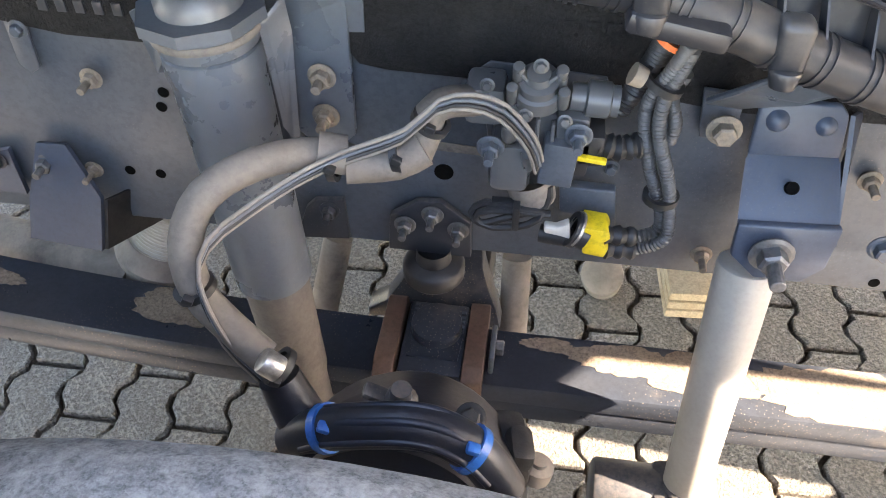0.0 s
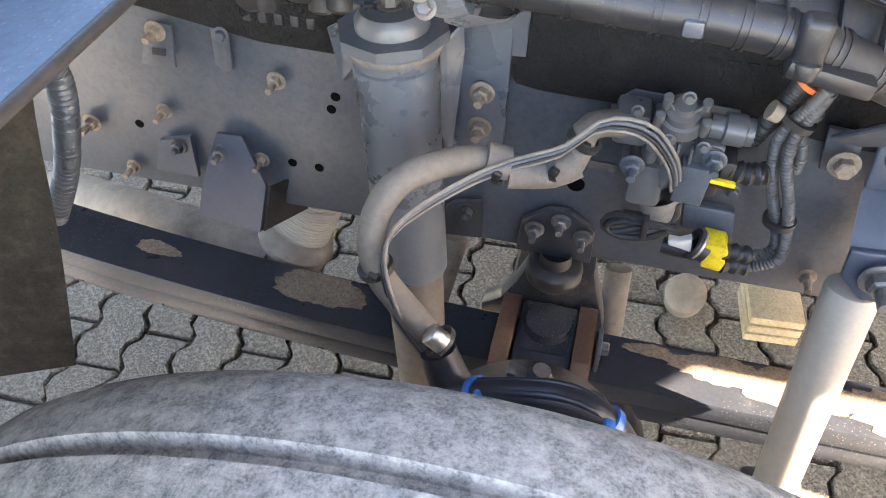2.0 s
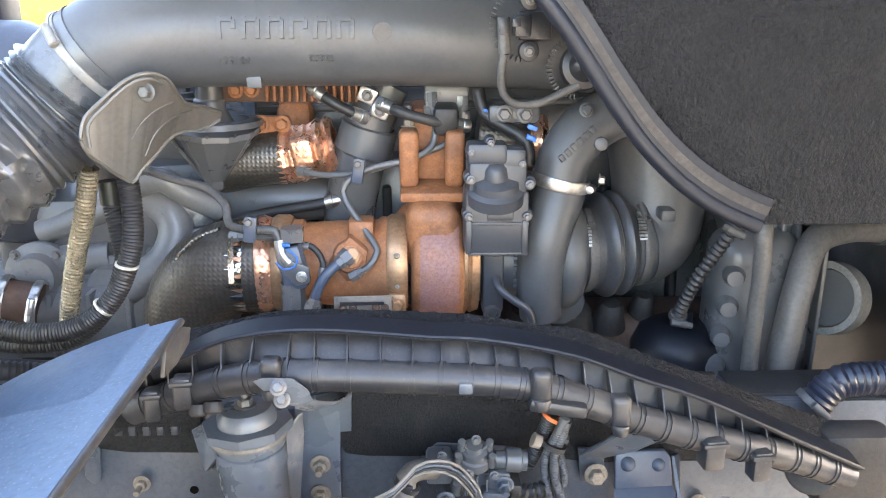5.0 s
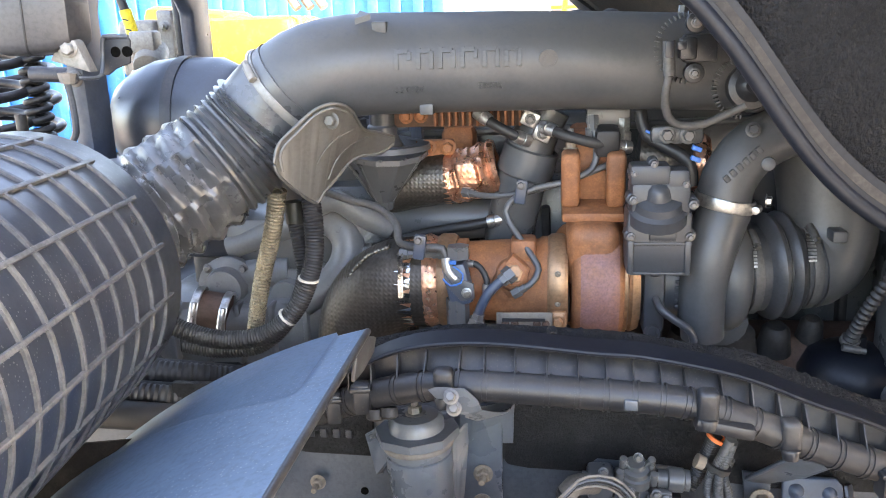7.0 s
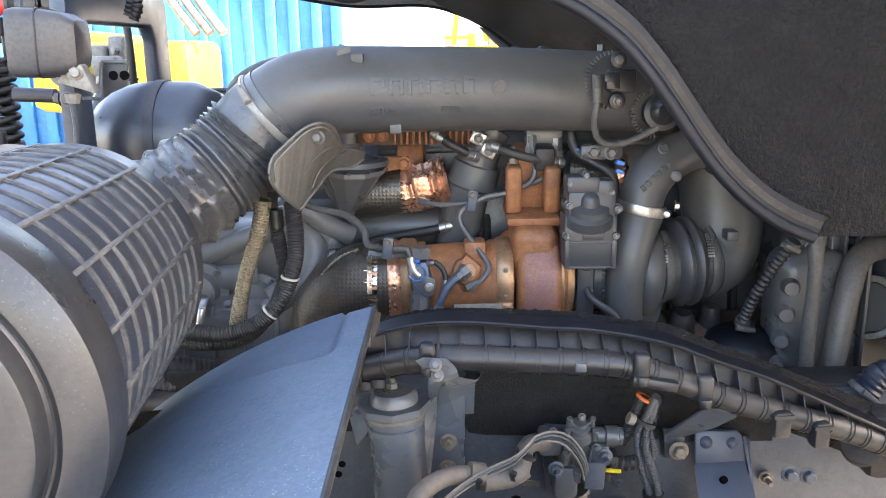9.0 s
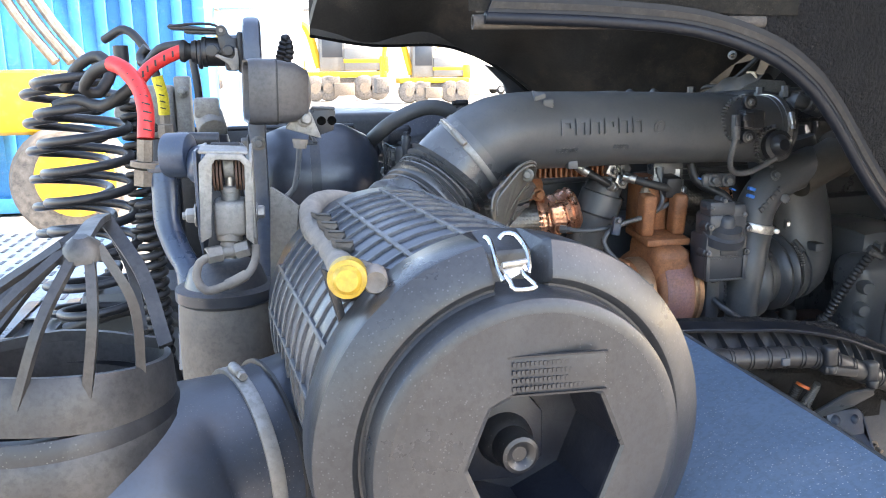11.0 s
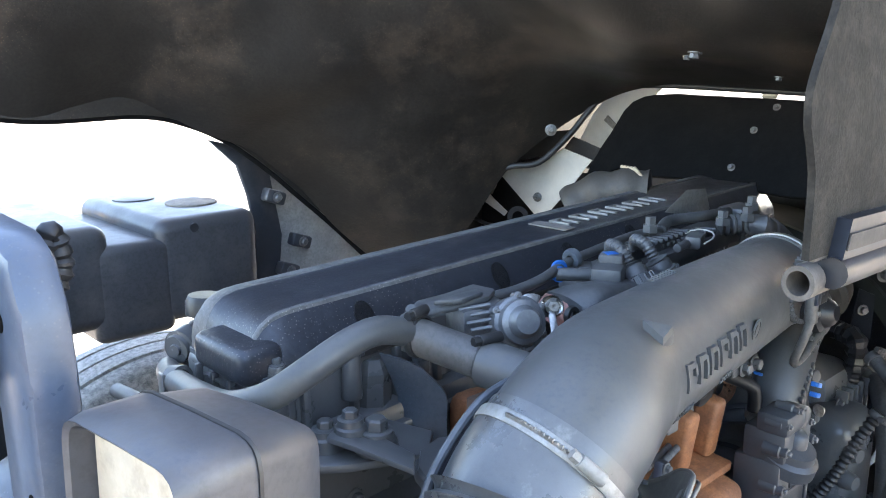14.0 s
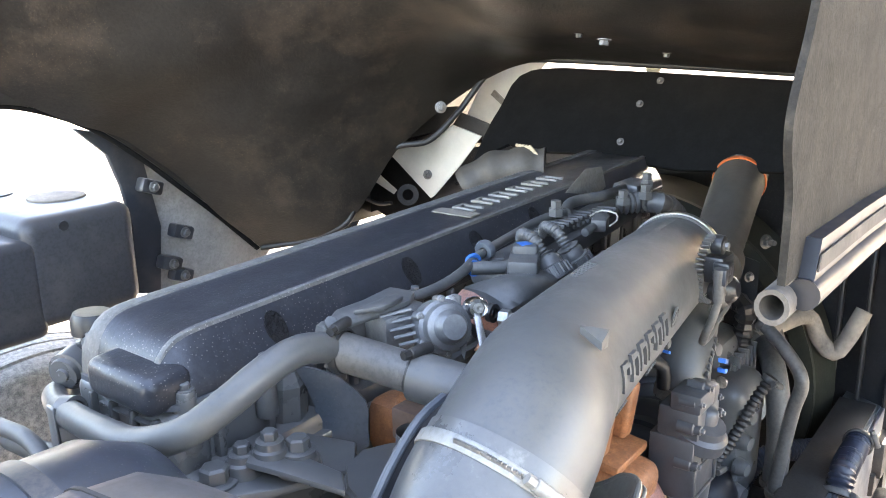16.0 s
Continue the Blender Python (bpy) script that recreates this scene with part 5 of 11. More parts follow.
part("white_clip", slab([(0.016, 0.535, 0.836), (0.027, 0.535, 0.835), (0.038, 0.535, 0.842), (0.041, 0.535, 0.823), (0.031, 0.535, 0.826), (0.017, 0.535, 0.828)], (0, -0.01, 0), 0.002), M_CLEAR, cn, "white plastic lever")
part("collar", lathe((0.041, 0.535, 0.828), (0.054, 0.535, 0.822), [(0, 0.011), (0, 0.017), (0.4, 0.017), (0.5, 0.0145), (1, 0.0145), (1, 0)], 22), M_PLASTIC, cn)
part("rim", lathe((0.044, 0.535, 0.828), (0.046, 0.535, 0.827), [(0, 0.015), (0, 0.0175), (1, 0.0175), (1, 0.015)], 22), M_STEEL, cn)
part("yellow_clip", slab([(0.050, 0.525, 0.839), (0.072, 0.525, 0.837), (0.076, 0.525, 0.828), (0.070, 0.525, 0.822), (0.076, 0.525, 0.816), (0.073, 0.525, 0.804), (0.053, 0.525, 0.807)], (0, 0.026, 0), 0.002), M_YELCLIP, cn, "bright yellow locking clip")
part("plug_left", tube([(0.014, 0.540, 0.814), (0.029, 0.537, 0.815), (0.043, 0.535, 0.817)], 0.009, 12), M_RUBBER, cn)
for k, (a, b) in enumerate((((0.071, 0.535, 0.825), (0.099, 0.540, 0.820)), ((0.074, 0.535, 0.807), (0.100, 0.540, 0.804)))):
    part("plug_end", tube([a, b], 0.010, 12, 0.01, 0.003, 0.012), M_RUBBER, cn)
cd = thing("wiring_conduits", "pair of dusty corrugated wiring conduits tied together", "conduit", (0.13, 0.53, 0.8))
for k, pts in enumerate((
        [(0.099, 0.500, 1.043), (0.094, 0.515, 1.013), (0.084, 0.530, 0.975), (0.086, 0.535, 0.943), (0.098, 0.540, 0.899), (0.113, 0.545, 0.859), (0.118, 0.545, 0.829), (0.095, 0.540, 0.818)],
        [(0.102, 0.505, 1.036), (0.099, 0.515, 1.009), (0.093, 0.520, 0.981), (0.096, 0.525, 0.946), (0.111, 0.530, 0.903), (0.121, 0.535, 0.862), (0.123, 0.535, 0.825), (0.097, 0.540, 0.802)],
        [(0.106, 0.530, 1.000), (0.101, 0.535, 0.976), (0.109, 0.540, 0.947), (0.109, 0.545, 0.926)],
        [(0.088, 0.530, 1.031), (0.082, 0.540, 1.001), (0.073, 0.550, 0.966), (0.065, 0.550, 0.949)])):
    part("conduit", tube(pts, 0.0060 if k < 3 else 0.009, 12, 0.01, 0.0018, 0.0040), (M_TUBE, M_TUBE, M_TUBE, M_RUBBER)[k], cd)
for p, dd, r in (((0.090, 0.522, 0.996), (0.4, 0, 1), 0.0165), ((0.112, 0.540, 0.871), (0, 0, 1), 0.0155)):
    dd = V(dd).normalized()
    part("tie", lathe(V(p) - dd * 0.003, V(p) + dd * 0.003, [(0, r - 0.004), (0, r), (1, r), (1, r - 0.004)], 20), M_RUBBER, cd)
part("tie_head", lathe((0.066, 0.520, 1.003), (0.075, 0.520, 0.999), [(0, 0), (0, 0.009), (1, 0.008), (1, 0)], 10), M_BOLTTAN, cd)
part("orange_ring", lathe((0.089, 0.520, 1.034), (0.087, 0.520, 1.030), [(0, 0.009), (0, 0.0125), (1, 0.0125), (1, 0.009)], 16), M_ORANGE, cd, "orange ring")

# ---- wheels ----
def tyre_mesh(cx, cy, cz, inner):
    """A road tyre: rounded shoulders, flat tread with three grooves. inner: +1 where its inner side looks to +y."""
    prof = [(-0.150, 0.30), (-0.158, 0.40), (-0.156, 0.455), (-0.146, 0.490), (-0.130, 0.505), (-0.100, 0.513), (-0.074, 0.5160), (-0.072, 0.505), (-0.064, 0.505), (-0.062, 0.5165), (-0.005, 0.518), (-0.003, 0.505), (0.004, 0.505), (0.006, 0.518), (0.062, 0.5165), (0.0645, 0.509), (0.0655, 0.503), (0.0745, 0.503), (0.0755, 0.509), (0.078, 0.5155), (0.105, 0.511), (0.125, 0.504), (0.140, 0.492), (0.150, 0.468), (0.157, 0.42), (0.158, 0.38), (0.150, 0.30)]
    bm = bmesh.new()
    n = 96
    rings = [[bm.verts.new((cx + r * math.sin(2 * math.pi * k / n), cy + inner * y, cz + r * math.cos(2 * math.pi * k / n))) for k in range(n)] for y, r in prof]
    for a, b in zip(rings, rings[1:]):
        for k in range(n):
            bm.faces.new((a[k], a[(k + 1) % n], b[(k + 1) % n], b[k]))
    return bm


axle = thing("front_axle", "black forged front axle with two dusty wheels", "axle", (-0.1, 1.15, 0.0))
part("beam", box((-0.1, 1.15, 0.46), (0.12, 1.9, 0.09), 0.015), M_DARKGREY, axle)
for cy, s in ((0.038, 1), (2.26, -1)):
    w = part("tyre", tyre_mesh(-0.10, cy, 0.519, s), M_TYRE, axle, "dusty grey truck tyre", angle=30)
    part("rim", lathe((-0.10, cy - 0.12, 0.519), (-0.10, cy + 0.12, 0.519), [(0.3, 0), (0.3, 0.10), (0.25, 0.22), (0, 0.29), (0, 0.305), (1, 0.305), (1, 0.29), (0.6, 0.26), (0.5, 0)], 40), M_ALU, w, "steel rim")

# ---- engine ----
def inclined(x, z0):
    return z0 + 0.03 * (x + 0.46)


engine = thing("engine", "grey painted six-cylinder diesel truck engine with a black cover", "engine", (0.05, 1.15, 0.55))
part("block", box((0.05, 1.16, 0.93), (1.10, 0.42, 0.66), 0.02, (0, -1.7, 0)), M_ENGINE, engine)
part("head", box((0.05, 1.11, 1.29), (1.12, 0.25, 0.14), 0.012, (0, -1.7, 0)), M_ENGINE, engine)
part("end_wall", box((-0.486, 1.085, 1.365), (0.045, 0.17, 0.085), 0.012, (0, -1.7, 0), 3), M_ENGINE, engine)
for y in (1.020, 1.056, 1.092, 1.128):
    part("end_rib", box((-0.512, y, 1.368), (0.010, 0.006, 0.066), 0.002), M_ENGINE, engine)
part("shelf", slab([(-0.535, 1.16, 1.322), (-0.535, 0.99, 1.322), (-0.455, 0.930, 1.322), (-0.380, 0.895, 1.322), (-0.340, 0.93, 1.322), (-0.36, 1.0, 1.322), (-0.40, 1.16, 1.322)], (0, 0, 0.010), 0.003), M_ENGINE, engine, "cast shelf with bolts")
part("shelf_rib", tube([(-0.520, 1.060, 1.338), (-0.510, 1.020, 1.338), (-0.480, 1.005, 1.338), (-0.440, 0.990, 1.338), (-0.40, 0.975, 1.338)], 0.006, 10), M_ENGINE, engine)
part("lever_arm", slab([(-0.462, 0.958, 1.348), (-0.440, 0.972, 1.348), (-0.420, 0.955, 1.348), (-0.410, 0.880, 1.340), (-0.430, 0.858, 1.338), (-0.452, 0.925, 1.346)], (0, 0, 0.007), 0.002), M_ENGINE, engine, "flat cast arm")
for p, r in (((-0.504, 1.042, 1.332), 0.020), ((-0.450, 0.977, 1.332), 0.017), ((-0.434, 0.954, 1.346), 0.016), ((-0.414, 0.936, 1.332), 0.020)):
    part("bolt_boss", lathe(p, V(p) + V(0, 0, 0.022), [(0, r * 1.15), (0.6, r * 1.05), (0.7, r * 0.9), (1, r * 0.85), (1, 0)], 24), M_ENGINE, engine)

for k in range(9):
    x = -0.45 + k * 0.115
    # ribs darker than the block: the deep shade is put into their colour
    part("block_rib", box((x, 0.945, 1.0), (0.014, 0.03, 0.42), 0.005, (0, -1.7, 0)), M_DARKCAST, engine)
    bolt((x + 0.05, 0.948, 1.10), (0, -1, 0), 0.013, M_ENGINE, engine)
    bolt((x + 0.04, 0.983, inclined(x, 1.255)), (0, -1, 0), 0.012, M_ENGINE, engine)


ENDS = ((-0.500, 0.05), (-0.4995, 0.3), (-0.497, 0.52), (-0.492, 0.70), (-0.484, 0.84), (-0.473, 0.94), (-0.459, 0.985), (-0.44, 1), (-0.2, 1), (0.1, 1), (0.4, 1), (0.58, 1), (0.605, 0.9), (0.612, 0.6))


def cover_sweep(sec, lift=0.0):
    """Sweeps a section of (y, height) along the cover, rounding both ends."""
    bm = bmesh.new()
    rows = []
    for x, h in ENDS:
        rows.append([bm.verts.new((x - lift * (1 - h), 1.095 + (y - 1.095) * (0.93 + 0.07 * h), inclined(x, 1.470) + (z + 0.065) * h - 0.065)) for y, z in sec])
    for r, s in zip(rows, rows[1:]):
        for k in range(len(sec) - 1):
            bm.faces.new((r[k], r[k + 1], s[k + 1], s[k]))
    for r in (rows[0], rows[-1][::-1]):
        if len(sec) > 2:
            bm.faces.new(r)
    return bm


part("valve_cover", cover_sweep([(1.002, -0.065), (1.004, -0.046), (1.009, -0.036), (1.028, -0.007), (1.034, -0.001), (1.042, -0.001), (1.075, -0.0015), (1.120, -0.001), (1.127, 0.002), (1.150, 0.003), (1.160, 0.0), (1.170, -0.012), (1.176, -0.065)]), M_COVER, engine, "matt black valve cover flecked with dust", angle=25)
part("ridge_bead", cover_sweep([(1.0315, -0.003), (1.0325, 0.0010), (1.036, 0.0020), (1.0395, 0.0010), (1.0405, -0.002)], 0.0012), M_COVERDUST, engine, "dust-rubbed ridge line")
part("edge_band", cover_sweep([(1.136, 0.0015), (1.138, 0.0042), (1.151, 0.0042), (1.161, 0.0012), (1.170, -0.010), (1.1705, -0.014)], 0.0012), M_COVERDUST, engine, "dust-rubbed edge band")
part("cover_base", box((0.055, 1.092, inclined(0.055, 1.365)), (1.085, 0.17, 0.10), 0.010, (0, -1.7, 0)), M_ENGINE, engine)
part("gasket", box((0.055, 1.090, inclined(0.055, 1.4105)), (1.09, 0.180, 0.006), 0.001, (0, -1.7, 0)), M_RUBBER, engine)
for k in range(16):
    x = -0.455 + k * 0.063
    part("stiffening_rib", box((x, 1.006, inclined(x, 1.362)), (0.010, 0.016, 0.088), 0.004, (0, -1.7, 0)), M_ENGINE, engine)
    if k % 3 == 1:
        part("bulged_panel", lathe((x + 0.031, 1.018, inclined(x, 1.325)), (x + 0.031, 1.012, inclined(x, 1.40)), [(0, 0.026), (0.8, 0.024), (1, 0.016), (1, 0)], 8), M_ENGINE, engine, smooth=False)
part("base_flange", box((0.055, 1.075, inclined(0.055, 1.318)), (1.12, 0.20, 0.012), 0.004, (0, -1.7, 0)), M_ENGINE, engine)
part("end_step", box((-0.500, 1.060, inclined(-0.5, 1.428)), (0.054, 0.108, 0.040), 0.013, (0, -1.7, 0), 4), M_COVER, engine, "rounded lower step of the cover")
part("rim_line", ribbon([(-0.380, 0.998, 1.412), (-0.470, 1.000, 1.410), (-0.500, 1.010, 1.409), (-0.510, 1.040, 1.409), (-0.510, 1.150, 1.409)], (-0.003, -0.003, 0), (0, 0, 0.006), 0.01), M_GREY, engine, "rubbed rim of the cover")
for x, y in ((-0.487, 1.006), (-0.40, 0.996), (-0.30, 0.996), (-0.16, 0.996), (-0.470, 1.200), (-0.452, 1.235)):
    p = V(x, y, inclined(x, 1.365))
    part("bolt_tower", cyl(p, p + V(0, 0, 0.062), 0.0115, 0.010, 18, 0.002), M_ENGINE, engine)
    bolt(p + V(0, 0, 0.062), (0, 0, 1), 0.0085, M_ENGINE, engine)
for k in range(4):
    part("end_fin", box((-0.505, 1.062, 1.345 + k * 0.016), (0.020, 0.105, 0.003), 0.001), M_ENGINE, engine)
# flush dark discs stand for the shade inside rounded dips of the cover
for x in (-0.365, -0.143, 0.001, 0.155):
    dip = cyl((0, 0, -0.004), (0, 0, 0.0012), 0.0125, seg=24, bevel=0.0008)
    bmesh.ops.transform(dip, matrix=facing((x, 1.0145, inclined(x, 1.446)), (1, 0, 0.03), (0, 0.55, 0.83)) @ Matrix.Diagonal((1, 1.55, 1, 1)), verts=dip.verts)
    part("dip", dip, M_FELT, engine, "dark disc for the shade of a rounded dip")
part("emblem_bar", slab([(0.03, 1.048, inclined(0.03, 1.470)), (0.03, 1.120, inclined(0.03, 1.470)), (0.055, 1.120, inclined(0.055, 1.470)), (0.055, 1.048, inclined(0.055, 1.470))], (0, 0, 0.002)), M_DUSTRUB, engine)
for k in range(6):
    x = 0.08 + k * 0.048
    part("emblem_bar", join(box((x - 0.012, 1.088, inclined(x, 1.4705)), (0.007, 0.040, 0.004), 0.001, (0, -1.7, 0)), box((x + 0.010, 1.088, inclined(x, 1.4705)), (0.007, 0.040, 0.004), 0.001, (0, -1.7, 0)), box((x, 1.105, inclined(x, 1.4705)), (0.028, 0.007, 0.004), 0.001, (0, -1.7, 0))), M_OLDALU, engine, "pale raised emblem bar")
for p, s in (((-0.450, 0.977, 1.353), 0.013), ((-0.480, 0.982, 1.333), 0.022), ((-0.434, 0.954, 1.367), 0.013), ((-0.414, 0.936, 1.353), 0.018)):
    bolt(p, (0, 0, 1), s, M_ENGINE, engine)
part("heat_plate", grid_surface([[(-0.362, 0.995, 1.409), (-0.346, 0.978, 1.403), (-0.328, 0.962, 1.392)], [(-0.340, 0.992, 1.357), (-0.326, 0.968, 1.354), (-0.310, 0.942, 1.362)], [(-0.339, 0.990, 1.320), (-0.327, 0.966, 1.316), (-0.309, 0.942, 1.332)], [(-0.333, 0.985, 1.281), (-0.322, 0.966, 1.287), (-0.308, 0.942, 1.309)]], (0.003, 0.003, 0), 16, 16), M_GREY, engine)
RM = V((-0.249, 0.955, 1.328))
part("exhaust_runner", box(RM + V(0, 0, -0.02), (0.055, 0.05, 0.07), 0.016), M_CAST, engine, "rusty cast exhaust runner", angle=35)
bolt(RM + V(-0.014, -0.025, 0.018), (-0.3, -0.6, 0.7), 0.010, M_CAST, engine)
part("oil_filler_cap", lathe((-0.454, 1.225, 1.405), (-0.452, 1.225, 1.448), [(0, 0.02), (0.2, 0.02), (0.25, 0.014), (0.38, 0.014), (0.4, 0.02), (0.45, 0.024), (0.8, 0.024), (1, 0.02), (1, 0)], 20), M_PLASTIC, engine)
part("plug_boss", lathe((-0.470, 1.232, 1.392), (-0.500, 1.218, 1.388), [(0, 0.022), (0.7, 0.022), (0.72, 0.018), (0.9, 0.017), (0.9, 0.008), (1, 0.007), (1, 0)], 24), M_ENGINE, engine)

# breather hose
bre = thing("breather_hose", "grey rubber breather hose with a joint to the intake pipe", "hose", (-0.5, 0.95, 1.40))
part("hose", tube([(-0.470, 1.262, 1.352), (-0.500, 1.236, 1.362), (-0.524, 1.180, 1.374), (-0.542, 1.120, 1.389), (-0.556, 1.042, 1.403), (-0.564, 0.965, 1.418), (-0.553, 0.912, 1.439), (-0.530, 0.889, 1.460), (-0.490, 0.880, 1.480), (-0.452, 0.880, 1.485), (-0.402, 0.885, 1.469)], 0.0138, 20), M_INTAKE, bre)
part("sleeve", tube([(-0.410, 0.888, 1.471), (-0.389, 0.855, 1.459), (-0.384, 0.800, 1.456)], 0.0185, 20), M_TUBE, bre, "black rubber sleeve")
part("spigot", tube([(-0.384, 0.810, 1.455), (-0.369, 0.750, 1.447)], 0.0225, 20), M_INTAKE, bre)
for a, b in ((((-0.403, 0.880, 1.468)), ((-0.402, 0.876, 1.468))), (((-0.382, 0.805, 1.455)), ((-0.383, 0.800, 1.455)))):
    q = V(b) - V(a)
    band(a, q, 0.0192, 0.008, M_RUBBER, bre, screw=(0, 0, 1))
low = thing("coolant_pipe", "pair of grey coolant pipes at the rear of the engine", "pipe", (-0.6, 0.98, 1.3))
part("pipe", tube([(-0.545, 1.260, 1.318), (-0.550, 1.194, 1.330), (-0.552, 1.110, 1.346), (-0.556, 0.992, 1.356), (-0.55, 0.93, 1.34)], 0.0115, 14), M_INTAKE, low)
part("pipe", tube([(-0.560, 1.25, 1.345), (-0.562, 1.17, 1.352), (-0.57, 1.10, 1.33)], 0.009, 14), M_INTAKE, low)
for q in (V(-0.538, 1.128, 1.388), V(-0.551, 1.112, 1.348)):
    part("clamp", lathe(q + V(-0.002, 0.007, -0.001), q + V(0.002, -0.007, 0.001), [(0, 0.012), (0, 0.0162), (1, 0.0162), (1, 0.012)], 22), M_ENGINE, low)
part("clamp_plate", slab([(-0.548, 1.150, 1.395), (-0.552, 1.128, 1.398), (-0.558, 1.110, 1.350), (-0.556, 1.130, 1.335)], (-0.004, -0.002, 0), 0.001), M_ENGINE, low)

# ---- intake pipe ----
pipe = thing("intake_pipe", "large grey moulded air intake pipe with raised marks", "intake pipe", (-0.1, 0.75, 1.38))
AX = [(-0.462, 0.687, 1.397), (-0.436, 0.686, 1.421), (-0.40, 0.690, 1.441), (-0.35, 0.705, 1.449), (-0.288, 0.722, 1.449), (-0.1, 0.752, 1.446), (0.07, 0.780, 1.439), (0.16, 0.795, 1.434)]
part("pipe", tube(AX, lambda s: 0.0655 - 0.004 * s, 40, 0.012), M_INTAKE, pipe)
part("joint_collar", lathe((0.15, 0.793, 1.435), (0.19, 0.80, 1.433), [(0, 0.05), (0, 0.0632), (0.35, 0.0632), (0.4, 0.058), (1, 0.058)], 40), M_INTAKE, pipe)
band((0.166, 0.796, 1.4345), (0.04, 0.007, -0.002), 0.0632, 0.012, M_STEEL, pipe, screw=(0.1, -1, 0.35), label="bright steel band clamp")
for dz in (-0.0035, 0.0035):
    part("parting_line", tube([V(x, y + dz, z + 0.0622 - 0.003 * k / 6) for k, (x, y, z) in enumerate(AX[2:])], 0.0022, 6, 0.02), M_INTAKE, pipe)
for k in range(9):
    part("gate_mark", box(V(-0.20 + k * 0.006, 0.752 + k * 0.001, 1.5095), (0.002, 0.012, 0.003), 0.0005, (10, 0, 10)), M_INTAKE, pipe)
RIGHT, UP = V(1, 0.16, -0.012).normalized(), V(0, -0.15, 1)
FACE = RIGHT.cross(UP).normalized()


def on_pipe(x, z, out=0.0):
    """A point on the near side of the pipe."""
    y = 0.722 + 0.16 * (x + 0.288)
    zc = 1.449 - 0.016 * (x + 0.288)
    r = 0.0650 + out
    dz = max(-0.06, min(0.06, z - zc))
    return V(x, y - math.sqrt(r * r - dz * dz), z)


def arc_bar(x0, x1, z0, z1, rise):
    """A raised bar that lies on the pipe's round side."""
    bm = bmesh.new()
    nx, nz = max(1, int((x1 - x0) / 0.006)), max(2, int((z1 - z0) / 0.006))
    g = [[bm.verts.new(on_pipe(x0 + (x1 - x0) * a / nx, z0 + (z1 - z0) * b / nz, rise)) for b in range(nz + 1)] for a in range(nx + 1)]
    f = [bm.faces.new((g[a][b], g[a + 1][b], g[a + 1][b + 1], g[a][b + 1])) for a in range(nx) for b in range(nz)]
    r = bmesh.ops.extrude_face_region(bm, geom=f)
    bmesh.ops.translate(bm, vec=(0, rise + 0.005, -0.001), verts=[q for q in r["geom"] if isinstance(q, bmesh.types.BMVert)])
    return bm


for k in range(6):
    x = -0.292 + k * 0.0268
    top = arc_bar(x + 0.004, x + 0.017, 1.464, 1.469, 0.0032)
    part("emblem_bar", join(arc_bar(x, x + 0.005, 1.445, 1.470, 0.0032), top, arc_bar(x + 0.016, x + 0.0205, 1.445 if k % 3 else 1.456, 1.466, 0.0032)), M_INTAKE, pipe, smooth=False)
for body, px in (("1936104", (-0.279, 0.700, 1.420)), ("83867", (-0.176, 0.700, 1.422))):
    q = on_pipe(px[0], px[2], 0.0006)
    letters(body, 0.0125, 0.0008, facing(q, RIGHT, (q - V(px[0], 0.722 + 0.16 * (px[0] + 0.288), 1.447)).cross(RIGHT) * -1), "part_number", M_INTAKE, pipe)
q = on_pipe(-0.105, 1.452, 0.0)
part("date_dial", lathe(q, q - V(FACE) * -0.003, [(0, 0), (0, 0.0115), (0.5, 0.0115), (0.5, 0.0095), (0.3, 0.0095), (0.3, 0.006), (0.6, 0.006), (0.6, 0)], 28), M_INTAKE, pipe)
for p in ((-0.259, 0.700, 1.393), (-0.311, 0.700, 1.496)):
    q = on_pipe(p[0], p[2])
    part("tab", box(q, (0.018, 0.016, 0.014), 0.002), M_INTAKE, pipe)
part("arrow_mark", slab([(-0.336, 0.675, 1.510), (-0.319, 0.657, 1.505), (-0.338, 0.654, 1.500)], (0, 0, 0.007)), M_INTAKE, pipe)
for k in range(12):
    a = 2 * math.pi * k / 12
    c = V((-0.378, 0.655, 1.399))
    part("knurl", box(c + V(0.022 * math.cos(a), 0, 0.022 * math.sin(a)), (0.004, 0.012, 0.008), 0.001, (0, 90 - math.degrees(a), 0)), M_INTAKE, pipe)

# dusty heat deflector under the pipe
dfl = thing("heat_deflector", "tan dusty pressed heat deflector bolted under the intake pipe", "heat shield", (-0.38, 0.6, 1.33))
UPPER = [(-0.429, 0.580, 1.344), (-0.424, 0.585, 1.364), (-0.406, 0.590, 1.382), (-0.381, 0.600, 1.403), (-0.360, 0.607, 1.410), (-0.345, 0.625, 1.403), (-0.340, 0.645, 1.386), (-0.338, 0.670, 1.371), (-0.324, 0.700, 1.362), (-0.311, 0.730, 1.353)]
LOWER = [(-0.429, 0.580, 1.341), (-0.425, 0.585, 1.326), (-0.412, 0.610, 1.302), (-0.399, 0.640, 1.282), (-0.390, 0.645, 1.294), (-0.378, 0.660, 1.308), (-0.363, 0.680, 1.327), (-0.350, 0.695, 1.333), (-0.330, 0.715, 1.333), (-0.313, 0.730, 1.343)]
part("sheet", between(UPPER, LOWER, (0.001, 0.003, 0.001), 70), M_DEFLECT, dfl)
part("rolled_edge", tube(UPPER, 0.0022, 8, 0.006), M_DEFLECT, dfl)
part("rolled_edge", tube(LOWER, 0.0022, 8, 0.006), M_DEFLECT, dfl)
bolt((-0.363, 0.612, 1.389), (-0.3, -1, 0.1), 0.0105, M_DEFLECT, dfl)
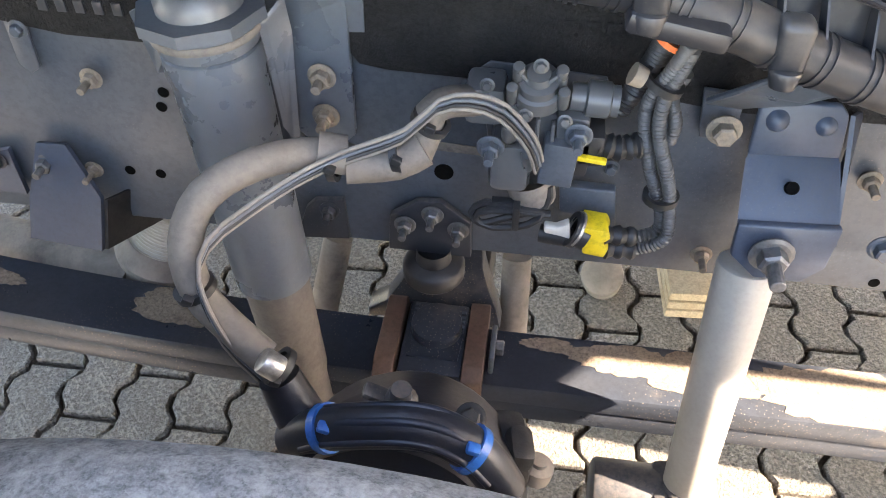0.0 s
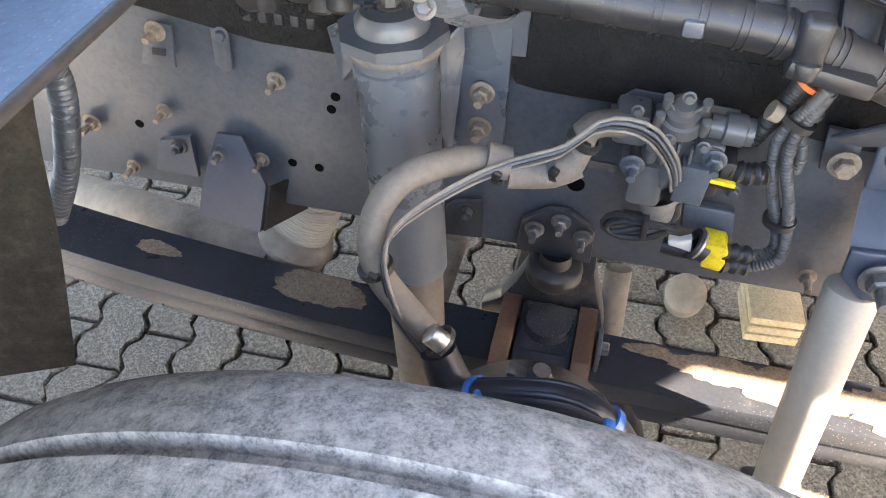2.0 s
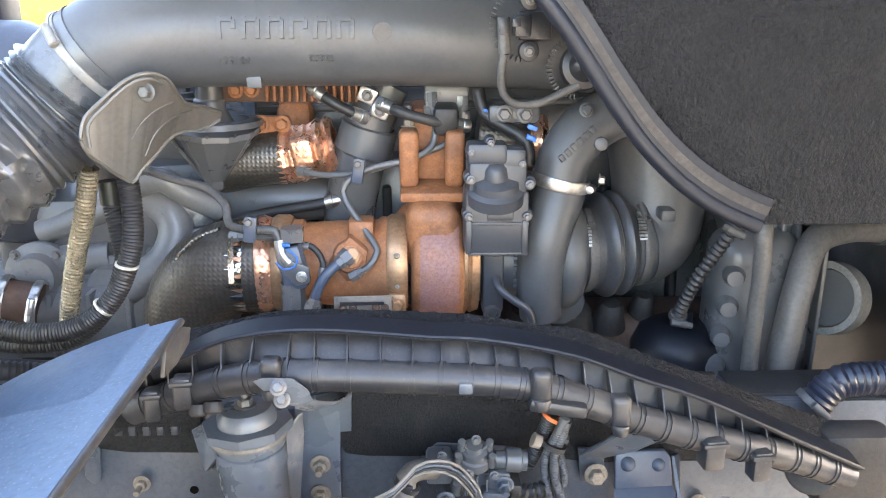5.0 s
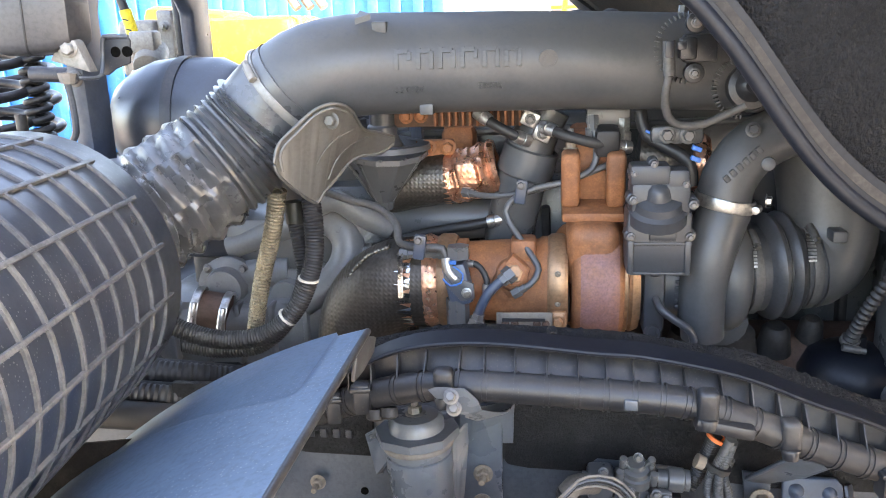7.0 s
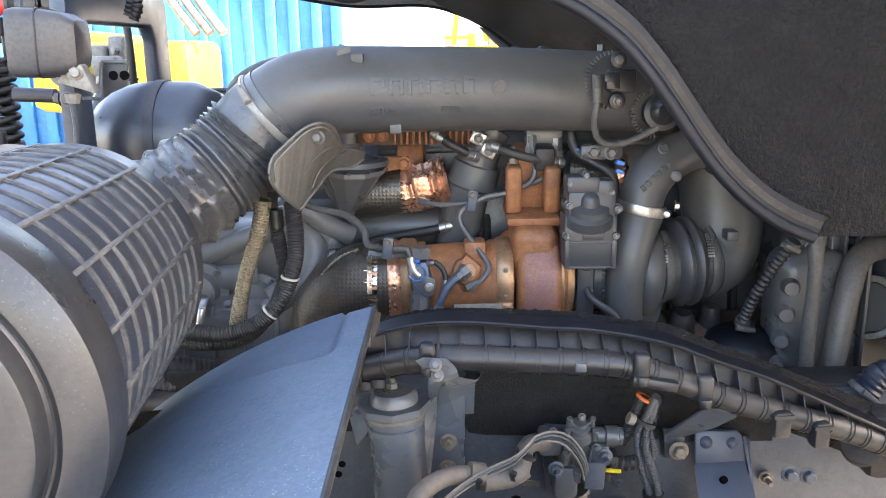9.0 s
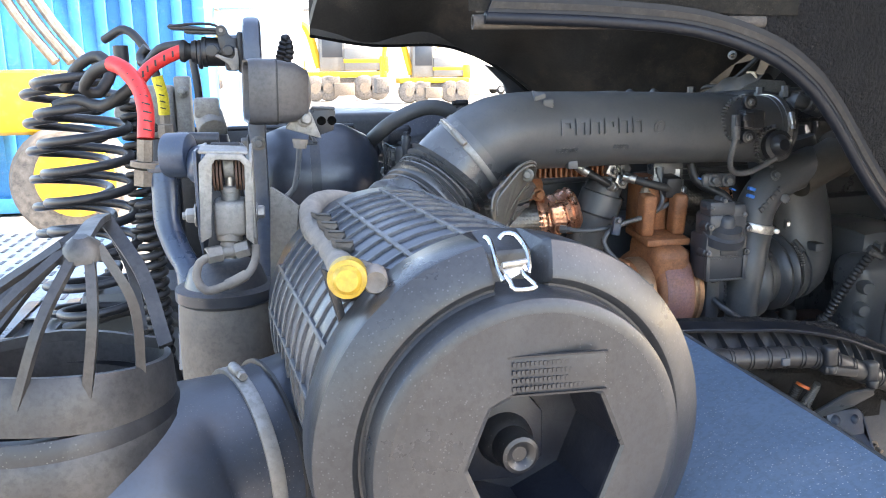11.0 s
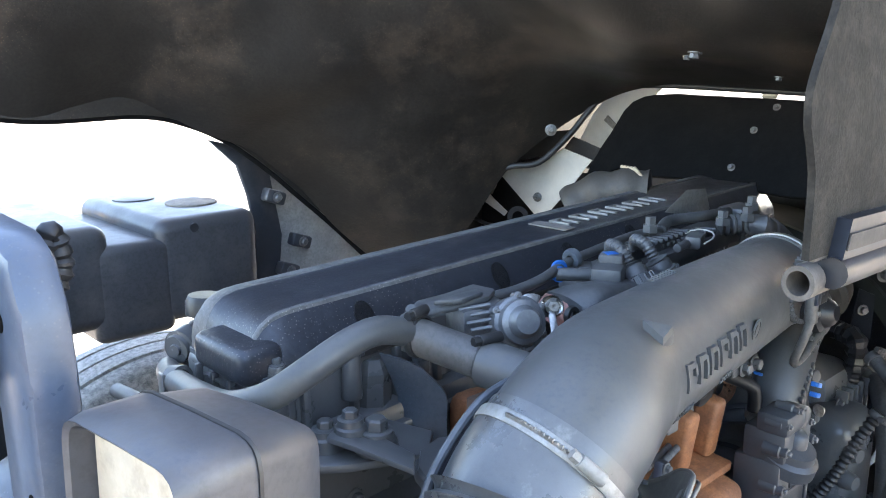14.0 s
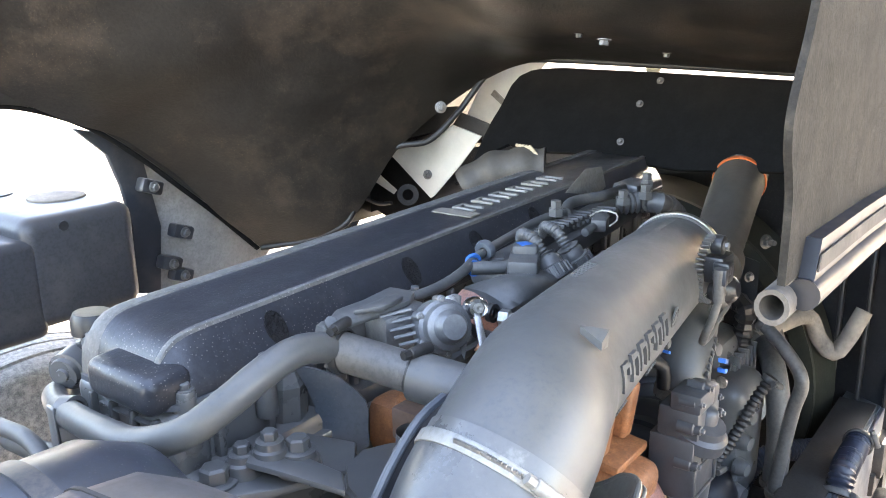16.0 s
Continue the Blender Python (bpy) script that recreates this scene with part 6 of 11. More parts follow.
for pts, r in (([(-0.387, 0.618, 1.336), (-0.375, 0.620, 1.354), (-0.361, 0.631, 1.367), (-0.346, 0.648, 1.374)], 0.0009), ([(-0.379, 0.635, 1.314), (-0.369, 0.643, 1.337), (-0.354, 0.661, 1.353), (-0.335, 0.686, 1.360)], 0.0009), ([(-0.420, 0.581, 1.333), (-0.419, 0.581, 1.357), (-0.400, 0.587, 1.378), (-0.378, 0.598, 1.398), (-0.358, 0.603, 1.405), (-0.347, 0.617, 1.398)], 0.0018)):
    part("pressed_bead", tube(pts, r, 8, 0.006), M_DEFLECT, dfl)
shd = thing("curved_rear_shield", "dark curved sheet shield behind the bellows hose", "heat shield", (-0.5, 0.77, 1.3))
SHL = [(-0.405, 0.762, 1.456), (-0.440, 0.760, 1.450), (-0.475, 0.760, 1.425), (-0.500, 0.762, 1.39), (-0.512, 0.765, 1.34), (-0.515, 0.768, 1.27)]
part("sheet", ribbon(SHL, (0.060, -0.030, -0.02), (0.003, 0, 0.002), 0.01), M_DARKGREY, shd)
# edge drawn in a lighter grey than the sheet
part("rolled_edge", tube(SHL, 0.004, 8, 0.01), M_GREY, shd, "lighter grey rolled edge")

# ---- bellows hose from the air filter ----
bel = thing("intake_bellows", "black ribbed rubber bellows hose streaked with pale dust", "rubber hose", (-0.6, 0.6, 1.28))
M_BELLOWS = mat("streaked_bellows", (0.055, 0.056, 0.058), 0.30, second=(0.10, 0.099, 0.096), mix=0.7, scale=9, mottle=0.25, crisp=0.42, dust=(0.29, 0.282, 0.26), dusty=0.38, dust_scale=18, top=0.12, grit=0.15, bump=0.12, spec=0.7)
BX = [(-0.424, 0.686, 1.429), (-0.457, 0.687, 1.401), (-0.495, 0.677, 1.360), (-0.553, 0.640, 1.315), (-0.611, 0.587, 1.276), (-0.632, 0.52, 1.262), (-0.630, 0.44, 1.262)]
BL = spline(BX, 0.002)


def along(a, b, n=8):
    """Points of the hose's line between two shares of its length."""
    return [BL[int((a + (b - a) * k / n) * (len(BL) - 1))] for k in range(n + 1)]


part("smooth_cuff", tube(along(0.0, 0.17), lambda s: 0.0675 + 0.002 * s, 44, 0.006), M_BELLOWS, bel, "dust-streaked smooth cuff")
part("ribbed_neck", tube(along(0.15, 0.40), 0.0775, 44, 0.006, 0.0075, 0.0128), M_BELLOWS, bel)
part("ribbed_body", quilted(along(0.385, 1.0), 0.0815, 0.030, 0.0125), M_BELLOWS, bel, "quilted lower bellows", angle=32)
cc = along(0.045, 0.055, 1)
band(cc[0], cc[1] - cc[0], 0.0680, 0.011, M_OLDALU, bel, screw=(-0.1, -0.75, 0.55), label="dusty steel worm clamp")
for k in range(14):
    d = (cc[1] - cc[0]).normalized()
    s = V(-0.1, -0.75, 0.55)
    s = (s - d * s.dot(d)).normalized()
    w = radians(18 + 3.2 * k)
    o = s * math.cos(w) + d.cross(s) * math.sin(w)
    part("worm_slot", box(cc[0] + o * 0.0705, (0.0025, 0.004, 0.003)), M_STEEL, bel)

# ---- turbocharger ----
turbo = thing("turbocharger", "rusty orange cast turbocharger with dark compressor housing", "turbocharger", (-0.05, 0.8, 1.07))
TA, TB = V(-0.30, 0.775, 1.135), V(0.06, 0.80, 1.135)
part("turbine_body", lathe(V(-0.235, 0.78, 1.135), V(-0.10, 0.785, 1.135), [(0, 0.062), (0.1, 0.062), (0.12, 0.057), (0.5, 0.060), (0.86, 0.060), (0.9, 0.064), (1, 0.064)], 36), M_CAST, turbo)
part("top_boss", box(V((-0.140, 0.760, 1.188)), (0.035, 0.04, 0.035), 0.005), M_CAST, turbo)
part("sensor_boss", lathe(V((-0.155, 0.735, 1.158)), V((-0.152, 0.712, 1.166)), [(0, 0.024), (0.6, 0.021), (0.7, 0.016), (1, 0.0155), (1, 0)], 24), M_CAST, turbo)
part("sensor_nut", lathe(V((-0.153, 0.714, 1.165)), V((-0.149, 0.700, 1.173)), [(0, 0.0125), (0.5, 0.0125), (0.55, 0.009), (1, 0.008), (1, 0)], 6), M_GOLD, turbo, "golden sensor nut")
part("flange_boss", slab([(-0.183, 0.722, 1.155), (-0.154, 0.722, 1.190), (-0.130, 0.722, 1.169), (-0.138, 0.722, 1.130), (-0.159, 0.722, 1.126)], (0, 0.02, 0), 0.003), M_CAST, turbo)
for x, mm, r in ((-0.250, M_GOLD, 0.068), (-0.092, M_GOLD, 0.068)):
    part("v_band", lathe(V(x - 0.014, 0.783, 1.135), V(x + 0.014, 0.783, 1.135), [(0, 0.055), (0, r - 0.004), (0.2, r), (0.8, r), (1, r - 0.004), (1, 0.055)], 44), mm, turbo, "heat-tinted steel clamp band")
part("clamp_ring", lathe(V(-0.286, 0.778, 1.135), V(-0.264, 0.78, 1.135), [(0, 0.05), (0, 0.066), (0.5, 0.069), (1, 0.064), (1, 0.05)], 40), M_COPPER, turbo, "copper-coloured ring")
part("band_lug", box((-0.092, 0.714, 1.098), (0.024, 0.012, 0.030), 0.004), M_GOLD, turbo)
bolt((-0.092, 0.708, 1.100), (0, -1, 0), 0.011, M_GOLD, turbo, "band_bolt")
for z in (1.122, 1.165):
    bolt((-0.092, 0.7165, z), (0, -1, 0), 0.0045, M_BOLTTAN, turbo, "rivet")
for k in range(26):
    a = radians(100 + 6.2 * k)
    part("foil_tear", slab([V(-0.302, 0.779, 1.133) + V(g, 0.0672 * math.cos(a + e), 0.0672 * math.sin(a + e)) for e, g in ((-0.05, 0.006), (0.05, 0.004), (0.03 * (-1) ** k, -0.010 - 0.004 * (k % 3)))], (0, -0.0006, 0.0006)), M_CHROME if k % 3 else M_COPPER, turbo, "torn foil shred", smooth=False)


SX0, SX1 = (-0.073, 0.715, 1.164)[0], (-0.001, 0.715, 1.165)[0]
part("turbine_scroll", lathe((SX0, 0.80, 1.135), (SX1, 0.80, 1.135), [(0, 0.05), (0, 0.074), (0.05, 0.083), (0.14, 0.088), (0.86, 0.090), (0.95, 0.086), (1, 0.078), (1, 0.05)], 64), M_CAST, turbo)
part("scroll_band", lathe((SX0 + 0.012, 0.80, 1.135), (SX1 - 0.008, 0.80, 1.135), [(0, 0.085), (0, 0.0895), (0.1, 0.0912), (0.9, 0.0918), (1, 0.0895), (1, 0.085)], 64), M_HEATED, turbo, "purple heat-tinted band of the scroll")
part("inlet_cone", lathe((-0.088, 0.786, 1.135), (SX0 + 0.006, 0.797, 1.135), [(0, 0.062), (0.35, 0.067), (0.6, 0.072), (1, 0.080)], 48), M_CAST, turbo)
NX = (SX0 + SX1) / 2
part("scroll_neck", box((NX - 0.007, 0.792, 1.188), (0.072, 0.128, 0.096), 0.020, (8, 0, 0), 4), M_CAST, turbo, "squared scroll neck")
part("scroll_foot", box((NX - 0.004, 0.755, 1.052), (SX1 - SX0 + 0.004, 0.06, 0.02), 0.006), M_CAST, turbo)
part("neck_flange", box((NX - 0.007, 0.800, 1.240), (0.086, 0.100, 0.014), 0.004, (6, 0, 0), 2), M_CAST, turbo)
part("riser", box((NX - 0.007, 0.842, 1.295), (0.064, 0.07, 0.11), 0.012, (6, 0, 0), 3), M_CAST, turbo)
part("riser_port", box((NX + 0.012, 0.80, 1.335), (0.034, 0.05, 0.04), 0.008, (8, 0, 0)), M_RUBBER, turbo, "dark port")
for dx in (-0.034, 0.028):
    part("riser_post", box((NX - 0.004 + dx, 0.784, 1.284), (0.026, 0.034, 0.078), 0.007, (8, 0, 0), 3), M_CAST, turbo)
    bolt((NX - 0.004 + dx, 0.792, 1.324), (0, 0.1, 1), 0.011, M_BOLTTAN, turbo)
    part("stud", cyl((NX - 0.004 + dx, 0.792, 1.330), (NX - 0.004 + dx, 0.795, 1.352), 0.0045, seg=10), M_BOLT, turbo)
part("back_ring", lathe(V(SX1 - 0.006, 0.80, 1.135), V(0.020, 0.80, 1.135), [(0, 0.05), (0, 0.078), (0.35, 0.080), (0.45, 0.075), (0.6, 0.078), (1, 0.074), (1, 0.04)], 44), M_GOLD, turbo, "gold heat-tinted ring")
part("bearing_housing", lathe(V(0.016, 0.80, 1.135), V(0.12, 0.80, 1.135), [(0, 0), (0, 0.066), (0.1, 0.060), (0.55, 0.060), (0.60, 0.070), (0.66, 0.074), (0.72, 0.074), (0.74, 0.068), (0.78, 0.068), (0.80, 0.077), (0.95, 0.077), (1, 0.072), (1, 0)], 44), M_ACT, turbo, "dark cast bearing housing")
part("oil_block", box((0.038, 0.742, 1.132), (0.030, 0.03, 0.115), 0.008), M_ACT, turbo)
part("oil_pipe", tube([(0.040, 0.728, 1.128), (0.046, 0.712, 1.118), (0.062, 0.706, 1.106), (0.082, 0.704, 1.092), (0.090, 0.706, 1.070), (0.091, 0.714, 1.03)], 0.0055, 12, 0.006), M_ACT, turbo)
for z, r in ((1.172, 0.0125), (1.078, 0.012)):
    part("oil_port", lathe((0.037, 0.734, z), (0.037, 0.722, z), [(0, r), (0.8, r), (1, r * 0.85), (1, r * 0.55), (0.6, r * 0.5), (0.6, 0)], 22), M_ACT, turbo)
for k in range(6):
    part("cast_mark", box((0.070, 0.738 + 0.001 * abs(k - 2.5), 1.112 + 0.009 * k), (0.006, 0.004, 0.005), 0.001), M_ACT, turbo)


def compressor():
    rows = []
    bm = bmesh.new()
    for k in range(41):
        a = math.radians(250 - 340 * k / 40)
        R = 0.052 + 0.016 * k / 40
        rr = 0.022 + 0.014 * k / 40
        rows.append([bm.verts.new((0.145 + rr * math.cos(2 * math.pi * j / 14), 0.80 + (R + rr * math.sin(2 * math.pi * j / 14)) * math.cos(a), 1.135 + (R + rr * math.sin(2 * math.pi * j / 14)) * math.sin(a))) for j in range(14)])
    for r, s in zip(rows, rows[1:]):
        for k in range(14):
            bm.faces.new((r[k], r[(k + 1) % 14], s[(k + 1) % 14], s[k]))
    bm.faces.new(rows[0][::-1])
    bm.faces.new(rows[-1])
    return bm


part("compressor_scroll", compressor(), M_INTAKE, turbo, "grey compressor scroll")
part("outlet", tube([(0.106, 0.740, 1.070), (0.102, 0.735, 1.127), (0.107, 0.735, 1.178), (0.118, 0.745, 1.217), (0.129, 0.755, 1.245)], lambda s: 0.029 + 0.006 * s, 28, 0.01), M_INTAKE, turbo, "grey compressor outlet")
# outlet elbow
elb = thing("outlet_elbow", "grey cast elbow with raised marks on a band clamp", "pipe elbow", (0.15, 0.76, 1.27))
part("elbow", tube([(0.127, 0.757, 1.259), (0.133, 0.760, 1.286), (0.157, 0.765, 1.321), (0.195, 0.775, 1.343), (0.239, 0.790, 1.353), (0.281, 0.810, 1.362)], 0.036, 30, 0.01), M_INTAKE, elb)
band((0.128, 0.757, 1.256), (0.02, 0.0, 0.1), 0.038, 0.016, M_STEEL, elb, screw=(1, -0.4, 0), label="bright steel band clamp")
bolt((0.172, 0.720, 1.265), (1, -0.3, 0), 0.009, M_STEEL, elb)
for k in range(6):
    p = V((0.123, 0.724, 1.293)).lerp(V((0.162, 0.729, 1.329)), k / 5)
    part("emblem_bar", box(p, (0.007, 0.004, 0.010), 0.001, (0, -42, 8)), M_INTAKE, elb)
part("date_dial", cyl((0.176, 0.735, 1.310), (0.174, 0.727, 1.311), 0.009, seg=24, bevel=0.002), M_INTAKE, elb)
bolt((0.154, 0.735, 1.354), (0, -1, 0.3), 0.010, M_INTAKE, elb)
# actuator
act = thing("turbo_actuator", "dark grey cast electronic turbo actuator", "actuator", (0.03, 0.7, 1.2))
ac = V((0.037, 0.700, 1.227))
part("body", box(ac + V(0, 0.02, -0.012), (0.082, 0.06, 0.085), 0.006), M_ACT, act)
part("upper_body", box(ac + V(0, 0.015, 0.045), (0.075, 0.055, 0.05), 0.008), M_ACT, act)
part("dome", lathe(ac + V(-0.002, 0.004, 0.018), ac + V(-0.003, -0.014, 0.066), [(0, 0.038), (0.30, 0.037), (0.38, 0.031), (0.56, 0.029), (0.64, 0.016), (0.88, 0.013), (0.96, 0.009), (1, 0.0)], 32), M_ACT, act, "stepped round dome")
part("top_connector", box(ac + V(-0.014, 0.006, 0.078), (0.050, 0.040, 0.026), 0.005), M_ACT, act)
part("connector_step", box(ac + V(0.020, 0.006, 0.070), (0.030, 0.036, 0.030), 0.006), M_ACT, act)
for dx, dz, r in ((-0.036, -0.002, 0.0075), (0.038, -0.002, 0.0075), (-0.034, 0.046, 0.008), (0.040, 0.040, 0.008), (0.030, 0.066, 0.006), (-0.034, 0.080, 0.006), (-0.010, 0.092, 0.006)):
    q = ac + V(dx, -0.006, dz)
    part("screw_post", lathe(q + V(0, 0.020, 0), q + V(0, -0.008, 0), [(0, r * 1.2), (0.7, r * 1.1), (0.75, r * 0.8), (1, r * 0.75), (1, 0)], 14), M_ACT, act)
    bolt(q + V(0, -0.008, 0), (0, -1, 0), r * 0.7, M_BOLT, act)
for k in range(5):
    part("raised_bar", box(ac + V(-0.012 + 0.006 * k, -0.0215, 0.022), (0.003, 0.002, 0.004)), M_PIPE, act)
for z in (-0.052, -0.012):
    part("casting_line", box(ac + V(0.002, -0.0105, z), (0.078, 0.003, 0.004), 0.001), M_ACT, act)
part("front_window", box(ac + V(0.004, -0.0105, -0.002), (0.034, 0.004, 0.012), 0.002), M_ACT, act)
for sx in (-1, 1):
    part("corner_rib", box(ac + V(sx * 0.036, -0.008, -0.030), (0.008, 0.010, 0.045), 0.002), M_ACT, act)
for p in ((0.077, 0.690, 1.325), (0.078, 0.690, 1.338)):
    part("blue_tie", box(p, (0.012, 0.01, 0.006), 0.001, (0, 20, 0)), M_BLUETIE, act, "blue cable tie")
# compressor inlet hose and elbow
inl = thing("compressor_inlet", "dark rubber bellows joining a grey inlet elbow", "intake hose", (0.3, 0.82, 1.05))
part("collar", cyl((0.115, 0.81, 1.140), (0.158, 0.816, 1.143), 0.064, 0.064, 36), M_INTAKE, inl)
I0, I1 = V(0.148, 0.815, 1.143), V(0.268, 0.836, 1.150)
part("bellows", lathe(I0, I1, [(0, 0.058), (0.03, 0.064), (0.34, 0.064), (0.37, 0.068), (0.41, 0.075), (0.46, 0.078), (0.51, 0.076), (0.545, 0.069), (0.56, 0.069), (0.59, 0.075), (0.64, 0.078), (0.69, 0.075), (0.73, 0.068), (0.76, 0.064), (1, 0.064), (1, 0.055)], 44), M_INLET, inl, "grey-black ribbed rubber sleeve")
for f in (0.19, 0.86):
    band(I0.lerp(I1, f), I1 - I0, 0.065, 0.013, M_TUBE, inl, screw=(0, -0.6, 0.8))
    for k in range(9):
        w = radians(52 - 4.2 * k)
        part("worm_thread", box(I0.lerp(I1, f) + V(0, -0.0675 * math.cos(w), 0.0675 * math.sin(w)), (0.011, 0.003, 0.0024), 0, (90 - math.degrees(w), 0, 0)), M_STEEL, inl, "bright clamp thread")
part("elbow", tube([(0.258, 0.834, 1.150), (0.278, 0.840, 1.156), (0.292, 0.850, 1.190), (0.290, 0.862, 1.255), (0.276, 0.875, 1.330), (0.26, 0.885, 1.40)], 0.0675, 40, 0.010), M_INTAKE, inl)
part("lug", box((0.282, 0.776, 1.205), (0.020, 0.03, 0.016), 0.003), M_INTAKE, inl)
# exhaust elbow on the turbine outlet
exh = thing("exhaust_elbow", "embossed dull metal heat-shielded exhaust elbow", "exhaust elbow", (-0.35, 0.79, 1.0))
part("shell", tube([(-0.272, 0.778, 1.135), (-0.325, 0.779, 1.130), (-0.362, 0.782, 1.105), (-0.385, 0.785, 1.06), (-0.39, 0.79, 0.98)], 0.066, 36, 0.01), M_ELBOW, exh)
part("seam", tube([(-0.326, 0.735, 1.198), (-0.362, 0.740, 1.181), (-0.395, 0.745, 1.144), (-0.413, 0.750, 1.092)], 0.0035, 8, 0.004, 0.0015, 0.006), M_FOIL, exh, "crimped seam")
part("torn_foil", grid_surface([[(-0.312, 0.715, 1.193), (-0.312, 0.710, 1.169), (-0.313, 0.710, 1.130)], [(-0.304, 0.712, 1.194), (-0.304, 0.706, 1.170), (-0.305, 0.707, 1.131)]], (0, 0.002, 0), 12, 6, 0.004, 160), M_CHROME, exh, "torn bright foil edge")

# ---- pipes and shields behind the turbocharger ----
man = thing("exhaust_manifold", "exhaust manifold wrapped in embossed foil with copper-coloured ends", "exhaust manifold", (-0.2, 0.92, 1.2))
part("foil_wrap", tube([(-0.357, 0.900, 1.249), (-0.308, 0.890, 1.261), (-0.251, 0.885, 1.269)], 0.040, 40, 0.006), M_FOIL, man)
part("copper_wrap", tube([(-0.252, 0.885, 1.269), (-0.228, 0.880, 1.274), (-0.205, 0.880, 1.280)], lambda s: 0.0425 + 0.0015 * math.sin(s * 21) - 0.003 * s, 11, 0.004), M_COPPER, man, "crumpled copper-coloured foil", angle=14)
part("copper_cap", box((-0.226, 0.842, 1.280), (0.034, 0.016, 0.044), 0.007, (0, -14, 0), 3), M_COPPER, man, "bright folded foil corner")
for k in range(16):
    a = radians(150 + 14 * k)
    part("foil_tooth", slab([V(-0.254, 0.885, 1.269) + V(0.0, 0.0425 * math.cos(a + e), 0.0425 * math.sin(a + e)) + V(g, 0, 0) for e, g in ((-0.07, 0), (0.07, 0), (0.02, -0.010))], (0.0006, 0, 0.0006)), M_COPPER, man, smooth=False)
part("end_ring", lathe((-0.206, 0.880, 1.278), (-0.181, 0.880, 1.284), [(0, 0.03), (0, 0.043), (0.25, 0.046), (0.5, 0.041), (0.75, 0.046), (1, 0.042), (1, 0.03)], 28), M_COPPER, man)
part("flange", slab([(-0.308, 0.875, 1.327), (-0.249, 0.875, 1.327), (-0.245, 0.875, 1.300), (-0.309, 0.875, 1.300)], (0, 0.02, 0), 0.004), M_CAST, man)
for p in ((-0.287, 0.868, 1.317), (-0.257, 0.868, 1.317)):
    bolt(p, (0, -1, 0), 0.013, M_CAST, man)
bolt((-0.227, 0.835, 1.255), (0, -1, 0), 0.011, M_CAST, man)
part("lower_runner", tube([(-0.356, 0.930, 1.189), (-0.276, 0.920, 1.193), (-0.181, 0.920, 1.198)], 0.034, 20), M_ENGINE, man)
part("finned_bar", box((-0.220, 0.860, 1.369), (0.24, 0.04, 0.035), 0.003), M_RUST, man)
for k in range(14):
    p = V((-0.269, 0.835, 1.372)).lerp(V((-0.136, 0.835, 1.371)), k / 13)
    part("fin", box(p, (0.004, 0.02, 0.036), 0.0008), M_CAST, man)
for p in ((-0.313, 0.835, 1.368), (-0.291, 0.835, 1.369)):
    bolt(p, (0, -1, 0), 0.011, M_CAST, man)
con = thing("tapered_pipe_support", "dark grey tapered cast pipe support", "bracket", (-0.33, 0.85, 1.2))
CT, CB = V(-0.350, 0.846, 1.322), V(-0.358, 0.862, 1.226)
part("cone", lathe(CT, CB, [(0, 0), (0, 0.066), (0.08, 0.067), (0.10, 0.062), (0.80, 0.020), (0.86, 0.016), (1, 0.014), (1, 0)], 12), M_ENGINE, con, smooth=True, angle=20)
part("rim", lathe(CT + V(0, 0, 0.006), CT + V(0, 0, -0.004), [(0, 0.05), (0.1, 0.068), (0.9, 0.070), (1, 0.06)], 28), M_ENGINE, con)
for k in range(5):
    a = radians(-150 + 32 * k)
    part("rib", slab([CT + V(0.061 * math.cos(a), 0.061 * math.sin(a), -0.012), CT + V(0.068 * math.cos(a), 0.068 * math.sin(a), -0.008), CB + V(0.020 * math.cos(a), 0.020 * math.sin(a), 0.016), CB + V(0.013 * math.cos(a), 0.013 * math.sin(a), 0.010)], (-0.004 * math.sin(a), 0.004 * math.cos(a), 0)), M_ENGINE, con)
part("neck", lathe((-0.350, 0.840, 1.376), (-0.352, 0.842, 1.322), [(0, 0.019), (0.35, 0.019), (0.4, 0.022), (0.6, 0.022), (1, 0.034)], 22), M_ENGINE, con)
egr = thing("egr_riser", "dark grey cast riser pipe leaning behind the turbo", "pipe", (-0.08, 0.88, 1.2))
part("riser", tube([(-0.102, 0.860, 1.376), (-0.128, 0.860, 1.329), (-0.145, 0.865, 1.275), (-0.164, 0.880, 1.189), (-0.170, 0.900, 1.126)], lambda s: 0.030 + 0.008 * min(1, s * 2.5), 26, 0.01), M_ENGINE, egr)
part("step_collar", lathe((-0.130, 0.860, 1.318), (-0.143, 0.863, 1.275), [(0, 0.036), (0.05, 0.041), (0.9, 0.043), (1, 0.038)], 26), M_ENGINE, egr)
for p in ((-0.131, 0.820, 1.364), (-0.114, 0.820, 1.343)):
    part("cap_block", box(p, (0.026, 0.02, 0.022), 0.003, (0, 25, 0)), M_STEEL, egr)
    bolt(V(p) + V(0, -0.011, 0), (0, -1, 0), 0.008, M_ENGINE, egr)
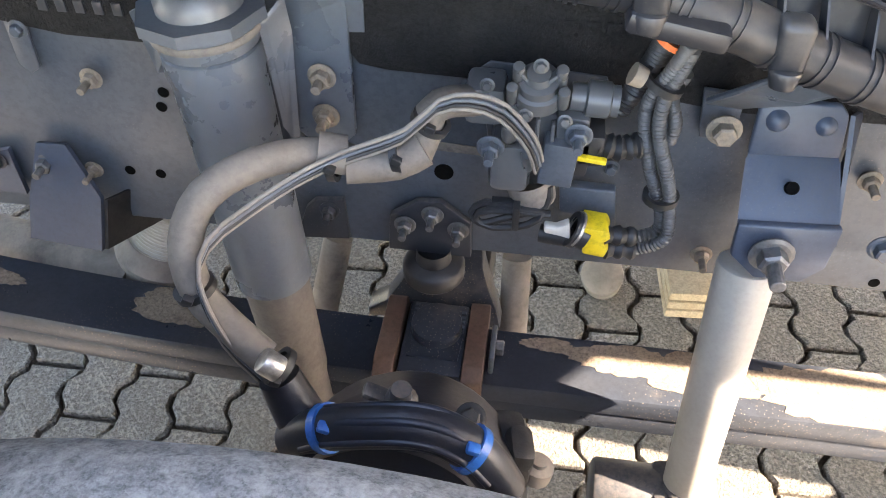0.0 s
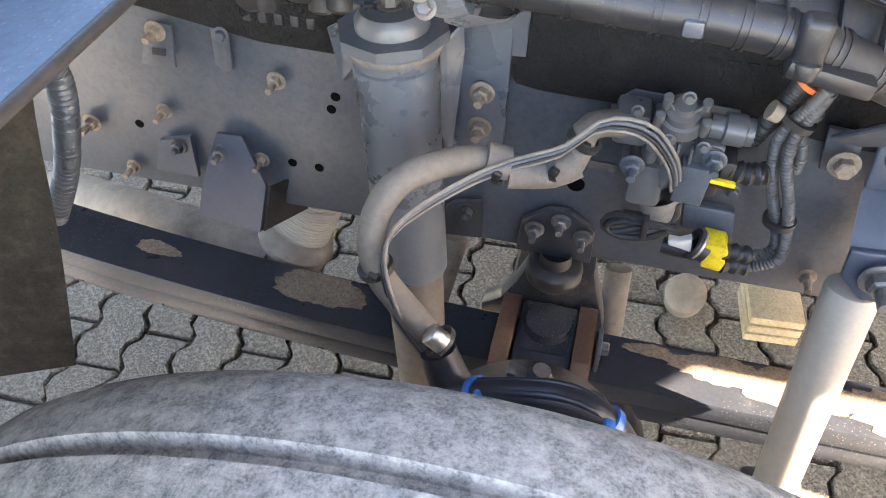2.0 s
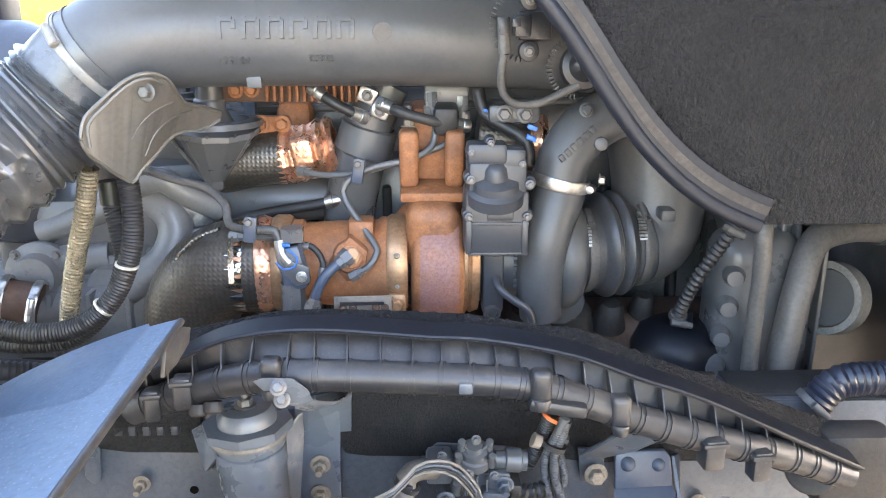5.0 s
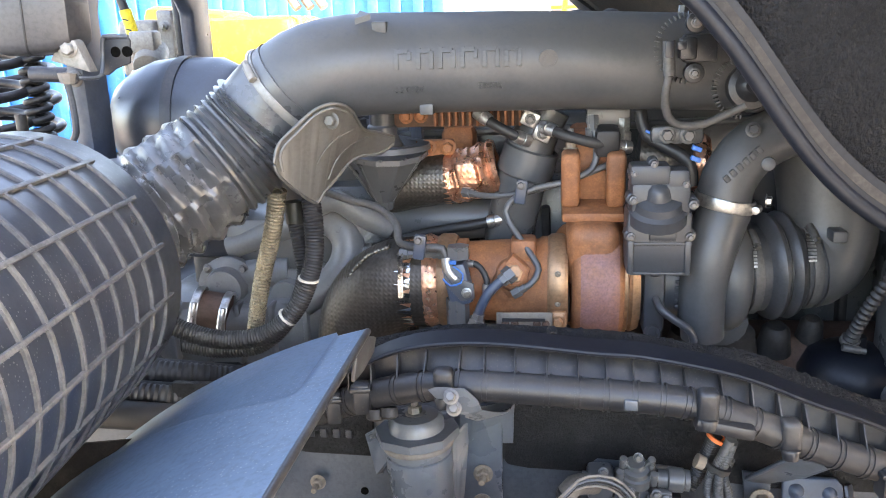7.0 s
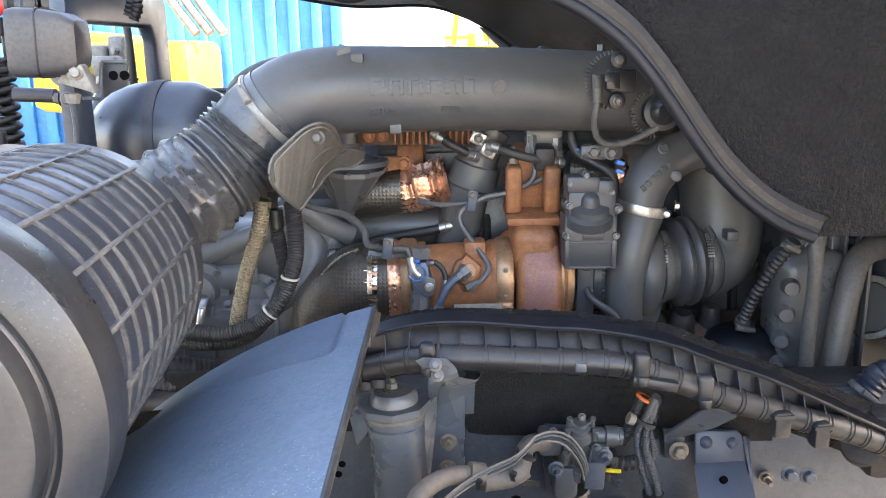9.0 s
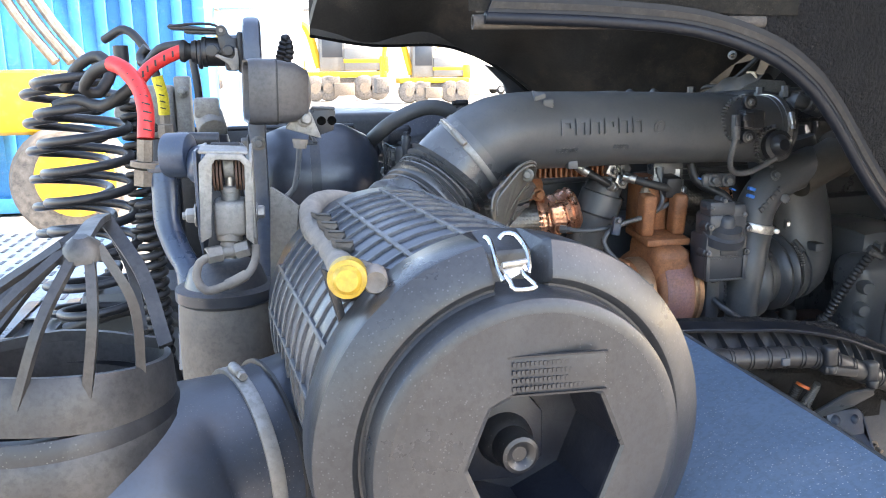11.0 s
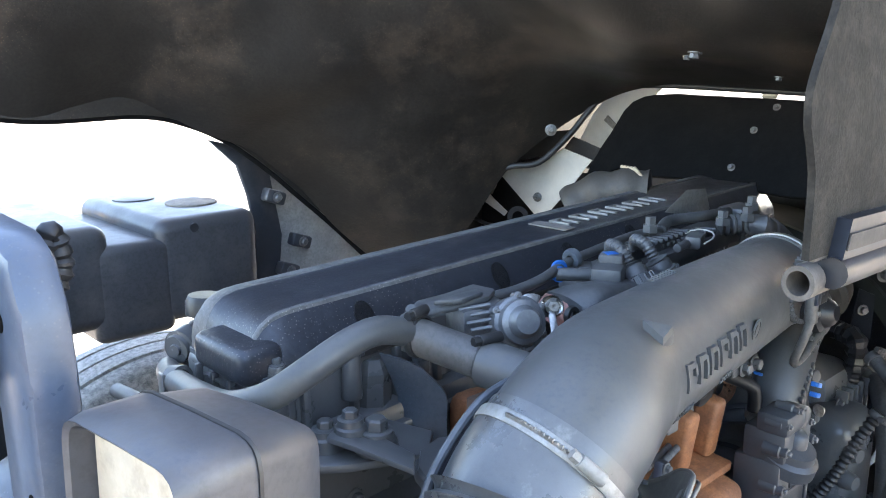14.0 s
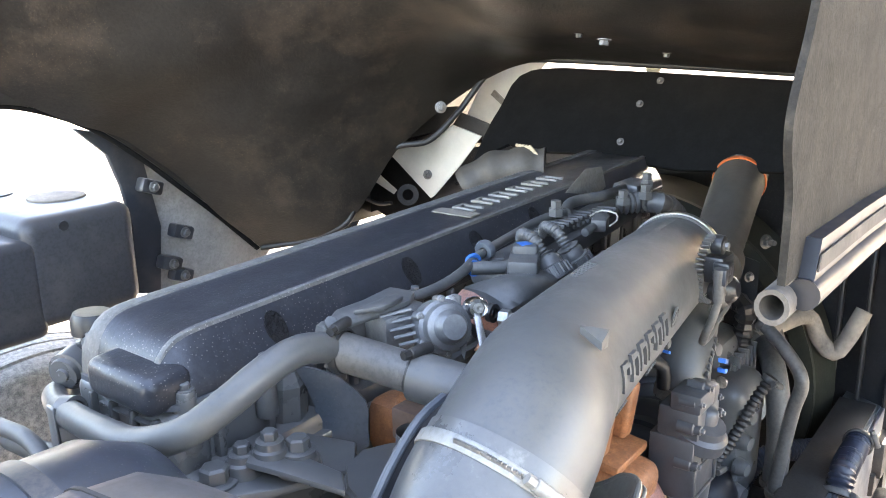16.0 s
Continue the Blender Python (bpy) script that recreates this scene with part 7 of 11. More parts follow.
LINES = [
    ("sensor_line", M_ENGINE, 0.0045, [(-0.226, 0.820, 1.258), (-0.189, 0.800, 1.256), (-0.138, 0.790, 1.263), (-0.071, 0.790, 1.282), (-0.014, 0.800, 1.304), (0.002, 0.810, 1.314)]),
    ("oil_feed_line", M_ENGINE, 0.0045, [(-0.044, 0.800, 1.365), (-0.041, 0.790, 1.305), (-0.072, 0.780, 1.283), (-0.129, 0.775, 1.270), (-0.161, 0.770, 1.250), (-0.161, 0.765, 1.229), (-0.131, 0.740, 1.189), (-0.118, 0.725, 1.168), (-0.130, 0.715, 1.150), (-0.150, 0.715, 1.138)]),
    ("braided_fuel_line", M_TUBE, 0.0056, [(-0.443, 0.800, 1.268), (-0.397, 0.790, 1.254), (-0.348, 0.770, 1.246), (-0.318, 0.745, 1.228), (-0.311, 0.730, 1.206), (-0.278, 0.705, 1.205), (-0.247, 0.700, 1.205), (-0.241, 0.700, 1.186), (-0.230, 0.700, 1.161)]),
    ("return_line", M_ENGINE, 0.0045, [(-0.305, 0.720, 1.192), (-0.264, 0.715, 1.192), (-0.247, 0.715, 1.194)]),
    ("rubber_hose", M_RUBBER, 0.0075, [(-0.205, 0.800, 1.376), (-0.179, 0.790, 1.359), (-0.150, 0.790, 1.343), (-0.134, 0.800, 1.335)]),
    ("rubber_hose", M_RUBBER, 0.0075, [(-0.114, 0.800, 1.355), (-0.081, 0.780, 1.344), (-0.040, 0.780, 1.333), (0.005, 0.800, 1.324)]),
    ("ribbed_hose", M_RUBBER, 0.008, [(-0.400, 0.860, 1.153), (-0.305, 0.860, 1.183), (-0.221, 0.850, 1.200), (-0.176, 0.850, 1.210)]),
    ("sensor_wire", M_RUBBER, 0.0042, [(-0.227, 0.715, 1.182), (-0.202, 0.710, 1.180), (-0.188, 0.705, 1.160), (-0.190, 0.700, 1.132)]),
    ("sensor_cable", M_BLUEGREY, 0.0068, [(-0.203, 0.690, 1.101), (-0.193, 0.690, 1.131), (-0.179, 0.695, 1.151), (-0.156, 0.705, 1.168)]),
]
for nm, mt, r, pts in LINES:
    o = thing(nm, {"sensor_line": "thin grey steel sensor line", "oil_feed_line": "thin grey steel oil feed line", "braided_fuel_line": "braided fuel line with steel ends", "return_line": "short grey steel return line", "rubber_hose": "black rubber hose between steel ends", "ribbed_hose": "black ribbed rubber hose", "sensor_wire": "thin black sensor wire", "sensor_cable": "blue-grey sleeved exhaust sensor cable"}[nm], "pipe", pts[0])
    part("line", tube(pts, r, 12, 0.008), mt, o)
    if mt is not M_RUBBER:
        for a, b in ((0, 1), (-1, -2)):
            e = V(pts[a])
            d = (V(pts[b]) - e).normalized()
            part("union_nut", lathe(e - d * 0.004, e + d * 0.016, [(0, 0), (0, r * 1.75), (0.6, r * 1.75), (0.6, r * 1.35), (1, r * 1.3), (1, 0)], 6), M_ENGINE, o, smooth=False)
    else:
        for a, b in ((0, 1), (-1, -2)):
            e = V(pts[a])
            d = (V(pts[b]) - e).normalized()
            part("crimp_sleeve", lathe(e - d * 0.002, e + d * 0.022, [(0, 0), (0, r * 1.2), (0.45, r * 1.3), (0.5, r * 1.15), (0.55, r * 1.3), (1, r * 1.2), (1, 0)], 16), M_STEEL, o, "bright crimped sleeve")
for p in ((-0.143, 0.765, 1.269), (-0.276, 0.690, 1.210)):
    cl = thing("pipe_clip", "grey bolted pipe clip", "clip", p)
    part("body", box(p, (0.016, 0.012, 0.034), 0.003, (0, 8, 0)), M_BLUEGREY, cl)
    bolt(V(p) + V(0, -0.007, 0.011), (0, -1, 0), 0.007, M_ENGINE, cl)
snr = thing("doser_valve", "grey dosing valve with blue cable ties", "valve", (-0.22, 0.7, 1.1))
part("body", box((-0.226, 0.700, 1.157), (0.034, 0.03, 0.06), 0.008, (0, -12, 0)), M_BLUEGREY, snr)
part("flange", slab([(-0.244, 0.690, 1.176), (-0.204, 0.690, 1.160), (-0.203, 0.690, 1.139), (-0.221, 0.690, 1.135), (-0.243, 0.690, 1.159)], (0, -0.006, 0), 0.001), M_ENGINE, snr)
bolt((-0.213, 0.680, 1.149), (0, -1, 0), 0.0075, M_STEEL, snr)
part("stem", cyl((-0.228, 0.700, 1.135), (-0.228, 0.700, 1.097), 0.016, seg=8), M_ENGINE, snr)
part("top_nut", lathe((-0.225, 0.700, 1.192), (-0.225, 0.700, 1.209), [(0, 0.016), (1, 0.016), (1, 0)], 6), M_ENGINE, snr)
part("bright_elbow", tube([(-0.241, 0.695, 1.193), (-0.238, 0.690, 1.176), (-0.228, 0.688, 1.165)], 0.0075, 10), M_STEEL, snr)
part("blue_tie", tube([(-0.245, 0.682, 1.168), (-0.235, 0.680, 1.159), (-0.221, 0.680, 1.163), (-0.218, 0.682, 1.175), (-0.231, 0.684, 1.185)], 0.0013, 6), M_BLUETIE, snr, "blue cable tie")
part("blue_tie", box((-0.231, 0.685, 1.190), (0.009, 0.006, 0.005), 0.001), M_BLUETIE, snr, "blue cable tie")
sh = thing("spring_cover_plate", "small tan steel cover plate over a coil spring", "cover plate", (-0.15, 0.7, 1.07))
part("plate", slab([(-0.175, 0.700, 1.115), (-0.099, 0.700, 1.116), (-0.099, 0.700, 1.087), (-0.175, 0.700, 1.085)], (0, -0.003, 0), 0.0008), M_TANSTEEL, sh)
for x in (-0.163, -0.150, -0.120, -0.108):
    bolt((x, 0.6965, 1.100), (0, -1, 0), 0.0055, M_RUST, sh, "rivet")
part("slot", slab([(-0.167, 0.698, 1.108), (-0.109, 0.698, 1.108), (-0.109, 0.698, 1.104), (-0.167, 0.698, 1.103)], (0, -0.003, 0)), M_RUBBER, sh)
# EGR cooler tubes on the left
eg = thing("egr_cooler_pipes", "cluster of grey painted cooler pipes and castings", "pipes", (-0.5, 0.85, 1.0))
part("casting", box((-0.50, 0.95, 1.15), (0.28, 0.16, 0.12), 0.03), M_ENGINE, eg)
part("lower_casting", box((-0.55, 0.90, 1.03), (0.40, 0.18, 0.12), 0.03), M_PIPE, eg)
for x, y, z, r, n in ((-0.62, 0.82, 1.10, 0.045, 0.10), (-0.52, 0.83, 1.085, 0.038, 0.09), (-0.43, 0.84, 1.10, 0.042, 0.08)):
    part("round_housing", lathe((x, y + n, z - 0.01), (x, y, z), [(0, r), (0.55, r), (0.6, r * 1.12), (0.75, r * 1.12), (0.8, r * 0.8), (1, r * 0.7), (1, 0)], 28), M_PIPE, eg)
    for k in range(4):
        a = radians(45 + 90 * k)
        bolt((x + r * 0.95 * math.cos(a), y + n * 0.24, z + r * 0.95 * math.sin(a)), (0, -1, 0), 0.008, M_BOLT, eg)
for k in range(6):
    part("casting_rib", box((-0.70 + k * 0.055, 0.812, 1.035), (0.008, 0.03, 0.10), 0.003), M_PIPE, eg)
for k in range(5):
    bolt((-0.69 + k * 0.065, 0.80, 1.085), (0, -0.6, 0.8), 0.011, M_PIPE, eg)
for r, pts in ((0.030, [(-0.684, 0.820, 1.041), (-0.609, 0.820, 1.048), (-0.517, 0.840, 1.058), (-0.449, 0.880, 1.066)]), (0.026, [(-0.489, 0.820, 1.085), (-0.435, 0.840, 1.119), (-0.419, 0.860, 1.162), (-0.439, 0.870, 1.198), (-0.499, 0.880, 1.214)]), (0.020, [(-0.623, 0.880, 1.154), (-0.540, 0.880, 1.184), (-0.457, 0.870, 1.212), (-0.394, 0.880, 1.186)]), (0.024, [(-0.663, 0.860, 1.068), (-0.609, 0.860, 1.110), (-0.522, 0.870, 1.118)]), (0.018, [(-0.469, 0.850, 1.230), (-0.431, 0.850, 1.240), (-0.397, 0.860, 1.215), (-0.356, 0.880, 1.187)])):
    part("pipe", tube(pts, r, 20), M_PIPE, eg)
for p in ((-0.647, 0.790, 1.082), (-0.602, 0.790, 1.073)):
    band(p, (0.9, 0.1, -0.2), 0.033, 0.012, M_STEEL, eg, screw=(0, -1, 0.3), label="bright steel clamp")
part("rubber_joint", tube([(-0.655, 0.800, 1.076), (-0.604, 0.800, 1.068)], 0.032, 20), M_RUST, eg)
br = thing("braided_hose", "golden braided steel hose", "hose", (-0.519, 0.700, 1.098))
part("hose", tube([(-0.456, 0.660, 1.295), (-0.472, 0.670, 1.236), (-0.498, 0.690, 1.171), (-0.519, 0.700, 1.098), (-0.529, 0.710, 1.048)], 0.0125, 16, 0.004, 0.0012, 0.005), M_BRAID, br)
cv = thing("corrugated_hose", "black corrugated hose with pale cable ties", "hose", (-0.490, 0.660, 1.095))
part("hose", tube([(-0.419, 0.680, 1.287), (-0.414, 0.670, 1.237), (-0.419, 0.665, 1.189), (-0.445, 0.660, 1.131), (-0.488, 0.655, 1.095), (-0.546, 0.650, 1.087), (-0.605, 0.650, 1.100), (-0.679, 0.650, 1.137)], 0.0135, 16, 0.01, 0.0014, 0.0042), M_RUBBER, cv)
part("hose", tube([(-0.450, 0.700, 1.246), (-0.441, 0.690, 1.206), (-0.438, 0.685, 1.166), (-0.461, 0.680, 1.111), (-0.506, 0.675, 1.070), (-0.566, 0.670, 1.063), (-0.618, 0.670, 1.070)], 0.0115, 16, 0.01, 0.0014, 0.0042), M_RUBBER, cv)
part("end_sleeve", cyl((-0.450, 0.700, 1.271), (-0.449, 0.700, 1.242), 0.013, seg=16), M_OLIVE, cv)
for p, dd in (((-0.424, 0.660, 1.173), (-0.25, 0, -1)), ((-0.457, 0.657, 1.119), (-0.7, 0, -0.7))):
    dd = V(dd).normalized()
    part("white_tie", lathe(V(p) - dd * 0.0025, V(p) + dd * 0.0025, [(0.2, 0.012), (0.2, 0.0145), (0.8, 0.0145), (0.8, 0.012)], 18), M_CLEAR, cv, "pale cable tie")
# sensor and wire on the pipe
se = thing("pressure_sensor", "black intake pressure sensor with its wire", "sensor", (0.066, 0.710, 1.451))
SC = V(0.068, 0.700, 1.459)
part("body", box(SC + V(0.010, 0.006, 0.0), (0.040, 0.026, 0.034), 0.004), M_PLASTIC, se)
part("cap", box(SC + V(-0.006, -0.006, 0.0), (0.020, 0.020, 0.026), 0.003), M_PLASTIC, se)
part("locking_tab", box(SC + V(-0.014, -0.014, 0.004), (0.010, 0.006, 0.010), 0.001), M_DARKGREY, se)
for dz in (-0.030, 0.030):
    part("ear", cyl(SC + V(0.004, 0.012, dz), SC + V(0.004, -0.002, dz), 0.0125, seg=20, bevel=0.002), M_PLASTIC, se)
    bolt(SC + V(0.004, -0.002, dz), (0, -1, 0), 0.007, M_BOLT, se)
for c, n, r in ((SC, 22, 0.041), (V(0.136, 0.705, 1.409), 22, 0.036)):
    for k in range(n):
        a = radians(95 + 170 * k / (n - 1))
        part("grip_rib", box(c + V(r * math.cos(a), 0.012, r * math.sin(a)), (0.006, 0.010, 0.0016), 0.0003, (0, -math.degrees(a), 0)), M_INTAKE, se)
part("plug", tube([(0.039, 0.690, 1.469), (0.041, 0.690, 1.427)], 0.0075, 14), M_TUBE, se)
part("plug_grip", box(V(0.039, 0.690, 1.469) + V(0, -0.006, -0.010), (0.010, 0.006, 0.020), 0.001), M_DARKGREY, se)
part("wire", tube([(0.041, 0.690, 1.427), (0.038, 0.695, 1.403), (0.043, 0.705, 1.377), (0.061, 0.712, 1.364), (0.089, 0.714, 1.365), (0.119, 0.715, 1.378), (0.138, 0.712, 1.388)], 0.0052, 12), M_TUBE, se)
part("dial", lathe(V(0.136, 0.705, 1.409) + V(0.008, 0.02, 0), V(0.136, 0.705, 1.409) + V(0.008, -0.006, 0.004), [(0, 0.030), (0.4, 0.028), (0.5, 0.020), (0.8, 0.016), (1, 0.010), (1, 0)], 22), M_PLASTIC, se, "round black sensor")
tw = thing("twin_bolt_plate", "grey plate with two bolts under the pipe", "bracket", (0.066, 0.780, 1.343))
part("plate", box((0.066, 0.780, 1.343), (0.07, 0.012, 0.026), 0.008), M_ENGINE, tw)
for p in ((0.052, 0.772, 1.344), (0.080, 0.772, 1.343)):
    bolt(p, (0, -1, 0), 0.012, M_ENGINE, tw)
of = thing("oil_line_block", "grey oil line block with two unions", "valve block", (-0.023, 0.820, 1.355))
part("block", box((-0.023, 0.820, 1.366), (0.06, 0.03, 0.025), 0.003), M_ENGINE, of)
for p in ((-0.044, 0.810, 1.350), (-0.002, 0.810, 1.344)):
    part("union", lathe(V(p) + V(0, 0, 0.02), V(p) + V(0, 0, -0.02), [(0, 0.009), (0.5, 0.009), (0.5, 0.012), (1, 0.012), (1, 0)], 6), M_STEEL, of)
fs = thing("heat_shield_fragment", "embossed foil shield with a copper edge", "heat shield", (0.082, 0.860, 1.294))
part("foil", tube([(0.023, 0.860, 1.302), (0.065, 0.860, 1.298), (0.095, 0.860, 1.294)], 0.034, 40, 0.006), M_FOIL, fs)
part("copper_edge", lathe((0.097, 0.850, 1.294), (0.118, 0.850, 1.292), [(0, 0.03), (0, 0.040), (0.6, 0.043), (1, 0.038), (1, 0.03)], 28), M_COPPER, fs)
wp = thing("wrapped_cable", "black cable loom with blue ties", "cable", (0.024, 0.800, 1.353))
part("cable", tube([(0.019, 0.800, 1.373), (0.028, 0.790, 1.342), (0.059, 0.780, 1.323), (0.082, 0.770, 1.308), (0.087, 0.770, 1.276)], 0.009, 12), M_RUBBER, wp)
for p in ((0.029, 0.785, 1.347), (0.091, 0.770, 1.326)):
    part("blue_tie", box(p, (0.009, 0.010, 0.004), 0.001, (0, 25, 0)), M_BLUETIE, wp, "blue cable tie")

# ---- front of the engine: oil filter, cooling pack, charge pipe ----
of2 = thing("oil_filter_cap", "glossy dark blue-black round filter cap", "filter", (0.32, 0.79, 0.9))
fc = V(0.325, 0.80, 0.955)
part("cap", lathe(fc, fc + V(0, 0, 0.085), [(0, 0.070), (0.5, 0.070), (0.8, 0.058), (0.95, 0.035), (1, 0.0)], 40), M_APRON, of2)
part("hex", lathe(fc + V(0, -0.01, 0.078), fc + V(0, -0.01, 0.10), [(0, 0.015), (1, 0.014), (1, 0)], 6), M_APRON, of2)
part("filter_body", cyl(fc + V(0, 0, -0.25), fc + V(0, 0, 0.01), 0.062, seg=32), M_ENGINE, of2)
hs = thing("front_housing", "grey cast timing housing at the engine front", "engine housing", (0.5, 0.9, 0.8))
part("casting", box((0.47, 0.90, 1.02), (0.14, 0.22, 0.42), 0.04), M_ENGINE, hs)
for k in range(5):
    part("housing_rib", box((0.43 + k * 0.022, 0.782, 1.03), (0.006, 0.02, 0.34), 0.002), M_ENGINE, hs)
for x, z in ((0.42, 1.18), (0.50, 1.18), (0.42, 1.04), (0.50, 1.0), (0.43, 0.90), (0.51, 0.88)):
    bolt((x, 0.784, z), (0, -1, 0), 0.011, M_ENGINE, hs)
part("ledge", box((0.418, 0.785, 1.065), (0.125, 0.10, 0.23), 0.035, seg=5), M_ENGINE, hs)
for k in range(4):
    part("cast_lug", lathe((0.36 + 0.005 * k, 0.745, 0.99 + 0.045 * k), (0.355 + 0.005 * k, 0.725, 0.99 + 0.045 * k), [(0, 0.016), (0.6, 0.014), (1, 0.011), (1, 0)], 16), M_ENGINE, hs)
part("base", box((0.20, 0.88, 0.97), (0.5, 0.12, 0.12), 0.03, seg=4), M_RUST, hs, "rust-brown casting")
for x, y, z, r in ((0.17, 0.835, 1.03, 0.03), (0.225, 0.83, 1.035, 0.022), (0.10, 0.84, 1.03, 0.026), (0.28, 0.85, 1.04, 0.018)):
    part("cast_boss", lathe((x, y, z - 0.02), (x, y - 0.012, z + 0.022), [(0, r * 1.2), (0.5, r), (0.85, r * 0.9), (1, r * 0.6), (1, 0)], 20), M_DARKCAST, hs)
for r, mt, pts, lab in (
        (0.011, M_TUBE, [(0.409, 0.740, 1.279), (0.384, 0.690, 1.247), (0.372, 0.660, 1.209), (0.379, 0.670, 1.151), (0.382, 0.680, 1.070), (0.388, 0.690, 0.984)], "grey vertical coolant pipe"),
        (0.020, M_TUBE, [(0.601, 0.780, 1.180), (0.536, 0.760, 1.186), (0.476, 0.730, 1.176), (0.452, 0.710, 1.120), (0.438, 0.700, 1.045), (0.431, 0.700, 0.978)], "thick grey curved coolant hose"),
        (0.010, M_RUBBER, [(0.355, 0.700, 1.212), (0.338, 0.720, 1.168), (0.317, 0.740, 1.110), (0.308, 0.770, 1.049)], "black twisted convoluted cable"),
        (0.022, M_BLUEHOSE, [(0.573, 0.600, 1.036), (0.517, 0.600, 1.036), (0.462, 0.600, 1.030), (0.432, 0.600, 0.996)], "black corrugated hose beside the radiator")):
    o = thing("coolant_hose", lab, "hose", pts[-1])
    part("hose", tube(pts, r, 18, 0.01, 0.003 if r in (0.010, 0.022) else 0.0, 0.009), mt, o)
    for a, b in ((0, 1), (-1, -2)):
        band(V(pts[a]).lerp(V(pts[b]), 0.12), V(pts[b]) - V(pts[a]), r * 1.06, 0.010, M_TUBE, o, screw=(0, -1, 0.4))
pl = thing("belt_pulley", "tan-rimmed belt pulley on the engine front", "pulley", (0.550, 0.800, 1.069))
part("rim", lathe((0.565, 0.820, 1.061), (0.537, 0.800, 1.069), [(0, 0.045), (0, 0.055), (1, 0.055), (1, 0.045)], 36), M_OLDALU, pl)
part("hub", cyl((0.570, 0.825, 1.059), (0.544, 0.805, 1.067), 0.042, seg=30), M_ENGINE, pl)
gr = thing("green_fan_ring", "olive plastic fan ring behind the hoses", "fan ring", (0.75, 0.95, 0.9))
part("ring", lathe((0.70, 1.10, 1.02), (0.80, 1.10, 1.02), [(0, 0.36), (0, 0.39), (1, 0.41), (1, 0.36)], 60), M_OLIVE, gr)
part("rim_bead", lathe((0.695, 1.10, 1.02), (0.71, 1.10, 1.02), [(0, 0.38), (0, 0.394), (1, 0.394), (1, 0.38)], 60), M_OLIVE, gr)
for k in range(6):
    a = radians(30 + 60 * k)
    part("strut", box((0.75, 1.10 + 0.40 * math.cos(a), 1.02 + 0.40 * math.sin(a)), (0.08, 0.02, 0.02), 0.004), M_OLIVE, gr)
cool = thing("cooling_pack", "dark radiator shroud in front of the engine", "radiator", (0.9, 1.1, 0.5))
part("shroud", grid_surface([[(0.78, 0.58, 0.55), (0.80, 0.58, 1.0), (0.80, 0.56, 1.46)], [(0.84, 0.80, 0.55), (0.88, 0.80, 1.0), (0.84, 0.80, 1.47)], [(0.84, 1.4, 0.55), (0.90, 1.4, 1.0), (0.84, 1.4, 1.47)], [(0.78, 1.75, 0.55), (0.80, 1.75, 1.0), (0.80, 1.75, 1.42)]], (0.04, 0, 0), 24, 24), M_PLASTIC, cool)
# unseen panel added to keep the sun off the rail behind it
part("side_wing", box((0.80, 0.50, 1.31), (0.03, 0.17, 0.40), 0.01), M_PLASTIC, cool)
part("top_tank", box((0.86, 1.12, 1.47), (0.10, 1.20, 0.03), 0.02), M_PLASTIC, cool)
for k in range(5):
    part("shroud_rib", box((0.815, 0.60 + k * 0.05, 1.08), (0.02, 0.008, 0.5), 0.003, (0, 0, 0)), M_PLASTIC, cool)
ch2 = thing("charge_air_pipe", "brown-grey charge air pipe with an orange seal ring", "pipe", (0.45, 0.84, 1.38))
part("pipe", tube([(0.235, 0.79, 1.335), (0.30, 0.80, 1.365), (0.40, 0.815, 1.405), (0.52, 0.838, 1.45), (0.625, 0.858, 1.478)], lambda s: 0.036 + 0.010 * s, 32, 0.012), M_CHARGE, ch2)
part("ring", lathe((0.590, 0.852, 1.469), (0.602, 0.854, 1.472), [(0, 0.04), (0, 0.0470), (0.5, 0.0482), (1, 0.0470), (1, 0.04)], 36), M_ORANGE, ch2, "orange seal ring")
part("collar", lathe((0.33, 0.803, 1.378), (0.36, 0.808, 1.39), [(0, 0.036), (0.1, 0.048), (0.9, 0.048), (1, 0.04)], 32), M_CHARGE, ch2)
bolt((0.620, 0.803, 1.358), (-0.5, -0.8, 0.1), 0.014, M_BOLT, ch2, stud=0.012)
cdk = thing("cable_chain", "black ribbed cable chain beside the charge pipe", "cable duct", (0.35, 0.75, 1.2))
CH = [(0.520, 0.835, 1.272), (0.500, 0.795, 1.265), (0.500, 0.796, 1.206), (0.490, 0.807, 1.119), (0.490, 0.816, 1.026), (0.480, 0.810, 0.928)]
part("duct", tube(CH, 0.019, 8, 0.01, 0.004, 0.016), M_PLASTIC, cdk, angle=20)
for r, mt, pts, lab in (
        (0.016, M_DUSTRUB, [(0.550, 0.787, 1.192), (0.620, 0.764, 1.203), (0.700, 0.734, 1.202), (0.720, 0.714, 1.154), (0.730, 0.688, 1.127), (0.740, 0.668, 1.158), (0.760, 0.648, 1.214)], "brown bent coolant hose with a clamp"),
        (0.021, M_BLUEGREY, [(0.520, 0.797, 0.864), (0.560, 0.773, 0.932), (0.600, 0.735, 0.957), (0.660, 0.689, 0.951)], "blue-black corrugated hose near the shroud")):
    o = thing("coolant_hose", lab, "hose", pts[0])
    part("hose", tube(pts, r, 18, 0.01, 0.003 if mt is M_BLUEGREY else 0.0, 0.007), mt, o)
    if mt is M_DUSTRUB:
        band((0.570, 0.781, 1.196), V((0.620, 0.764, 1.203)) - V((0.550, 0.787, 1.192)), 0.0168, 0.010, M_STEEL, o, screw=(0, -0.5, 1))
bp = thing("black_hanger_plate", "black steel hanger plate", "bracket", (0.560, 0.805, 1.305))
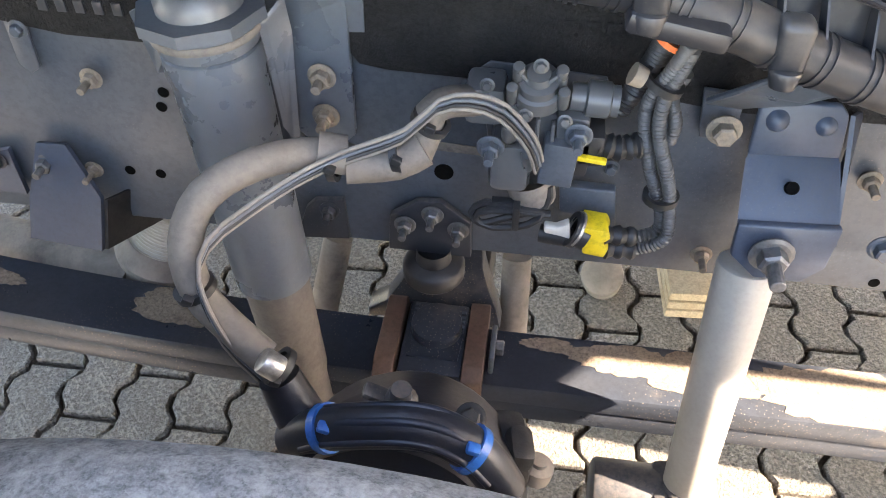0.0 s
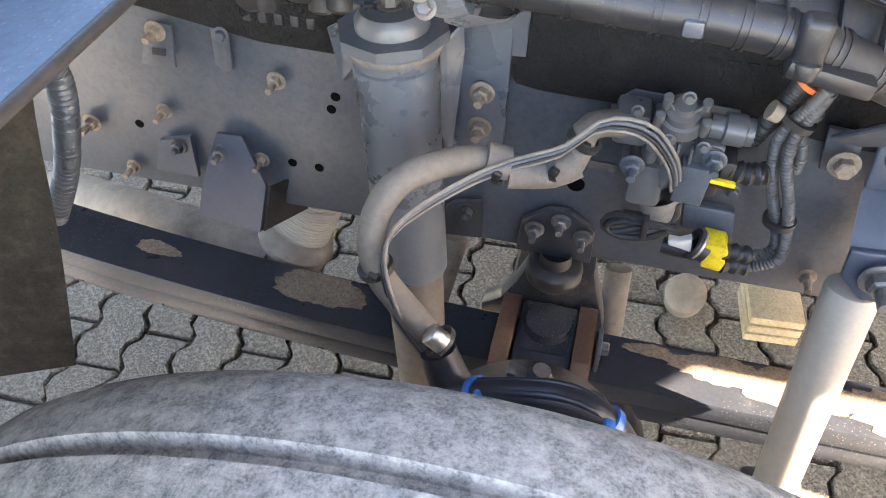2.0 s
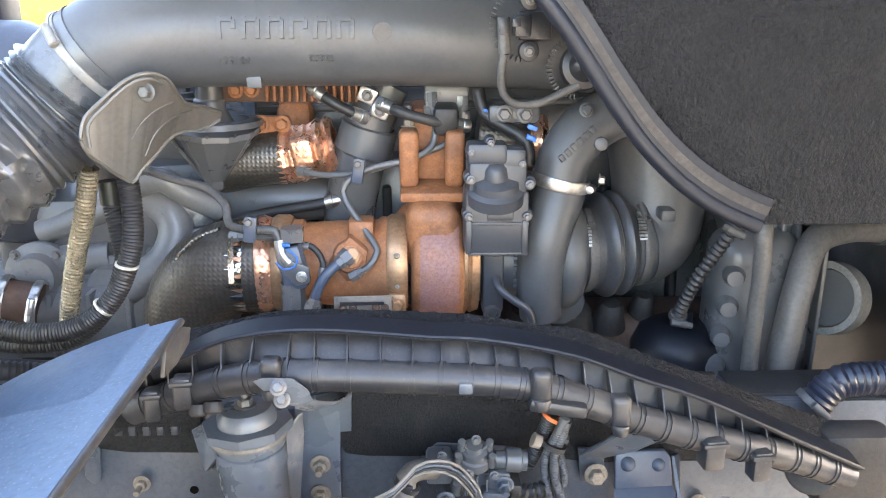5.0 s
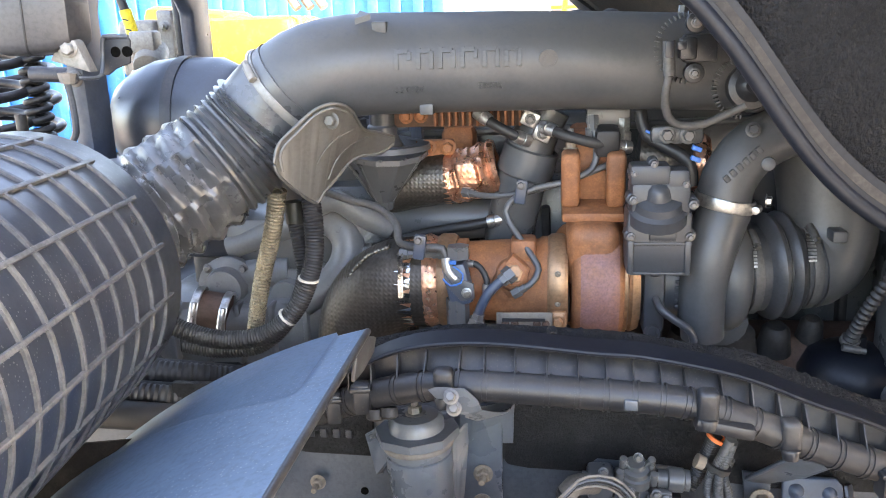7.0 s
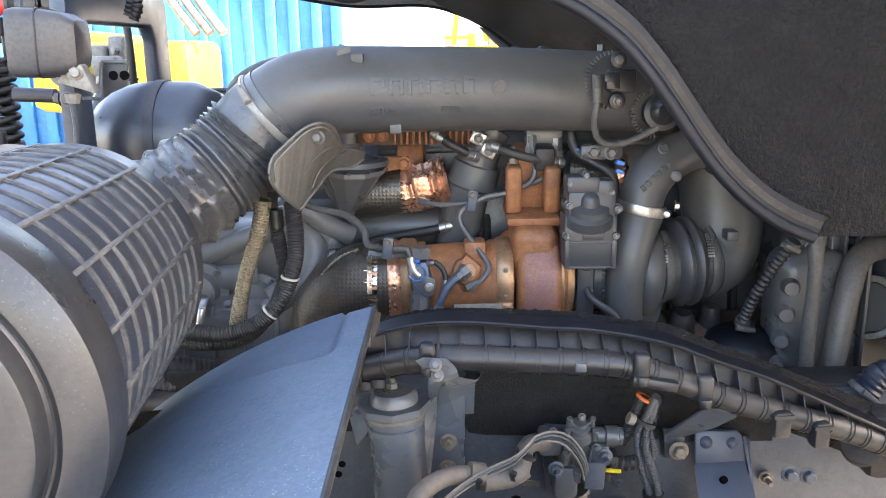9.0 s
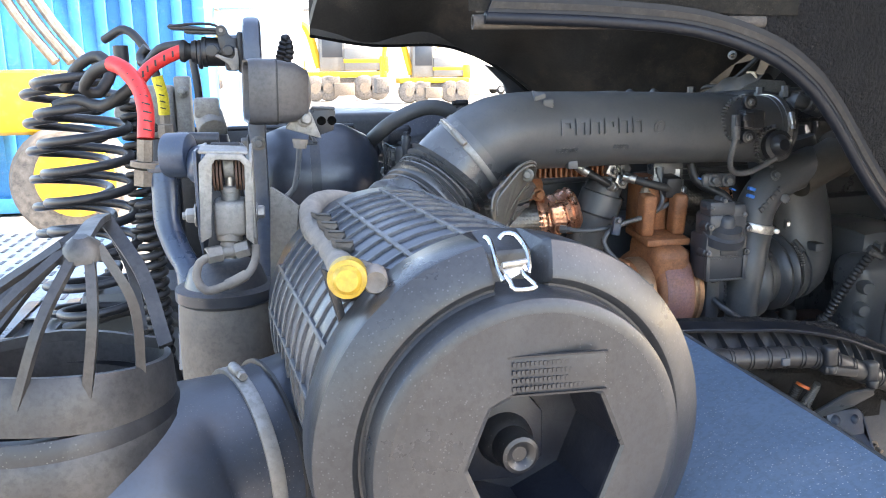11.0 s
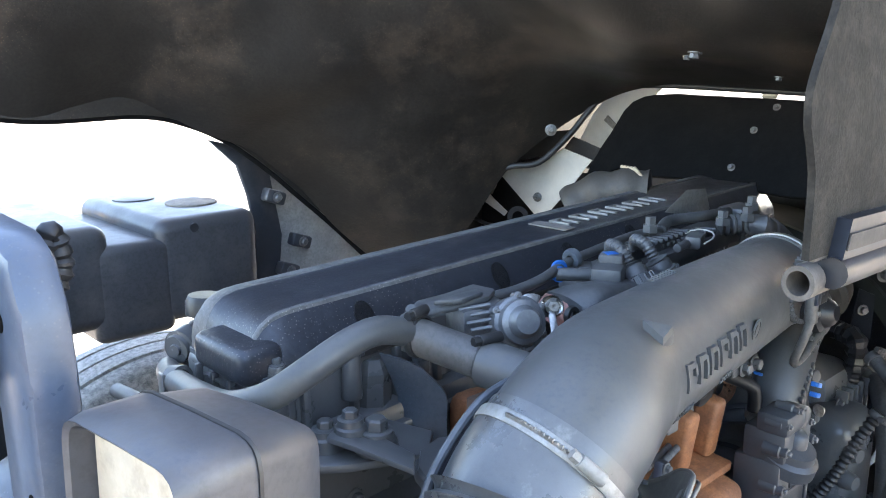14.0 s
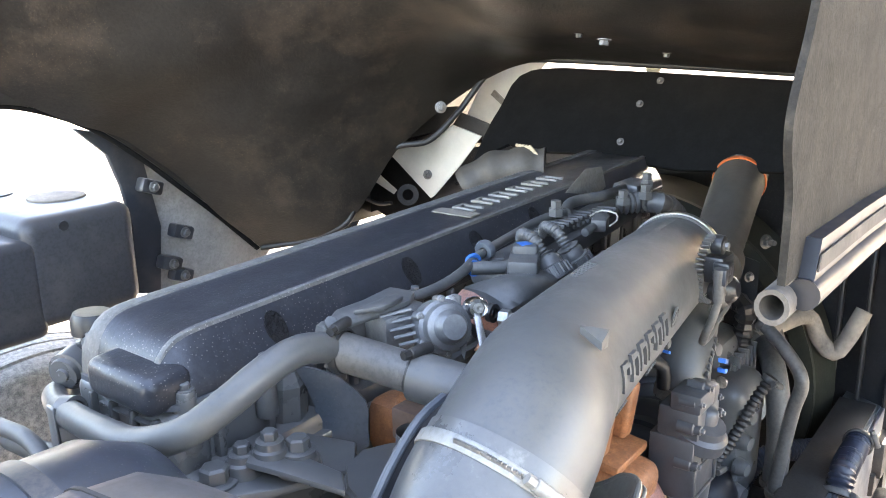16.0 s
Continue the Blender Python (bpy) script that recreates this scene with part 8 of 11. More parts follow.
part("plate", slab([(0.560, 0.818, 1.340), (0.560, 0.793, 1.334), (0.550, 0.790, 1.257), (0.550, 0.824, 1.261)], (0.004, 0.004, 0)), M_PLASTIC, bp)
bolt((0.550, 0.807, 1.307), (-0.6, -0.8, 0), 0.010, M_BOLT, bp)
mb = thing("pump_block", "dark pump block with fittings on the rail", "pump", (0.35, 0.55, 0.8))
part("body", box((0.450, 0.530, 0.958), (0.09, 0.05, 0.10), 0.012), M_DARKCAST, mb)
# thin dark sheet added over the rail top to darken it
part("oily_mat", box((0.57, 0.645, 1.0085), (0.46, 0.068, 0.005), 0.001), M_DARKCAST, mb)
part("boss", cyl((0.394, 0.510, 0.964), (0.416, 0.550, 0.938), 0.03, seg=24, bevel=0.004), M_DARKCAST, mb)
for p in ((0.291, 0.500, 0.924), (0.285, 0.500, 0.873), (0.317, 0.500, 0.921)):
    bolt(p, (0, -1, 0), 0.013, M_GREY, mb)
ef = thing("electrics_box", "black fuse box with cables at the cab front", "electrical box", (0.800, 0.621, 0.904))
part("box", box((0.800, 0.608, 0.921), (0.12, 0.06, 0.08), 0.008), M_PLASTIC, ef)
part("cover", box((0.770, 0.612, 0.870), (0.08, 0.05, 0.05), 0.006), M_PLASTIC, ef)

# ---- on top of the engine: throttle, harness, plugs ----
M_LOOM = mat("dusty_harness_plastic", (0.050, 0.052, 0.055), 0.42, second=(0.075, 0.075, 0.076), mottle=0.1, dust=(0.20, 0.19, 0.175), dusty=0.3, dust_scale=22, top=0.2, grit=0.15, bump=0.06)
M_SATIN = mat("satin_cast_aluminium", (0.17, 0.174, 0.18), 0.45, 0.55, second=(0.11, 0.112, 0.116), mix=0.8, scale=24, dust=(0.2, 0.19, 0.175), dusty=0.3, grit=0.2)
th = thing("throttle_actuator", "cast aluminium throttle actuator with a grey motor and lever", "actuator", (-0.269, 0.856, 1.460))
part("motor", box((-0.309, 0.933, 1.452), (0.12, 0.042, 0.034), 0.012, (0, -2, -10)), M_LOOM, th, "grey motor body")
part("top_cover", slab([(-0.382, 0.919, 1.475), (-0.364, 0.928, 1.478), (-0.330, 0.924, 1.479), (-0.282, 0.928, 1.480), (-0.278, 0.896, 1.480), (-0.300, 0.885, 1.478), (-0.326, 0.889, 1.476), (-0.377, 0.905, 1.472)], (0, 0, 0.009), 0.004), M_LOOM, th, "grey motor cover")
part("raised_lid", slab([(-0.365, 0.902, 1.485), (-0.336, 0.903, 1.486), (-0.305, 0.900, 1.487), (-0.305, 0.889, 1.486), (-0.338, 0.886, 1.485)], (0, 0, 0.006), 0.002), M_LOOM, th)
part("cover_lug", cyl((-0.375, 0.922, 1.474), (-0.390, 0.906, 1.486), 0.006, seg=14, bevel=0.001), M_LOOM, th)
part("neck", box((-0.308, 0.895, 1.462), (0.060, 0.040, 0.036), 0.007, (0, -2, -12)), M_SATIN, th, "ribbed aluminium neck")
for k in range(5):
    a, b = V((-0.338, 0.892, 1.478)), V((-0.311, 0.874, 1.482))
    part("cooling_rib", cyl(a + V(0, -0.006 * k, -0.006 * k), b + V(0, -0.006 * k, -0.006 * k), 0.0022, seg=8), M_SATIN, th)
part("flange", slab([(-0.309, 0.875, 1.478), (-0.302, 0.871, 1.481), (-0.258, 0.863, 1.486), (-0.257, 0.854, 1.485), (-0.271, 0.845, 1.478), (-0.305, 0.851, 1.472), (-0.317, 0.849, 1.447), (-0.320, 0.856, 1.449)], (0.006, 0.002, -0.002), 0.0015), M_OLDALU, th, "dusty aluminium flange")
D0, D1 = V((-0.301, 0.842, 1.468)), V((-0.301, 0.842, 1.468)) + V(-0.016, -0.026, 0.010)
part("gear_case", lathe(D0 - (D1 - D0) * 0.6, D1, [(0, 0.027), (0.45, 0.027), (0.5, 0.0235), (0.72, 0.0225), (0.78, 0.017), (0.9, 0.0155), (1, 0.012), (1, 0)], 36), M_SATIN, th, "rounded gear case", angle=30)
for k in range(6):
    a = radians(30 + 60 * k)
    m = basis(D1 - D0).to_3x3()
    q = D0 + m @ V(0.0265 * math.cos(a), 0.0265 * math.sin(a), 0)
    part("case_lug", cyl(q - (D1 - D0) * 0.4, q + (D1 - D0) * 0.12, 0.0048, seg=12, bevel=0.001), M_SATIN, th)
    bolt(q + (D1 - D0) * 0.12, D1 - D0, 0.0036, M_BOLT, th)
part("web_plate", slab([(-0.274, 0.844, 1.470), (-0.257, 0.846, 1.484), (-0.257, 0.840, 1.484), (-0.287, 0.823, 1.455), (-0.306, 0.813, 1.440), (-0.294, 0.833, 1.455)], (0.004, 0.003, 0), 0.001), M_LOOM, th)
part("ball_joint", lathe(V((-0.271, 0.825, 1.482)) + V(0.008, 0.010, -0.004), V((-0.271, 0.825, 1.482)) - V(0.006, 0.008, -0.003), [(0, 0), (0, 0.0105), (0.3, 0.0115), (0.8, 0.0115), (1, 0.009), (0.9, 0.006), (0.9, 0)], 24), M_CHROME, th, "bright ball joint ring")
part("ball_stud", lathe(V((-0.271, 0.825, 1.482)) + V(0, 0, 0), V((-0.271, 0.825, 1.482)) - V(0.007, 0.0095, -0.0035), [(0, 0), (0, 0.0055), (1, 0.0055), (1, 0.003), (0.8, 0)], 6), M_OLDALU, th)
part("lever", slab([(-0.281, 0.821, 1.480), (-0.277, 0.815, 1.480), (-0.290, 0.797, 1.455), (-0.298, 0.795, 1.449), (-0.299, 0.800, 1.455)], (0.004, 0.004, 0), 0.001), M_STEEL, th, "bright lever rod")
bolt((-0.289, 0.826, 1.462), (-0.5, -0.7, 0.4), 0.0075, M_STEEL, th)
bolt((-0.275, 0.853, 1.483), (-0.5, -0.7, 0.4), 0.0075, M_STEEL, th)
part("gaiter", tube([(-0.263, 0.846, 1.457), (-0.263, 0.828, 1.452), (-0.260, 0.812, 1.450)], 0.006, 12), M_RUBBER, th)
mfld = thing("intake_cover", "dark moulded cover with a heat-pinked edge", "cover", (-0.135, 0.875, 1.450))
part("cover", grid_surface([[(-0.177, 0.908, 1.463), (-0.159, 0.882, 1.474), (-0.111, 0.867, 1.474), (-0.039, 0.867, 1.462)], [(-0.189, 0.868, 1.466), (-0.171, 0.848, 1.478), (-0.131, 0.836, 1.475), (-0.048, 0.850, 1.460)], [(-0.191, 0.835, 1.455), (-0.169, 0.827, 1.462), (-0.120, 0.830, 1.460), (-0.044, 0.840, 1.450)], [(-0.163, 0.847, 1.435), (-0.136, 0.840, 1.440), (-0.088, 0.842, 1.440), (-0.003, 0.850, 1.430)]], (0, 0, -0.02), 20, 20), M_LOOM, mfld)
part("pink_edge", grid_surface([[(-0.177, 0.911, 1.460), (-0.186, 0.870, 1.462), (-0.180, 0.840, 1.448)], [(-0.184, 0.905, 1.452), (-0.191, 0.868, 1.452), (-0.181, 0.841, 1.435)], [(-0.189, 0.889, 1.435), (-0.184, 0.865, 1.432), (-0.183, 0.843, 1.420)]], (0, 0.01, -0.012), 16, 12), M_HEATED, mfld, "pink heat-tinted edge")
for k in range(6):
    a, b = V((-0.230, 0.849, 1.440)).lerp(V((-0.231, 0.831, 1.440)), k / 5), V((-0.240, 0.847, 1.420)).lerp(V((-0.239, 0.830, 1.420)), k / 5)
    part("copper_fin", tube([a, (a + b) / 2 + V(0.004, -0.003, 0.002), b], 0.0022, 6, 0.006), M_COPPER, mfld)
part("steel_union", lathe((-0.203, 0.841, 1.448), (-0.197, 0.816, 1.448), [(0, 0), (0, 0.010), (0.4, 0.010), (0.45, 0.007), (1, 0.007), (1, 0)], 6), M_STEEL, mfld, smooth=False)
part("seal_ring", lathe((-0.205, 0.853, 1.452), (-0.205, 0.847, 1.452), [(0, 0.006), (0, 0.0105), (1, 0.0105), (1, 0.006)], 20), M_RUBBER, mfld)
hn = thing("injector_harness", "dusty black injector wiring harness with round plugs", "wiring harness", (-0.060, 0.924, 1.450))
part("loom", tube([(-0.266, 0.914, 1.472), (-0.224, 0.910, 1.474), (-0.178, 0.913, 1.478), (-0.113, 0.931, 1.482), (-0.013, 0.946, 1.485), (0.075, 0.956, 1.487), (0.124, 0.948, 1.487)], 0.0062, 12), M_LOOM, hn)
part("loom", tube([(-0.147, 0.920, 1.476), (-0.131, 0.901, 1.476), (-0.114, 0.885, 1.476)], 0.0085, 12), M_LOOM, hn)
for p, q in (((-0.134, 0.927, 1.482), (-0.140, 0.918, 1.478)), ((-0.144, 0.919, 1.476), (-0.149, 0.911, 1.476))):
    part("blue_tie", lathe(p, V(p) + (V(q) - V(p)).normalized() * 0.004, [(0, 0.006), (0, 0.0098), (1, 0.0098), (1, 0.006)], 18), M_BLUETIE, hn, "bright blue cable tie")
part("saddle", lathe((-0.107, 0.931, 1.485), (-0.097, 0.931, 1.487), [(0, 0.006), (0, 0.012), (0.4, 0.0135), (1, 0.012), (1, 0.006)], 20), M_GREY, hn, "grey pipe saddle")
part("saddle_foot", box((-0.085, 0.928, 1.474), (0.030, 0.022, 0.006), 0.002, (0, 0, 35)), M_LOOM, hn)
pb = V((-0.104, 0.874, 1.474))
part("plug_block", box(pb, (0.036, 0.056, 0.030), 0.004, (0, 0, -62)), M_LOOM, hn, "two-pole plug block")
part("plug_top", box(V((-0.088, 0.882, 1.487)), (0.030, 0.026, 0.024), 0.004, (0, 0, -62)), M_LOOM, hn)
for s in (-1, 1):
    m = pose(*pb, 0, 0, -62) @ pose(-0.0185, 0.013 * s, -0.001)
    w = box((0, 0, 0), (0.003, 0.014, 0.012), 0.001)
    bmesh.ops.transform(w, matrix=m, verts=w.verts)
    part("plug_window", w, M_RUBBER, hn)
part("blue_latch", box((-0.089, 0.883, 1.497), (0.016, 0.016, 0.005), 0.001, (0, 0, -28)), M_BLUETIE, hn, "blue latch")
for a, b in (((-0.071, 0.867, 1.484), (-0.073, 0.843, 1.456)), ((-0.023, 0.863, 1.484), (-0.013, 0.848, 1.456))):
    a, b = V(a), V(b)
    part("round_plug", lathe(a, b, [(0, 0), (0, 0.010), (0.06, 0.0155), (0.12, 0.013), (0.25, 0.016), (0.5, 0.016), (0.54, 0.0195), (0.9, 0.0205), (1, 0.019), (1, 0)], 28), M_LOOM, hn)
    m = basis(b - a).to_3x3()
    for k in range(16):
        w = 2 * math.pi * k / 16
        o = m @ V(math.cos(w), math.sin(w), 0) * 0.0205
        part("grip_rib", cyl(a.lerp(b, 0.58) + o, a.lerp(b, 0.92) + o, 0.0016, seg=6), M_LOOM, hn)
    part("corrugated_lead", tube([a, a + V(-0.002, 0.012, 0.016), a + V(0.010, 0.035, 0.018), a + V(0.03, 0.05, 0.006)], 0.0085, 12, 0.01, 0.002, 0.005), M_LOOM, hn)
for s, (a, b) in enumerate((((0.003, 0.917, 1.478), (0.165, 0.928, 1.480)), ((0.084, 0.925, 1.470), (0.237, 0.922, 1.474)))):
    a, b = V(a), V(b)
    part("rail_cover", ribbon([a, a.lerp(b, 0.5) + V(0, 0, 0.002), b], (0.0, 0.030, 0.004), (0, 0, -0.014), 0.02), M_LOOM, hn)
    for k in range(11):
        part("cover_rib", box(a.lerp(b, (k + 0.5) / 11) + V(0, 0.012, 0.003), (0.006, 0.032, 0.006), 0.0015, (0, 0, 8)), M_LOOM, hn)
part("small_plug", box((0.113, 0.886, 1.484), (0.046, 0.022, 0.018), 0.004, (0, 0, 22)), M_LOOM, hn)
part("plug_tail", cyl((0.057, 0.880, 1.482), (0.085, 0.882, 1.484), 0.006, seg=12, bevel=0.001), M_LOOM, hn)
part("cable_chain", tube([(0.260, 0.929, 1.478), (0.289, 0.900, 1.480), (0.299, 0.871, 1.478), (0.459, 0.910, 1.421), (0.461, 0.900, 1.386)], 0.018, 10, 0.01, 0.004, 0.010), M_LOOM, hn)
part("pale_lead", tube([(0.127, 0.909, 1.488), (0.150, 0.903, 1.492), (0.153, 0.882, 1.490), (0.131, 0.869, 1.486), (0.103, 0.866, 1.484)], 0.0013, 6), M_CLEAR, hn)
part("fuel_pipe", tube([(0.124, 0.948, 1.487), (0.169, 0.964, 1.492), (0.203, 0.954, 1.494), (0.247, 0.942, 1.494), (0.441, 1.000, 1.470)], 0.0085, 12), M_LOOM, hn)
part("rail_base", box((0.12, 0.945, 1.452), (0.42, 0.07, 0.03), 0.01, (0, -1.5, 4)), M_LOOM, hn)
for p in ((0.221, 0.904, 1.488), (0.269, 0.890, 1.490), (0.092, 0.945, 1.490), (0.353, 0.925, 1.492)):
    part("hex_nut", lathe(p, V(p) + V(0, 0, 0.022), [(0, 0.011), (0.5, 0.011), (0.5, 0.008), (1, 0.008), (1, 0)], 6), M_ENGINE, hn)
lf = thing("lifting_eye", "grey steel lifting eye plate", "bracket", (0.291, 1.000, 1.494))
part("plate", slab([(0.216, 1.000, 1.495), (0.279, 1.000, 1.524), (0.338, 1.000, 1.520), (0.356, 1.000, 1.483), (0.332, 1.000, 1.473)], (0.006, 0.003, 0), 0.001), M_OLDALU, lf)
part("duct_end", box((0.421, 0.980, 1.470), (0.07, 0.05, 0.03), 0.008), M_ENGINE, lf)
far = thing("wrapped_turbo_duct", "grey taped duct with loose tan strands behind the engine cover", "duct", (0.283, 1.150, 1.509))
part("duct", tube([(0.325, 1.270, 1.455), (0.345, 1.235, 1.482), (0.365, 1.190, 1.495), (0.390, 1.140, 1.497)], lambda s: 0.038 + 0.003 * math.sin(s * 19), 20, 0.008), M_CHARGE, far, "crumpled grey tape", angle=40)
for k in range(5):
    part("strand", tube([(0.37, 1.190 - 0.007 * k, 1.538), (0.365, 1.160 - 0.006 * k, 1.528 - 0.003 * k), (0.36, 1.140 - 0.004 * k, 1.500 - 0.004 * k)], 0.003, 6, 0.01), M_WOOD, far, "tan strand")

# ---- gearbox behind the engine ----
gb = thing("gearbox", "grey cast gearbox behind the engine", "gearbox", (-0.9, 1.15, 0.5))
part("bell_housing", lathe((-0.50, 1.15, 0.88), (-0.80, 1.15, 0.86), [(0, 0.24), (0.1, 0.25), (0.3, 0.24), (1, 0.18), (1, 0)], 36), M_ENGINE, gb)
part("case", box((-1.12, 1.15, 0.86), (0.70, 0.34, 0.36), 0.04), M_ENGINE, gb)
for k in range(7):
    part("case_rib", box((-0.86 - k * 0.085, 1.15, 0.87), (0.014, 0.36, 0.38), 0.02), M_ENGINE, gb)
part("shift_housing", box((-1.0, 1.12, 1.09), (0.26, 0.18, 0.10), 0.02), M_ENGINE, gb)
for x, y in ((-0.90, 1.05), (-0.90, 1.19), (-1.10, 1.05), (-1.10, 1.19)):
    bolt((x, y, 1.14), (0, 0, 1), 0.013, M_BOLT, gb)
part("air_pipe", tube([(-0.72, 0.94, 1.00), (-0.85, 0.92, 1.05), (-1.0, 0.96, 1.12), (-1.15, 1.0, 1.08)], 0.012, 12), M_RUBBER, gb)
part("air_pipe", tube([(-0.66, 0.90, 0.96), (-0.80, 0.86, 1.00), (-0.95, 0.84, 0.98), (-1.2, 0.86, 1.0)], 0.016, 12), M_OLDALU, gb)

# ---- air filter ----
M_LID = mat("dusty_lid_plastic", (0.019, 0.0225, 0.028), 0.32, grit=0.35, second=(0.034, 0.0345, 0.036), mix=0.9, scale=5, mottle=0.15, dust=(0.066, 0.070, 0.075), dusty=0.3, dust_scale=7, top=0.03, speck=1.0, bump=0.15)
af = thing("air_filter", "large black ribbed plastic air filter housing with a round lid", "air filter", (-0.58, 0.2, 1.09))
FA, FB = V(-0.5755, -0.055, 1.266), V(-0.622, 0.405, 1.264)
fd = (FB - FA).normalized()
part("body", lathe(FA + fd * 0.04, FB, [(0, 0.140), (0.02, 0.1462), (0.96, 0.1462), (0.99, 0.138), (1, 0.115), (1, 0)], 64), M_GLOSS, af)
fm = basis(fd)
NR = 10
for k in range(NR):
    s = FA + fd * (0.088 + k * 0.0345)
    part("ring_rib", lathe(s - fd * 0.0022, s + fd * 0.0022, [(0, 0.144), (0, 0.1488), (0.5, 0.1495), (1, 0.1488), (1, 0.144)], 64), M_RIB, af)
for k in range(18):
    a = 2 * math.pi * (k + 0.3) / 18
    o = fm.to_3x3() @ V(math.cos(a), math.sin(a), 0)
    c = (FA + fd * 0.25) + o * 0.1458
    bm = box((0, 0, 0), (0.0045, 0.008, 0.33), 0.001)
    bmesh.ops.transform(bm, matrix=Matrix.Translation(c) @ fm @ pose(0, 0, 0, 0, 0, math.degrees(a) + 90), verts=bm.verts)
    part("long_rib", bm, M_RIB, af)


def lid_mesh():
    """The lid, turned about its axis, with a notch for the latch in the top of its outer ring."""
    prof = [(0, 0.147), (0, 0.1588), (0.03, 0.160), (0.57, 0.161), (0.61, 0.160), (0.635, 0.1572), (0.70, 0.147), (0.755, 0.136), (0.758, 0.1335), (0.735, 0.1305), (0.705, 0.1285), (0.705, 0.1265), (0.73, 0.1245), (0.93, 0.1232), (0.965, 0.1222), (0.99, 0.119), (1.0, 0.112)]
    bm = lathe(FA + fd * 0.07, FA - fd * 0.012, prof, 240)
    up = (V(0, 0, 1) - fd * fd.z).normalized()
    side = fd.cross(up)
    for v in bm.verts:
        d = v.co - (FA + fd * 0.07)
        s, r = d.dot(-fd), (d - fd * d.dot(fd)).length
        if r > 0.1245 and s > 0.03:
            a = math.atan2(d.dot(side), d.dot(up)) + 0.02
            k = max(0.0, min(1.0, (0.165 - abs(a)) / 0.045))
            k = k * k * (3 - 2 * k)
            v.co += fd * k * (s - 0.03) * 0.8 - (d - fd * d.dot(fd)).normalized() * k * 0.012 * (r > 0.13)
    return bm


part("lid", lid_mesh(), M_LID, af, "dusty black lid", angle=28)


def octo_face():
    """The lid's flat face round an eight-sided opening, and the opening's walls."""
    bm = bmesh.new()
    f0 = FA - fd * 0.012
    m3 = fm.to_3x3()
    n = 96

    def octo(a, r):
        k = math.pi / 4
        return r * math.cos(k / 2) / math.cos((a + k / 2) % k - k / 2)
    ang = [2 * math.pi * k / n for k in range(n)]
    rings = []
    for q, back in ((1.0, 0.0), (0.35, 0.0), (0.06, 0.0), (0.0, 0.002), (0.0, 0.005)):
        rings.append([bm.verts.new(f0 + V(0.009 * (1 - q), 0, 0) + fd * back + m3 @ V(math.cos(a), math.sin(a), 0) * (octo(a + math.pi / 8, 0.062) * (1 - q) + 0.112 * q)) for a in ang])
    for a, b in zip(rings, rings[1:]):
        for k in range(n):
            bm.faces.new((a[k], a[(k + 1) % n], b[(k + 1) % n], b[k]))
    return bm


part("lid_face", octo_face(), M_LID, af, angle=25)
# recess and ledge are coloured darker than the lid to deepen their shade
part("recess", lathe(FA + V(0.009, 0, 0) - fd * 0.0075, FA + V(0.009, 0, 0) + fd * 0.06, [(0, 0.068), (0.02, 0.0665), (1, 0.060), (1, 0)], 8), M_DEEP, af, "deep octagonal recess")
kn = V(-0.578, -0.028, 1.256)
part("knob", lathe(kn + fd * 0.03, kn - fd * 0.012, [(0, 0.024), (0.4, 0.021), (0.5, 0.0165), (0.85, 0.0165), (0.97, 0.015), (1.0, 0.012), (0.96, 0.008), (0.90, 0.006), (0.90, 0)], 28), M_PLASTIC, af)
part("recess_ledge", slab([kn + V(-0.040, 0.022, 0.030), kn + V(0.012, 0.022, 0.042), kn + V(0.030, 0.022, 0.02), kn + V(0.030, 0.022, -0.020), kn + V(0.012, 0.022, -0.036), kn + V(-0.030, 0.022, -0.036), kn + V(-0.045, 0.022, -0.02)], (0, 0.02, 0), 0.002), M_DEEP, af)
lab = V(-0.560, -0.0685, 1.333)
part("label_panel", box(lab, (0.074, 0.003, 0.028), 0.0012, (2, 0, -2.6)), M_LID, af, "raised panel with rows of moulded characters")
for r, n in enumerate((14, 14, 13, 20)):
    for k in range(n):
        part("character_bar", box(lab + V(-0.0325 + k * 0.0033, -0.0017, 0.0095 - r * 0.0062), (0.0022, 0.0012, 0.0032), 0, (2, 0, -2.6)), M_LID, af)
part("frame_bar", box(lab + V(0, -0.001, 0.0145), (0.076, 0.003, 0.0015), 0, (2, 0, -2.6)), M_PLASTIC, af)
part("frame_bar", box(lab + V(0, -0.001, -0.0145), (0.076, 0.003, 0.0015), 0, (2, 0, -2.6)), M_PLASTIC, af)
# latch
LC = V(-0.594, -0.012, 1.411)
part("wire_latch", tube([(-0.598, -0.012, 1.424), (-0.597, -0.022, 1.423), (-0.598, -0.038, 1.415), (-0.598, -0.050, 1.406), (-0.596, -0.057, 1.401)], 0.0021, 8, 0.004), M_CHROME, af, "bright wire latch")
part("wire_latch", tube([(-0.587, -0.012, 1.422), (-0.583, -0.012, 1.426), (-0.576, -0.018, 1.426), (-0.573, -0.034, 1.419), (-0.574, -0.046, 1.409), (-0.577, -0.052, 1.404)], 0.0021, 8, 0.004), M_CHROME, af, "bright wire latch")
part("wire_latch", tube([(-0.596, -0.060, 1.406), (-0.594, -0.066, 1.402), (-0.592, -0.070, 1.398), (-0.577, -0.070, 1.399), (-0.582, -0.062, 1.405), (-0.583, -0.056, 1.408)], 0.0017, 8, 0.003), M_CHROME, af, "bright wire bail")
part("latch_plate", slab([(-0.599, -0.056, 1.412), (-0.578, -0.050, 1.413), (-0.578, -0.055, 1.408), (-0.594, -0.062, 1.403)], (0, 0.003, -0.001), 0.0006), M_STEEL, af)
